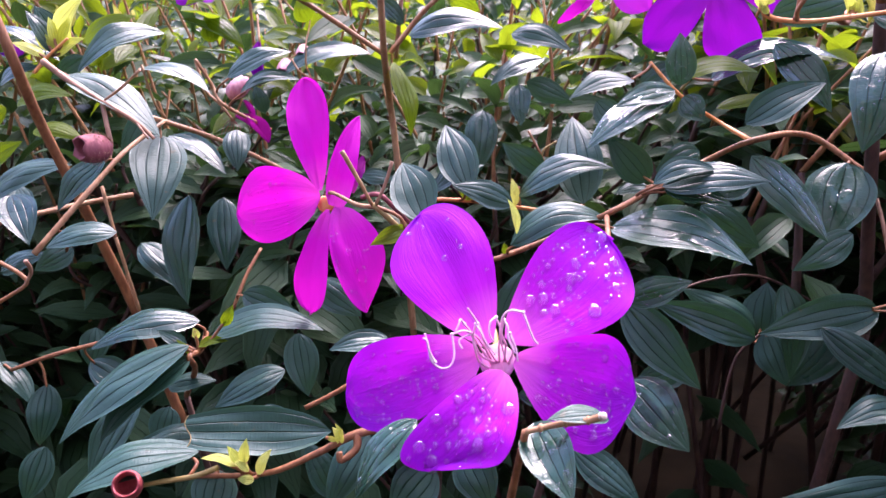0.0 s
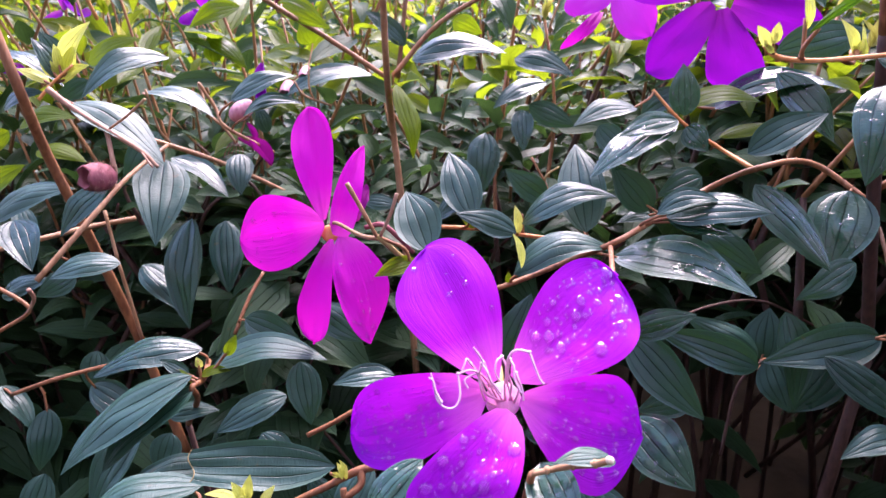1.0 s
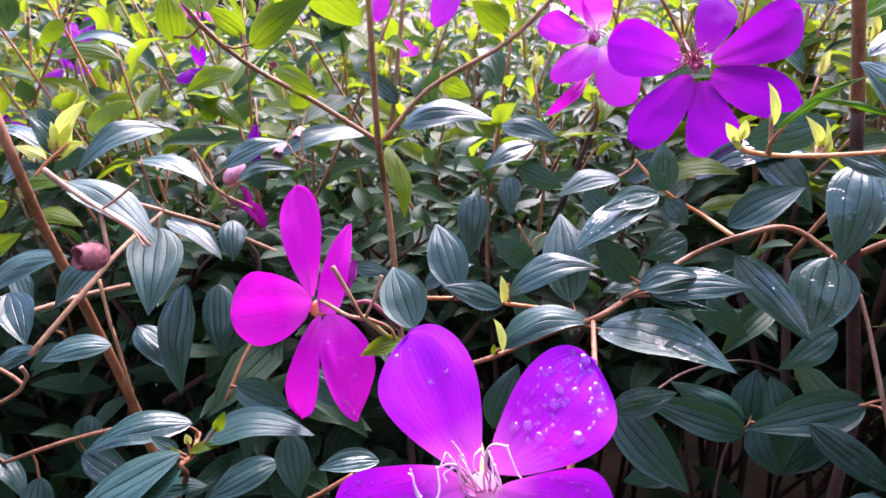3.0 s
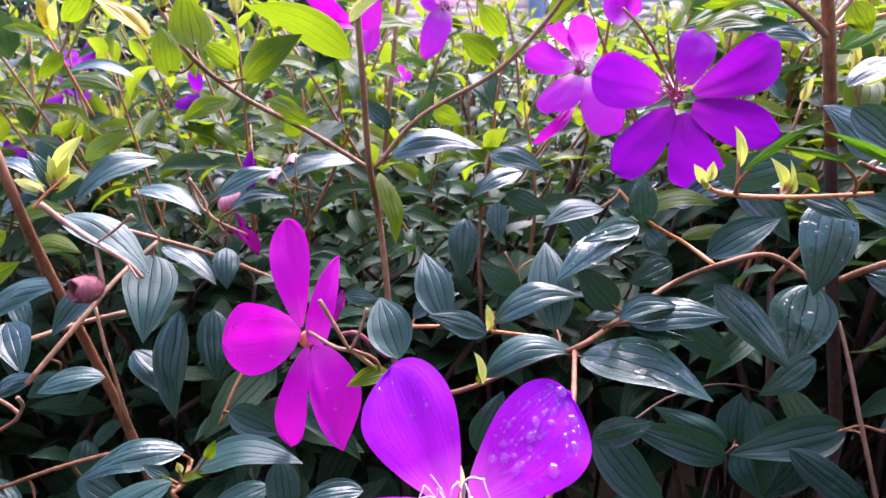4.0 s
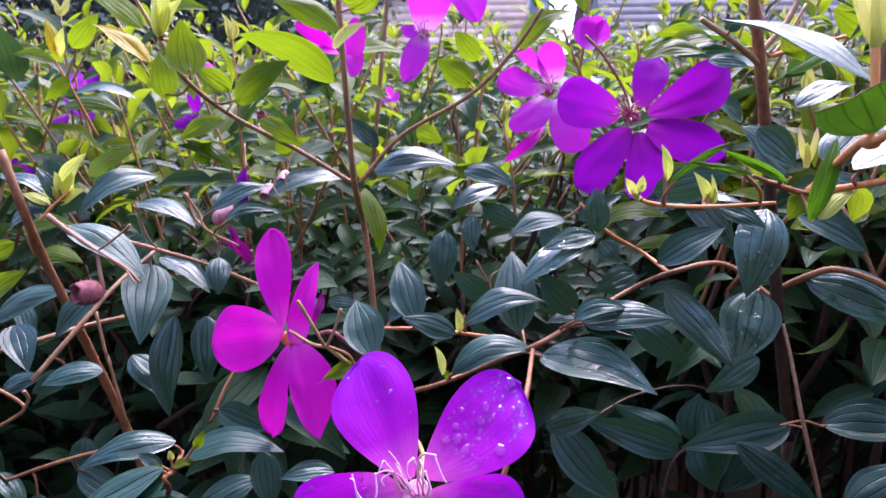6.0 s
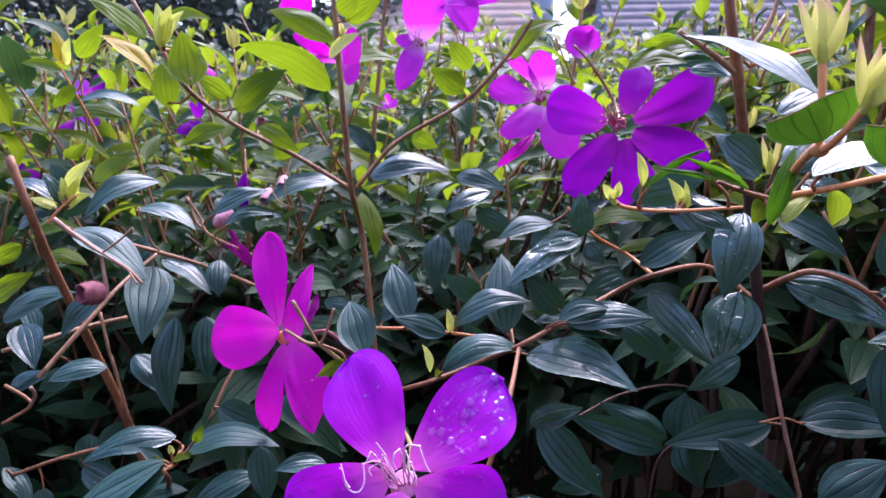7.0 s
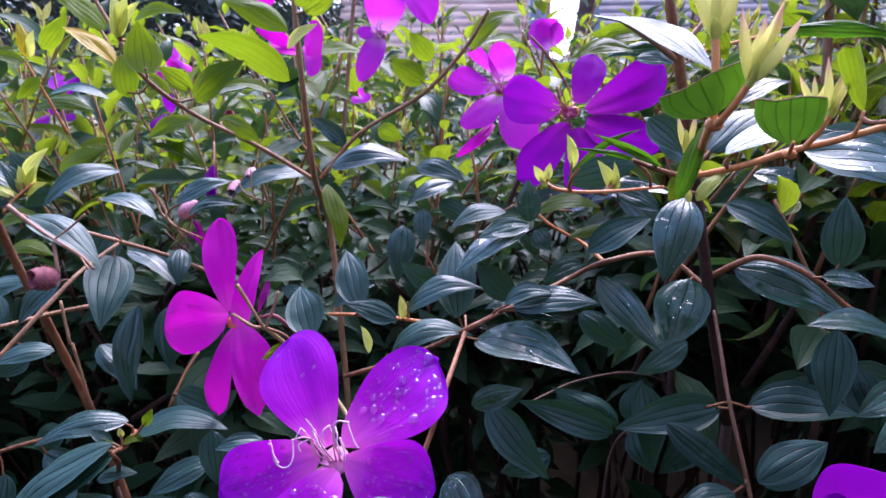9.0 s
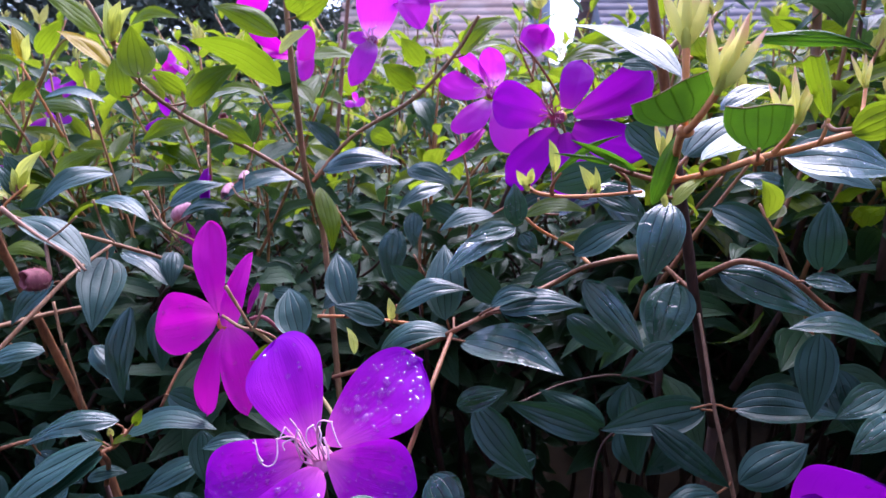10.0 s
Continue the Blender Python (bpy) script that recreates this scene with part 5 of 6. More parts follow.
stem(front, [(0.0492, 0.1955, 1.0975), (0.0494, 0.1952, 1.0978), (0.0496, 0.1949, 1.0981)], 0.0021, 0.0018, PALECUT, "cut_end")
stem(front, [(0.0285, 0.2045, 1.0872), (0.0263, 0.2281, 1.0429)], 0.0018, 0.0022, BARK)
leaf(front, (0.0321, 0.2129, 1.0856), (0.0405, 0.1859, 1.0748), 0.0166, 20, 0.10, WET)
leaf(front, (0.0535, 0.2042, 1.0917), (0.0344, 0.2017, 1.0928), 0.0089, 6, 0.14, LEAF)
leaf(front, (0.0704, 0.2489, 1.0819), (0.0871, 0.2263, 1.0668), 0.0215, 36, 0.10, WET)
leaf(front, (0.0532, 0.2538, 1.0507), (0.0779, 0.2439, 1.0327), 0.0148, 22, 0.10, LEAF)
leaf(front, (0.0384, 0.2398, 1.0809), (0.0293, 0.2386, 1.0815), 0.0080, -43, 0.10, LEAF)
rooted(front, [(0.0263, 0.2281, 1.0429), (0.04, 0.34, 0.8), (0.05, 0.46, -0.03)], 0.0022, 0.006)
bloom = thing("flower", (0.0211, 0.2313, 1.0996), "wide open violet five-petalled flower covered in raindrops", "flower", "flowers of the shrub")
flower_petal(bloom, (0.0189, 0.2377, 1.1015), (-0.0057, 0.2782, 1.1377), 0.0369, -19, 0.06, VIOLET, (0.86, 2.33, 0.64, 0.06, -0.07, -0.00, 0.10), 0.1, 14, 1)
flower_petal(bloom, (0.0256, 0.2361, 1.1031), (0.0657, 0.2662, 1.1303), 0.0373, 23, 0.07, VIOLET, (0.68, 3.04, 0.58, 0.06, 0.03, 0.06, -0.07), 0.14, 240, 2, 1.5)
flower_petal(bloom, (0.0271, 0.2281, 1.1005), (0.0653, 0.2195, 1.0916), 0.0381, 44, 0.08, VIOLET, (0.86, 4.10, 0.77, 0.06, 0.15, 0.02, 0.04), 0.2, 200, 3, 0.8)
flower_petal(bloom, (0.0238, 0.2268, 1.0959), (-0.0003, 0.2028, 1.0749), 0.0271, -16, 0.09, VIOLET, (0.55, 3.82, 0.33, 0.09, -0.03, -0.10, 0.23, 0.09), 0.2, 260, 4, 1.7)
flower_petal(bloom, (0.0158, 0.2321, 1.1003), (-0.0305, 0.2403, 1.0796), 0.0299, -47, 0.08, VIOLET, (0.49, 4.39, 0.53, 0.12, 0.00, -0.00, -0.04), 0.16, 200, 5, 0.7)
style(bloom, [(0.0210, 0.2341, 1.0962), (0.0158, 0.2311, 1.1005), (0.0134, 0.2290, 1.1075), (0.0141, 0.2293, 1.1122)], FILAMENT)
style(bloom, [(0.0141, 0.2293, 1.1122), (0.0157, 0.2272, 1.1103), (0.0173, 0.2258, 1.1073), (0.0204, 0.2247, 1.1034)])
style(bloom, [(0.0190, 0.2336, 1.0943), (0.0154, 0.2305, 1.0983), (0.0138, 0.2290, 1.1041), (0.0128, 0.2293, 1.1086)], FILAMENT)
style(bloom, [(0.0128, 0.2293, 1.1086), (0.0104, 0.2272, 1.1087), (0.0085, 0.2259, 1.1076), (0.0096, 0.2247, 1.1054)])
style(bloom, [(0.0225, 0.2342, 1.0965), (0.0220, 0.2320, 1.1033), (0.0227, 0.2305, 1.1089), (0.0207, 0.2300, 1.1143)], FILAMENT)
style(bloom, [(0.0207, 0.2300, 1.1143), (0.0188, 0.2281, 1.1134), (0.0184, 0.2267, 1.1101), (0.0199, 0.2259, 1.1073)])
style(bloom, [(0.0240, 0.2342, 1.0965), (0.0243, 0.2320, 1.1033), (0.0227, 0.2303, 1.1082), (0.0233, 0.2298, 1.1136)], FILAMENT)
style(bloom, [(0.0233, 0.2298, 1.1136), (0.0245, 0.2277, 1.1116), (0.0246, 0.2262, 1.1083), (0.0268, 0.2249, 1.1037)])
style(bloom, [(0.0248, 0.2342, 1.0965), (0.0224, 0.2309, 1.1067), (0.0229, 0.2291, 1.1146), (0.0253, 0.2278, 1.1175), (0.0292, 0.2268, 1.1173)], FILAMENT)
style(bloom, [(0.0292, 0.2268, 1.1173), (0.0304, 0.2249, 1.1144), (0.0323, 0.2236, 1.1098), (0.0338, 0.2230, 1.1079)])
style(bloom, [(0.0202, 0.2342, 1.0965), (0.0153, 0.2308, 1.1063), (0.0107, 0.2277, 1.1104), (0.0063, 0.2255, 1.1102)], FILAMENT)
style(bloom, [(0.0063, 0.2255, 1.1102), (0.0070, 0.2219, 1.1047), (0.0057, 0.2199, 1.1017), (0.0027, 0.2197, 1.1010), (-0.0002, 0.2204, 1.1034), (-0.0013, 0.2217, 1.1079), (-0.0024, 0.2228, 1.1117)])
style(bloom, [(0.0217, 0.2341, 1.0962), (0.0172, 0.2314, 1.1048), (0.0156, 0.2298, 1.1103), (0.0146, 0.2294, 1.1125)], FILAMENT)
style(bloom, [(0.0146, 0.2294, 1.1125), (0.0133, 0.2291, 1.1150), (0.0122, 0.2290, 1.1166), (0.0113, 0.2289, 1.1180)])
style(bloom, [(0.0198, 0.2340, 1.0958), (0.0146, 0.2314, 1.1049), (0.0119, 0.2297, 1.1100), (0.0104, 0.2293, 1.1122)], FILAMENT)
style(bloom, [(0.0104, 0.2293, 1.1122), (0.0091, 0.2287, 1.1140), (0.0085, 0.2273, 1.1128), (0.0074, 0.2262, 1.1107)])
style(bloom, [(0.0256, 0.2340, 1.0958), (0.0267, 0.2315, 1.1015), (0.0262, 0.2306, 1.1056), (0.0253, 0.2295, 1.1089)], FILAMENT)
style(bloom, [(0.0253, 0.2295, 1.1089), (0.0263, 0.2279, 1.1068), (0.0274, 0.2269, 1.1036), (0.0278, 0.2260, 1.1004)])
style(bloom, [(0.0009, 0.2203, 1.1030), (-0.0009, 0.2207, 1.1064), (-0.0016, 0.2216, 1.1095), (-0.0031, 0.2219, 1.1105)])
stem(bloom, [(0.0219, 0.2360, 1.0957), (0.0205, 0.2842, 1.0933), (-0.0082, 0.3132, 1.1151), (-0.0274, 0.3112, 1.1341)], 0.0018, 0.0018, TWIG)
sepals(bloom, (0.0219, 0.2360, 1.0957), (0.0186, 0.2122, 1.1143), SEPAL, HEART, 1.5)
side = thing("flower", (-0.0488, 0.3217, 1.1343), "bright magenta flower seen from the side, five petals", "flower", "flowers of the shrub")
flower_petal(side, (-0.0553, 0.3403, 1.1344), (-0.0643, 0.3618, 1.1842), 0.0196, -3, 0.06, MAGENTA, (0.79, 2.85, 0.63, 0.06, -0.03, -0.02, 0.06))
flower_petal(side, (-0.0473, 0.3304, 1.1289), (-0.0367, 0.3519, 1.1671), 0.0129, 11, 0.10, MAGENTA, (0.46, 1.80, 0.80, 0.34, 0.26, -0.11, -0.20))
flower_petal(side, (-0.0556, 0.3417, 1.1322), (-0.1023, 0.3633, 1.1182), 0.0368, -65, 0.08, MAGENTA, (0.58, 2.36, 0.82, 0.06, 0.02, -0.00, -0.08), 0.12, 40, 7, 0.7)
flower_petal(side, (-0.0511, 0.3349, 1.1264), (-0.0604, 0.3260, 1.0784), 0.0176, 4, 0.06, MAGENTA, (0.63, 5.28, 0.60, 0.08, -0.12, 0.06, 0.00))
flower_petal(side, (-0.0466, 0.3303, 1.1286), (-0.0309, 0.3077, 1.0859), 0.0236, 13, 0.08, MAGENTA, (0.65, 2.12, 0.85, 0.07, -0.36, 0.03, 0.15), 0.12, 40, 8, 0.7)
sepals(side, (-0.0532, 0.3433, 1.1270), (-0.0501, 0.3160, 1.1330), RED, RED)
flower_petal(side, (-0.0412, 0.3518, 1.1308), (-0.0360, 0.3612, 1.1452), 0.0060, -9, 0.08, WILT, (0.71, 6.39, 0.63, 0.19, 0.02, 0.05, -0.34))
stem(side, [(-0.0527, 0.3417, 1.1320), (-0.0465, 0.3252, 1.1362), (-0.0353, 0.3161, 1.1330), (-0.0269, 0.3109, 1.1329)], 0.0011, 0.0016, TAN)
stem(side, [(-0.0274, 0.3110, 1.1334), (-0.0335, 0.3094, 1.1460), (-0.0394, 0.3085, 1.1574)], 0.0012, 0.0016, TAN)
stem(side, [(-0.0264, 0.3111, 1.1334), (-0.0217, 0.3108, 1.1433), (-0.0187, 0.3115, 1.1526)], 0.0011, 0.0013, PINKSTEM)
stem(side, [(-0.0353, 0.3365, 1.1317), (-0.0269, 0.3320, 1.1340), (-0.0195, 0.3352, 1.1266), (-0.0132, 0.3383, 1.1191)], 0.0018, 0.0016, POD)
leaf(side, (-0.0094, 0.3144, 1.1212), (-0.0290, 0.3097, 1.1161), 0.0095, -25, 0.14, GREEN)
plum = thing("flower", (0.1490, 0.4268, 1.2444), "deep violet flower with broad petals and dark red centre", "flower", "flowers of the shrub")
flower_petal(plum, (0.1445, 0.4372, 1.2454), (0.1097, 0.4707, 1.2580), 0.0325, -72, 0.08, VIOLETDARK, (0.45, 4.19, 0.67, 0.08, -0.02, 0.03, 0.04))
flower_petal(plum, (0.1588, 0.4385, 1.2505), (0.1707, 0.4557, 1.2833), 0.0231, -1, 0.08, VIOLETDARK, (0.88, 2.01, 0.61, 0.20, -0.09, 0.09, -0.09))
flower_petal(plum, (0.1628, 0.4374, 1.2457), (0.2184, 0.4546, 1.2749), 0.0317, 55, 0.08, VIOLETDARK, (0.74, 3.78, 0.75, 0.10, 0.06, 0.08, -0.03))
flower_petal(plum, (0.1619, 0.4355, 1.2371), (0.2101, 0.4232, 1.2210), 0.0262, 70, 0.08, PLUM, (0.70, 2.99, 0.76, 0.21, -0.04, 0.03, 0.05))
flower_petal(plum, (0.1558, 0.4348, 1.2340), (0.1663, 0.4267, 1.1897), 0.0316, 30, 0.08, PLUM, (0.84, 4.51, 0.37, 0.15, 0.02, 0.01, -0.11))
flower_petal(plum, (0.1506, 0.4355, 1.2372), (0.1177, 0.4384, 1.2000), 0.0264, -49, 0.08, PLUM, (0.51, 4.19, 0.56, 0.09, -0.20, 0.04, -0.07))
sepals(plum, (0.1515, 0.4330, 1.2444), (0.1398, 0.4059, 1.2421), RED, REDSTAMEN)
stamens(plum, (0.1494, 0.4268, 1.2444), (0.1398, 0.4059, 1.2421), 14, REDSTAMEN)
stem(plum, [(0.1561, 0.4473, 1.2443), (0.1588, 0.4815, 1.2596), (0.1414, 0.4761, 1.2847), (0.1287, 0.4789, 1.2992)], 0.0018, 0.0014, BARK)
rear = thing("flower", (0.1095, 0.5115, 1.2750), "pink-magenta flower behind, partly hidden by leaves", "flower", "flowers of the shrub")
flower_petal(rear, (0.1083, 0.5198, 1.2647), (0.0727, 0.5058, 1.2750), 0.0209, -71, 0.10, PINK, (0.80, 6.29, 0.39, 0.07, -0.02, -0.14, -0.14))
flower_petal(rear, (0.1124, 0.5208, 1.2696), (0.1079, 0.5105, 1.2983), 0.0208, 90, 0.10, PINK, (0.52, 2.36, 0.56, 0.32, -0.12, 0.00, 0.03))
flower_petal(rear, (0.1096, 0.5214, 1.2737), (0.0880, 0.5095, 1.2949), 0.0116, 78, 0.10, PINK, (0.98, 5.73, 0.51, 0.24, 0.23, 0.03, 0.07))
flower_petal(rear, (0.1081, 0.5187, 1.2587), (0.0855, 0.4988, 1.2334), 0.0281, -5, 0.10, PINK, (1.01, 3.56, 0.47, 0.23, -0.06, -0.09, 0.06))
flower_petal(rear, (0.1162, 0.5187, 1.2579), (0.1352, 0.4975, 1.2211), 0.0308, 19, 0.10, PINK, (0.89, 3.85, 0.61, 0.14, 0.35, 0.01, 0.13))
flower_petal(rear, (0.1044, 0.5147, 1.2370), (0.0827, 0.4952, 1.2146), 0.0104, -18, 0.10, MAGENTA, (0.96, 5.50, 0.30, 0.42, 0.14, -0.24, 0.35))
sepals(rear, (0.1100, 0.5190, 1.2650), (0.1080, 0.4950, 1.2690), RED, REDSTAMEN)
stamens(rear, (0.1100, 0.5185, 1.2650), (0.1080, 0.5000, 1.2690), 9, FILAMENT)
top = thing("flower", (0.0286, 0.5312, 1.3377), "pale magenta flower hanging at the top of the shrub", "flower", "flowers of the shrub")
flower_petal(top, (0.0151, 0.5353, 1.3061), (0.0017, 0.5089, 1.2704), 0.0190, -23, 0.12, PINK, (0.59, 1.96, 0.54, 0.20, -0.00, -0.05, -0.06))
flower_petal(top, (0.0150, 0.5358, 1.3085), (0.0152, 0.5223, 1.3442), 0.0336, -22, 0.12, PINK, (0.74, 2.73, 0.41, 0.22, -0.35, 0.02, -0.06))
flower_petal(top, (0.0338, 0.5424, 1.3432), (0.0562, 0.5174, 1.3140), 0.0247, 38, 0.12, PINK, (0.42, 4.50, 0.52, 0.35, -0.37, -0.06, 0.04))
flower_petal(top, (0.0334, 0.5419, 1.3403), (0.0761, 0.5217, 1.3359), 0.0217, 45, 0.12, PINK, (0.57, 5.12, 0.80, 0.21, -0.14, 0.02, -0.32))
flower_petal(top, (0.0092, 0.5365, 1.3126), (-0.0005, 0.5152, 1.3076), 0.0108, -55, 0.12, PINK, (1.05, 7.03, 0.50, 0.33, -0.19, -0.22, -0.23))
stamens(top, (0.0155, 0.5340, 1.3075), (0.0140, 0.5180, 1.3085), 8)
sepals(top, (0.0155, 0.5350, 1.3075), (0.0140, 0.5180, 1.3085), RED, REDSTAMEN)
topb = thing("flower", (-0.0381, 0.5459, 1.3121), "magenta flower half hidden behind an upright stem", "flower", "flowers of the shrub")
flower_petal(topb, (-0.0511, 0.5380, 1.2983), (-0.0771, 0.5256, 1.3170), 0.0132, -79, 0.12, MAGENTA, (0.88, 3.71, 0.31, 0.20, -0.11, -0.07, -0.10))
flower_petal(topb, (-0.0462, 0.5374, 1.2945), (-0.0279, 0.5250, 1.3076), 0.0396, 42, 0.12, MAGENTA, (0.89, 3.27, 0.40, 0.06, 0.22, -0.12, 0.01))
flower_petal(topb, (-0.0430, 0.5385, 1.3002), (-0.0370, 0.5192, 1.2753), 0.0139, 5, 0.12, PINK, (0.35, 2.45, 0.30, 0.50, -0.19, -0.14, -0.01))
flower_petal(topb, (-0.0488, 0.5371, 1.2930), (-0.0658, 0.5222, 1.2954), 0.0253, -13, 0.12, MAGENTA, (0.37, 2.60, 0.36, 0.13, 0.00, 0.01, 0.21))
petal(topb, (-0.0942, 0.5434, 1.3323), (-0.0656, 0.5303, 1.3421), 0.0200, 88, 0.12, MAGENTA)
topc = thing("flower", (0.1587, 0.5901, 1.3132), "magenta flower among leaves near the top of the shrub", "flower", "flowers of the shrub")
flower_petal(topc, (0.1596, 0.5983, 1.3021), (0.1430, 0.5919, 1.3234), 0.0301, -46, 0.10, PINK, (0.63, 2.95, 0.63, 0.15, -0.08, -0.03, 0.01))
flower_petal(topc, (0.1610, 0.5985, 1.3036), (0.1689, 0.5913, 1.3185), 0.0156, 66, 0.10, PINK, (0.65, 5.22, 0.65, 0.08, -0.06, -0.07, -0.34))
petal(topc, (0.1574, 0.5999, 1.3114), (0.1513, 0.5920, 1.3249), 0.0227, -99, 0.10, PINK)
corner = thing("flower", (0.2528, 0.2359, 1.0786), "violet flower half hidden low in the shrub", "flower", "flowers of the shrub")
flower_petal(corner, (0.2663, 0.2461, 1.0479), (0.2662, 0.2323, 1.0856), 0.0482, 10, 0.06, PLUM, (0.80, 2.18, 0.30, 0.58, 0.37, -0.00, 0.19), 0.12, 6, 9)
petal(corner, (0.2584, 0.2495, 1.0682), (0.2378, 0.2277, 1.0621), 0.0301, -5, 0.10, PLUM)
petal(corner, (0.2584, 0.2495, 1.0682), (0.2645, 0.2286, 1.0643), 0.0251, 45, 0.10, PLUM)
wilt = thing("flower", (-0.1468, 0.516, 1.1503), "wilted flower with a pink cup and drooping dark magenta petals", "flower", "flowers of the shrub")
petal(wilt, (-0.1444, 0.5164, 1.1518), (-0.1179, 0.5019, 1.135), 0.0088, -13, 0.10, WILT, 0.5)
petal(wilt, (-0.1389, 0.5193, 1.1627), (-0.132, 0.516, 1.1499), 0.0050, -2, 0.10, WILT, 0.5)
seed_pod(wilt, (-0.1481, 0.5149, 1.1659), (-0.1381, 0.5265, 1.1747), 0.0092, 40, PINKCUP, "pale pink bristly flower cup")
stem(wilt, [(-0.172, 0.5256, 1.1881), (-0.1652, 0.5208, 1.1696), (-0.1548, 0.5183, 1.1596), (-0.146, 0.5156, 1.1488)], 0.0016, 0.0013, TAN)
stem(wilt, [(-0.146, 0.5156, 1.1488), (-0.1416, 0.5182, 1.1588), (-0.1397, 0.5197, 1.1642)], 0.0011, 0.0009, TAN)
for k in range(6):
    stem(wilt, [(-0.1468, 0.5161, 1.1507), (-0.1524 + 0.0022 * k, 0.5147, 1.1457 - 0.0008 * (k % 3)), (-0.1547 + 0.0026 * k, 0.5129, 1.1387 + 0.0014 * (k % 3))], 0.00045, 0.0003, POD)
wiltb = thing("flower", (-0.1425, 0.5879, 1.1881), "small wilted purple bloom deep among the leaves", "flower", "flowers of the shrub")
petal(wiltb, (-0.143, 0.5917, 1.2028), (-0.1394, 0.5781, 1.1704), 0.0105, 19, 0.10, PLUM, 0.5)
petal(wiltb, (-0.1408, 0.5922, 1.1967), (-0.1421, 0.5797, 1.1685), 0.0085, 1, 0.10, WILT, 0.5)
stem(wiltb, [(-0.143, 0.5915, 1.202), (-0.1489, 0.6124, 1.2229)], 0.0012, 0.0012, TAN)
far1 = thing("flower", (-0.3657, 0.7687, 1.2854), "violet flower far back among the leaves", "flower", "flowers of the shrub")
petal(far1, (-0.3658, 0.7676, 1.2792), (-0.3793, 0.7593, 1.2913), 0.0331, -15, 0.10, VIOLET)
petal(far1, (-0.3658, 0.7676, 1.2792), (-0.3446, 0.7600, 1.2909), 0.0331, 42, 0.10, VIOLET)
petal(far1, (-0.3786, 0.7639, 1.2605), (-0.3607, 0.7512, 1.2446), 0.0287, -32, 0.10, VIOLET)
petal(far1, (-0.3883, 0.7619, 1.2512), (-0.3891, 0.7483, 1.2325), 0.0287, 18, 0.10, VIOLET)
petal(far1, (-0.3851, 0.7626, 1.2543), (-0.3731, 0.7549, 1.2664), 0.0243, 60, 0.10, VIOLET)
far2 = thing("flower", (-0.2317, 0.7131, 1.2435), "dark purple flower far back among the leaves", "flower", "flowers of the shrub")
petal(far2, (-0.2317, 0.7142, 1.2494), (-0.2338, 0.7013, 1.2349), 0.0314, 15, 0.10, PLUM)
petal(far2, (-0.2317, 0.7142, 1.2494), (-0.2190, 0.7022, 1.2376), 0.0240, -24, 0.10, PLUM)
petal(far2, (-0.2287, 0.7148, 1.2523), (-0.2218, 0.7080, 1.2696), 0.0222, 59, 0.10, PLUM)
far3 = thing("flower", (-0.2754, 0.8796, 1.3246), "pale pink flower in the back of the shrub", "flower", "flowers of the shrub")
petal(far3, (-0.2755, 0.8789, 1.3211), (-0.2823, 0.8704, 1.3308), 0.0289, -43, 0.10, PINK)
petal(far3, (-0.2719, 0.8790, 1.3211), (-0.2539, 0.8716, 1.3340), 0.0289, 47, 0.10, PINK)
petal(far3, (-0.2719, 0.8783, 1.3175), (-0.2647, 0.8662, 1.3062), 0.0266, -42, 0.10, PINK)
far4 = thing("flower", (-0.4055, 0.6973, 1.1984), "small violet flower tucked behind a pale shoot", "flower", "flowers of the shrub")
petal(far4, (-0.4032, 0.6979, 1.2011), (-0.4038, 0.6857, 1.1910), 0.0128, -14, 0.10, VIOLET)
petal(far4, (-0.4021, 0.6979, 1.2011), (-0.3906, 0.6856, 1.1898), 0.0115, -25, 0.10, VIOLET)
petal(far4, (-0.4054, 0.6977, 1.2000), (-0.4081, 0.6882, 1.2040), 0.0102, -68, 0.10, VIOLET)
far5 = thing("flower", (-0.0320, 0.7660, 1.2654), "pink flower far back behind twigs", "flower", "flowers of the shrub")
petal(far5, (-0.0319, 0.7663, 1.2665), (-0.0389, 0.7548, 1.2606), 0.0123, -22, 0.10, PINK)
petal(far5, (-0.0308, 0.7663, 1.2665), (-0.0200, 0.7557, 1.2638), 0.0137, 37, 0.10, PINK)
petal(far5, (-0.0319, 0.7665, 1.2677), (-0.0270, 0.7579, 1.2755), 0.0110, 96, 0.10, PINK)
far6 = thing("flower", (-0.2929, 0.8745, 1.3122), "pink flower far back between bright leaves", "flower", "flowers of the shrub")
petal(far6, (-0.2929, 0.8745, 1.3122), (-0.3039, 0.8652, 1.3175), 0.0214, -48, 0.10, MAGENTA)
petal(far6, (-0.2915, 0.8745, 1.3122), (-0.2718, 0.8631, 1.3054), 0.0214, 25, 0.10, MAGENTA)
petal(far6, (-0.2929, 0.8742, 1.3109), (-0.2920, 0.8608, 1.2950), 0.0181, 12, 0.10, MAGENTA)
petal(far6, (-0.2915, 0.8749, 1.3142), (-0.2790, 0.8670, 1.3251), 0.0164, 72, 0.10, MAGENTA)

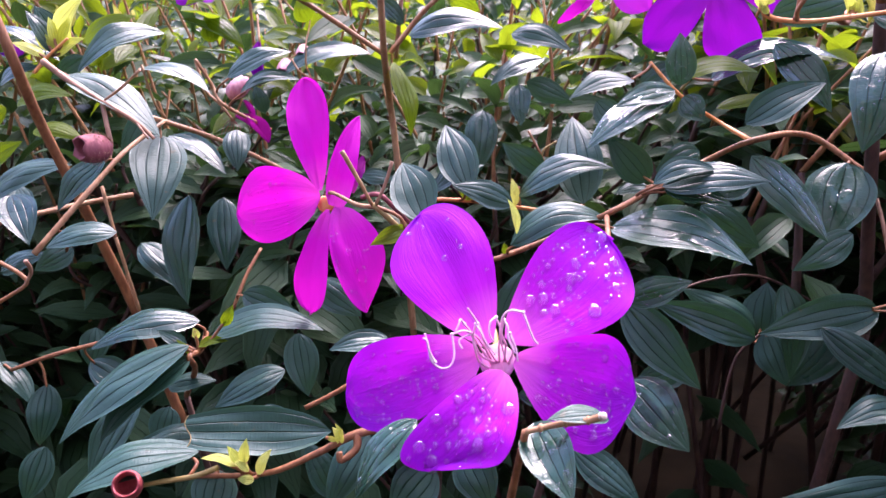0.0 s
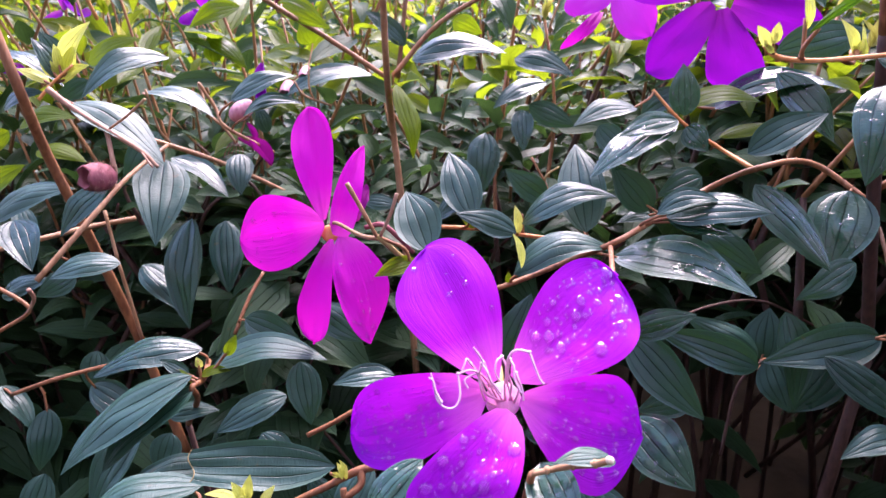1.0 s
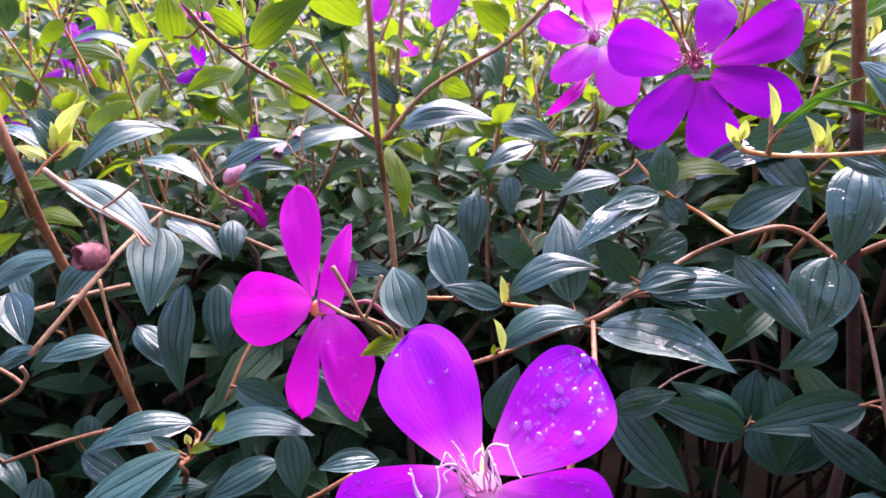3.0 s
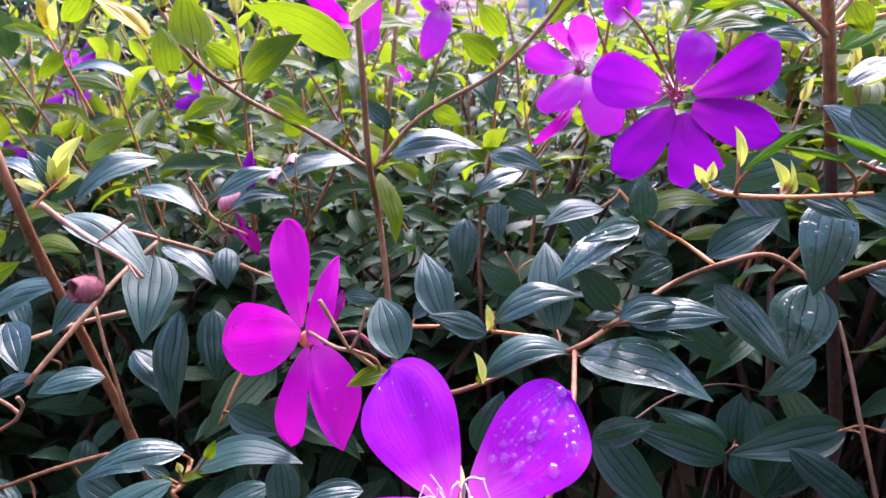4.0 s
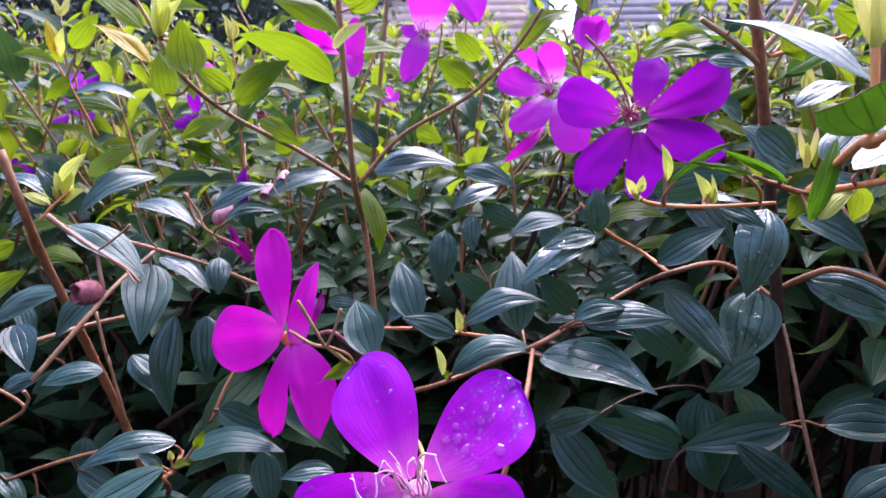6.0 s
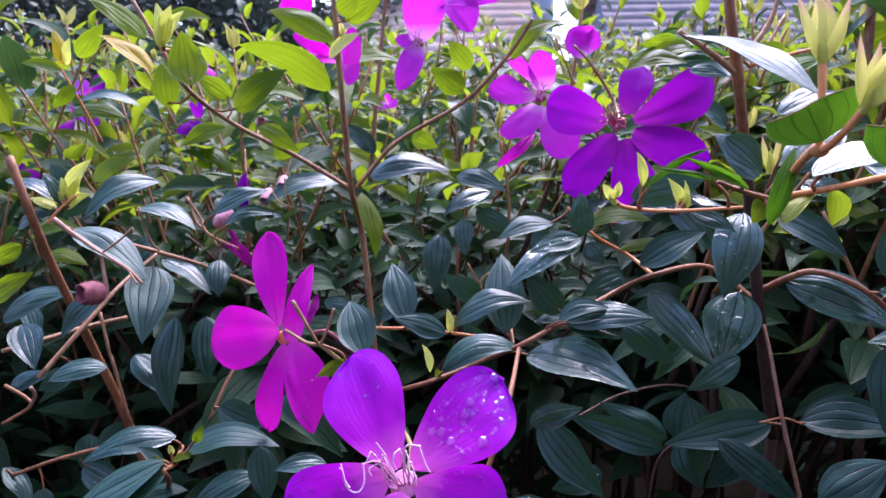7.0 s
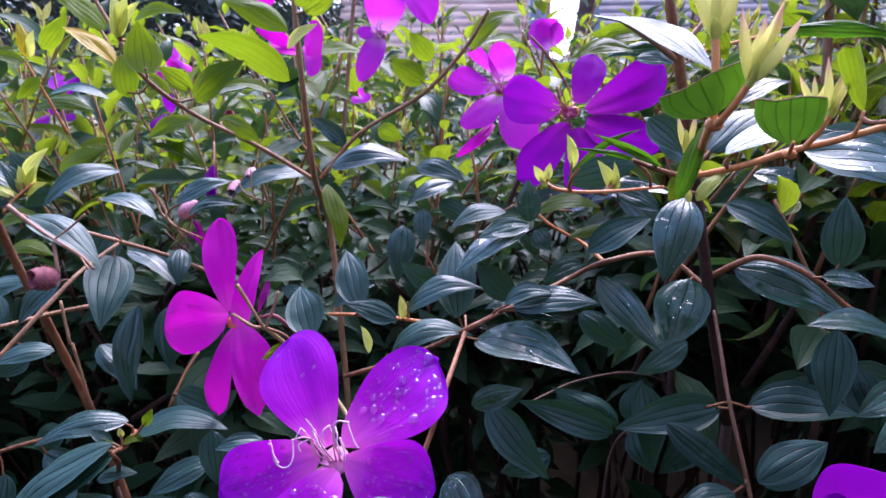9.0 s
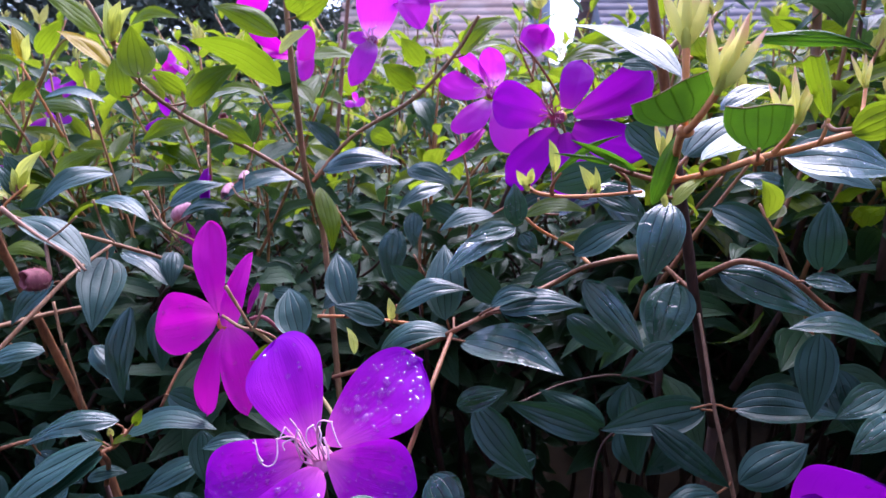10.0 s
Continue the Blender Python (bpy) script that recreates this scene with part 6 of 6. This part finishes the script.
# ---- the mass of shrubs behind ----
def foliage(name, label, shoots, seed, wood, fine=5, across=4):
    """Many leafy shoots: (foot, top, leaf length, young share) each with opposite pairs of leaves."""
    rng = random.Random(seed)
    plans = [blade(leaf_shape, fine, across, a, 0.15, 1.0, k) for k, a in enumerate((0.04, 0.10, 0.16, 0.22))]
    broad = [blade(leaf_shape, 5, 4, a, 0.15, 1.0, k) for k, a in enumerate((0.04, 0.10, 0.16, 0.22))]
    V, Q, U, M = [], [], [], []
    sb, lower = bmesh.new(), bmesh.new()
    for foot, top, size, young, bare in shoots:
        foot, top = Vector(foot), Vector(top)
        mid = (foot + top) / 2 + Vector((rng.uniform(-0.03, 0.03), rng.uniform(-0.03, 0.03), 0))
        add_tube(lower, [foot, foot.lerp(mid, 0.5), mid], 0.0035, 0.0025, 5, 2)
        add_tube(sb, [mid, mid.lerp(top, 0.5) + Vector((rng.uniform(-0.012, 0.012), rng.uniform(-0.012, 0.012), 0)), top], 0.0021, 0.0011, 5, 3)
        if rng.random() < 0.05:
            root = Vector((foot.x + rng.uniform(-0.15, 0.15), foot.y + rng.uniform(-0.05, 0.2), -0.03))
            add_tube(lower, [root, root.lerp(foot, 0.5) + Vector((0.03, 0.02, 0)), foot], 0.007, 0.0035, 6, 3)
        long = (top - foot).length
        count = max(2, int(long * (1 - max(bare, 0)) / 0.036))
        turn = rng.uniform(0, 6.28)
        for i in range(count):
            f = max(bare, 0) + (1 - max(bare, 0)) * (i + 0.6) / count
            p = foot.lerp(mid, f * 2) if f < 0.5 else mid.lerp(top, f * 2 - 1)
            turn += math.pi / 2 + rng.uniform(-0.3, 0.3)
            tipness = (i + 1) / count
            for half in (0, math.pi):
                if rng.random() < 0.08:
                    continue
                a = turn + half
                droop = rng.uniform(*((-0.4, 0.25) if bare < 0 else (-1.2, 0.1))) + 0.75 * tipness * (young > 0) + 0.5 * (tipness > 0.88)
                way = Vector((math.cos(a), math.sin(a), droop)).normalized()
                ln = size * rng.uniform(0.65, 1.15) * (0.6 if tipness > 0.93 else 1)
                b = p + way * 0.008
                m = blade_pose(b, b + way * ln, ln * rng.uniform(0.36, 0.48), rng.uniform(-25, 25))
                vs, qs, uv = (broad if bare < 0 else plans)[rng.randrange(4)]
                k = len(V)
                V.extend(tuple(m @ Vector(v)) for v in vs)
                Q.extend(tuple(k + n for n in q) for q in qs)
                U.extend(uv)
                # High leaves near the tips get MASS_TOP, whose colour holds painted sunlight.
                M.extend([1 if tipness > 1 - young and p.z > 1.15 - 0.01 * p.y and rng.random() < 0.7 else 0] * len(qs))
        if young and top.z > 1.2 and rng.random() < 0.5:
            for _ in range(rng.randrange(3, 6)):
                way = Vector((rng.uniform(-0.5, 0.5), rng.uniform(-0.5, 0.5), 1)).normalized()
                ln = rng.uniform(0.012, 0.027)
                m = blade_pose(top, top + way * ln, ln * 0.32, rng.uniform(-180, 180))
                vs, qs, uv = plans[rng.randrange(4)]
                k = len(V)
                V.extend(tuple(m @ Vector(v)) for v in vs)
                Q.extend(tuple(k + n for n in q) for q in qs)
                U.extend(uv)
                M.extend([2] * len(qs))
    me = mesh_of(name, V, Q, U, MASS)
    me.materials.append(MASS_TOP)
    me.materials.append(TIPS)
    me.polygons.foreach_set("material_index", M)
    ob = tagged(new(name, me), label, "shrub", kind="stuff")
    part("young_stems", sb, wood, ob)
    # Lower stem halves are coloured dark to paint in the shade inside the shrub.
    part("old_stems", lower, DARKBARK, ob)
    return ob


rng = random.Random(5)
inner, upper, far = [], [], []
for _ in range(260):
    x, y = rng.uniform(-1.1, 1.3), rng.uniform(0.52, 0.85)
    z = rng.uniform(0.70, 1.13)
    if 0.0 < x < 0.8 and z < 1.09:
        continue
    inner.append(((x + rng.uniform(-0.2, 0.2), y + rng.uniform(0.0, 0.2), z - 0.45), (x, y, z), 0.078, 0.0, 0.1))
for _ in range(620):
    y = 0.64 + 0.96 * rng.random() ** 1.3
    x = rng.uniform(-1.0, 1.1) * (0.45 + y)
    z = 1.20 + 0.145 * y + rng.uniform(-0.16, 0.06)
    bare = 0.72 if 0 < x < 0.8 * y else 0.4
    deep = 0.3 if bare > 0.5 else 0.55
    upper.append(((x + rng.uniform(-0.3, 0.3) * deep / 0.55, y + rng.uniform(0.0, 0.25), z - deep), (x, y, z), 0.060, 0.45, 1 - (1 - bare) * 0.55 / deep))
for _ in range(420):
    y = rng.uniform(1.5, 3.4)
    x = rng.uniform(-1.0, 1.0) * (0.5 + y)
    z = 1.22 + 0.125 * y + rng.uniform(-0.2, 0.07)
    far.append(((x + rng.uniform(-0.3, 0.3), y + rng.uniform(0.0, 0.2), z - 0.5), (x, y, z), 0.075, 0.5, 0.15))
for _ in range(190):
    x, y = rng.uniform(-1.0, 1.1), rng.uniform(0.78, 1.15)
    z = rng.uniform(0.45, 0.75 if 0.0 < x < 0.9 else 1.05)
    if 0.05 < x < 0.75:
        continue
    inner.append(((x + rng.uniform(-0.2, 0.2), y + rng.uniform(0.0, 0.2), z - 0.4), (x, y, z), 0.078, 0.0, 0.0))
# Unseen shoots past both edges of the view, added to shade the low leaves.
for _ in range(150):
    y = rng.uniform(0.05, 0.75)
    x = 0.30 + 0.70 * y + rng.uniform(0, 0.5)
    x = x if rng.random() < 0.55 else -0.12 - x
    z = rng.uniform(0.8, 1.38)
    inner.append(((x + rng.uniform(-0.05, 0.2) * (1 if x > 0 else -1), y + rng.uniform(0.0, 0.2), z - 0.5), (x, y, z), 0.078, 0.15, 0.1))
for _ in range(130):
    x, y = rng.uniform(-1.7, 1.8), rng.uniform(1.15, 1.5)
    z = rng.uniform(0.3, 0.95)
    if 0.16 < x / y < 0.62 and z < 1.0:
        continue
    inner.append(((x + rng.uniform(-0.2, 0.2), y + rng.uniform(0.0, 0.2), z - 0.3), (x, y, z), 0.08, 0.0, 0.0))
# High shoots right of the view, added to shade what hangs below them.
for _ in range(30):
    x, y = rng.uniform(0.48, 0.95), rng.uniform(0.42, 0.75)
    z = rng.uniform(1.34, 1.48)
    upper.append(((x + rng.uniform(-0.06, 0.06), y + rng.uniform(0.0, 0.1), z - 0.22), (x, y, z), 0.07, 0.6, 0.1))
# Dense leaf layer added as a roof that keeps light out of the hollow.
for _ in range(1500):
    y = 0.62 + 2.98 * rng.random() ** 1.5
    x = rng.uniform(-0.3, 0.75) * (0.6 + y)
    z = 0.98 + 0.14 * y + rng.uniform(-0.06, 0.05)
    inner.append(((x + rng.uniform(-0.1, 0.1), y + rng.uniform(0.0, 0.1), z - 0.10), (x, y, z), 0.072 if y < 1.5 else 0.10, 0.0, -1))
for _ in range(160):
    x, y = rng.uniform(-0.9, 1.9), rng.uniform(1.9, 2.4)
    z = rng.uniform(0.5, 1.15)
    if 0.16 < x / y < 0.62 and z < 1.0:
        continue
    inner.append(((x + rng.uniform(-0.2, 0.2), y + rng.uniform(0.0, 0.2), z - 0.3), (x, y, z), 0.1, 0.0, 0.0))
for _ in range(170):
    y = rng.uniform(2.9, 3.4)
    x, z = y * rng.uniform(0.1, 0.7), rng.uniform(0.15, 1.2)
    inner.append(((x + rng.uniform(-0.2, 0.2), y + rng.uniform(0.0, 0.2), z - 0.3), (x, y, z), 0.12, 0.0, 0.0))
# Unseen skirt below the view, added to stop light entering from the front.
for _ in range(240):
    x, y = rng.uniform(-0.9, 1.1), rng.uniform(0.22, 0.7)
    z = 1.04 - 0.78 * y - 0.35 * rng.random() ** 1.5
    inner.append(((x + rng.uniform(-0.1, 0.1), y + rng.uniform(0.05, 0.2), z - 0.4), (x, y, z), 0.085, 0.0, 0.0))
# Back hedge added to block light coming in under the leaves from behind.
for _ in range(300):
    y = rng.uniform(3.3, 3.8)
    x, z = rng.uniform(-2.6, 2.9), rng.uniform(0.2, 1.45)
    inner.append(((x + rng.uniform(-0.1, 0.1), y + rng.uniform(0.0, 0.1), z - 0.35), (x, y, z), 0.13, 0.0, 0.0))
# Second leaf roof, added to darken the hollow further.
for _ in range(330):
    y = rng.uniform(0.75, 2.8)
    x = y * rng.uniform(-0.05, 0.85)
    z = 0.90 + 0.13 * y + rng.uniform(-0.05, 0.04)
    inner.append(((x + rng.uniform(-0.1, 0.1), y + rng.uniform(0.0, 0.1), z - 0.12), (x, y, z), 0.115, 0.0, -1))
# Unseen bush close on the right, added to block light from that side.
for _ in range(110):
    y = rng.uniform(-0.45, 0.5)
    x = max(0.34, 0.30 + 0.72 * y) + rng.uniform(0.0, 0.55)
    z = rng.uniform(0.85, 1.22)
    inner.append(((x + rng.uniform(0.0, 0.2), y + rng.uniform(-0.1, 0.1), z - 0.4), (x, y, z), 0.08, 0.15, 0.1))
# Unseen shoots far out on both sides, added to close off side light.
for _ in range(330):
    y = rng.uniform(0.25, 3.5)
    x = (0.85 * (0.45 + y) + rng.uniform(0, 1) * max(0.3, 2.6 - 0.85 * (0.45 + y))) * rng.choice((-1, 1))
    z = 1.05 + 0.1 * y + rng.uniform(-0.5, 0.1)
    inner.append(((x + rng.uniform(-0.1, 0.1), y + rng.uniform(-0.1, 0.1), z - 0.5), (x, y, z), 0.115, 0.2, 0.05))
for _ in range(40):
    y = rng.uniform(0.6, 1.1)
    x = y * rng.uniform(0.38, 0.8)
    z = 1.24 + 0.165 * y + rng.uniform(-0.12, 0.0)
    upper.append(((x + rng.uniform(-0.06, 0.06), y + rng.uniform(0.0, 0.1), z - 0.25), (x, y, z), 0.07, 0.6, 0.2))
# Tall shoots reaching above the view, added to shade the lower right.
for _ in range(6):
    y = rng.uniform(0.5, 0.85)
    x = 0.02 + y * rng.uniform(0.36, 0.95)
    z = rng.uniform(1.5, 1.72)
    upper.append(((x + rng.uniform(-0.05, 0.05), y + rng.uniform(0.0, 0.1), z - 0.55), (x, y, z), 0.068, 0.5, 0.45))
for _ in range(34):
    y = rng.uniform(0.52, 0.8)
    x = 0.02 + y * rng.uniform(0.34, 0.58)
    z = 1.15 + 0.16 * y + rng.uniform(-0.08, 0.05)
    upper.append(((x + rng.uniform(-0.06, 0.06), y + rng.uniform(0.0, 0.1), z - 0.20), (x, y, z), 0.066, 0.4, 0.1))
for _ in range(55):
    y = rng.uniform(0.42, 0.8)
    x = 0.02 + y * rng.uniform(0.56, 1.05)
    z = 1.20 + 0.16 * y + rng.uniform(-0.10, 0.06)
    upper.append(((x + rng.uniform(-0.06, 0.06), y + rng.uniform(0.0, 0.1), z - 0.20), (x, y, z), 0.062, 0.5, 0.1))
for _ in range(270):
    x, y = rng.uniform(-2.0, 2.1), rng.uniform(1.5, 1.9)
    z = rng.uniform(0.2, 1.0)
    if 0.16 < x / y < 0.62 and z < 1.0:
        continue
    inner.append(((x + rng.uniform(-0.2, 0.2), y + rng.uniform(0.0, 0.2), z - 0.25), (x, y, z), 0.1, 0.0, 0.0))
# DARKBARK on the inner stems puts the hollow's shade into their colour.
foliage("inner_foliage", "shaded dark green leaves deep inside the shrub, with unseen light-blocking shoots added", inner, 11, DARKBARK, 4, 2)
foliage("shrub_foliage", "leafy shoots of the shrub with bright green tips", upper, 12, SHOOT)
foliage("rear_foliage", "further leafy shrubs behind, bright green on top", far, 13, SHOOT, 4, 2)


# ---- behind: trees, houses, and an unseen wall added behind the walker to block light ----
def tree(place, height, spread, seed, label):
    rng = random.Random(seed)
    foot = Vector(place)
    ob = thing("tree", foot, label, "tree", "trees behind the shrubs")
    bm = bmesh.new()
    add_tube(bm, [foot - Vector((0, 0, 0.05)), foot + Vector((0.1, 0, height * 0.35)), foot + Vector((0, 0.1, height * 0.8))], 0.16, 0.05, 9, 6)
    clumps = []
    for k in range(16):
        a, f = rng.uniform(0, 6.28), rng.uniform(0.22, 0.8)
        s = foot + Vector((0.05, 0.05, height * f))
        e = s + Vector((math.cos(a), math.sin(a), rng.uniform(0.1, 0.6))) * spread * rng.uniform(0.5, 1.0) * (1.15 - f * 0.6)
        add_tube(bm, [s, (s + e) / 2 + Vector((0, 0, 0.08)), e], 0.05, 0.012, 6, 4)
        clumps += [(s.lerp(e, g), 0.28 * spread * rng.uniform(0.5, 1.1)) for g in (0.45, 0.7, 0.9, 1.05)]
    part("trunk", bm, DARKBARK, ob)
    vs, fs = [], []
    for c, r in clumps:
        for _ in range(420):
            p = c + Vector((rng.gauss(0, 1), rng.gauss(0, 1), rng.gauss(0, 0.8))) * r * 0.6
            d = Vector((rng.uniform(-1, 1), rng.uniform(-1, 1), rng.uniform(-1, 0.4))).normalized()
            w = d.orthogonal().normalized().cross(d) * 0.045
            ln = rng.uniform(0.10, 0.20)
            k = len(vs)
            vs += [p, p + d * ln * 0.5 + w, p + d * ln, p + d * ln * 0.5 - w]
            fs.append((k, k + 1, k + 2, k + 3))
    me = bpy.data.meshes.new("crown")
    me.from_pydata(vs, [], fs)
    me.materials.append(TREELEAF)
    crown = new("crown", me)
    crown.parent = ob
    crown.matrix_parent_inverse = ob.matrix_basis.inverted()
    return ob


tree((-7.4, 11.5, 0), 5.5, 2.6, 21, "dark leafy garden tree standing behind the shrubs")
tree((-4.4, 12.5, 0), 5.0, 2.4, 22, "dark leafy garden tree standing behind the shrubs")
tree((-1.6, 14.5, 0), 3.6, 2.0, 23, "dark leafy garden tree standing behind the shrubs")


def add_box(bm, x0, x1, y0, y1, z0, z1):
    bmesh.ops.create_cube(bm, size=1, matrix=Matrix.Translation(((x0 + x1) / 2, (y0 + y1) / 2, (z0 + z1) / 2)) @ Matrix.Diagonal((x1 - x0, y1 - y0, z1 - z0, 1)))


def house(x0, x1, y0, y1, eaves, ridge, tile, label):
    """A plain house whose ridge runs from left to right; the roof is laid in overlapping courses."""
    ob = thing("house", ((x0 + x1) / 2, (y0 + y1) / 2, 0), label, "house", "houses behind the garden")
    bm = bmesh.new()
    add_box(bm, x0, x1, y0, y1, -0.1, eaves)
    part("wall", bm, PLASTER_WALL, ob)
    mid = (y0 + y1) / 2
    n = 16
    for side in (-1, 1):
        for k in range(n):
            bm = bmesh.new()
            a, b = k / n, (k + 1) / n
            def at(f, lift):
                return (mid + side * ((y1 - y0) / 2 + 0.35) * (1 - f), eaves - 0.15 + (ridge - eaves + 0.15) * f + lift)
            (ya, za), (yb, zb) = at(a, 0.05), at(b, 0.0)
            q = [(x0 - 0.3, ya, za - 0.05), (x1 + 0.3, ya, za - 0.05), (x1 + 0.3, ya, za), (x0 - 0.3, ya, za), (x1 + 0.3, yb, zb), (x0 - 0.3, yb, zb)]
            v = [bm.verts.new(p) for p in q]
            bm.faces.new((v[0], v[1], v[2], v[3]))
            bm.faces.new((v[3], v[2], v[4], v[5]))
            part("roof_course", bm, tile, ob)
    for x in (x0, x1):
        bm = bmesh.new()
        bm.faces.new([bm.verts.new(p) for p in ((x, y0, eaves), (x, y1, eaves), (x, mid, ridge - 0.1))])
        part("gable", bm, PLASTER_WALL, ob)
    for k in range(3):
        x = x0 + (x1 - x0) * (k + 0.5) / 3
        bm = bmesh.new()
        add_box(bm, x - 0.5, x + 0.5, y0 - 0.04, y0 + 0.05, 1.0, 2.1)
        part("window", bm, SLATE, ob)
    return ob


home = house(-1.6, 1.25, 12.0, 16.0, 2.1, 4.3, TILE, "low house with a brown clay tile roof")
bm = bmesh.new()
add_box(bm, 1.34, 1.66, 12.1, 12.6, -0.05, 3.9)
add_box(bm, 1.30, 1.70, 12.05, 12.65, 3.9, 4.0)
part("chimney", bm, PLASTER_WALL, home, "blue-grey rendered chimney")
house(3.05, 13.0, 12.5, 17.5, 2.1, 4.4, SLATE, "low house with a dark slate roof")

# Unseen wall, added to hold back front sky light and bounce soft fill.
bm = bmesh.new()
add_box(bm, -7, 7, -1.75, -1.5, 0, 5.4)
tagged(part("wall_rear", bm, PLASTER_WALL, None), "plain unseen wall added behind the walker to block sky light", "wall", kind="structure")
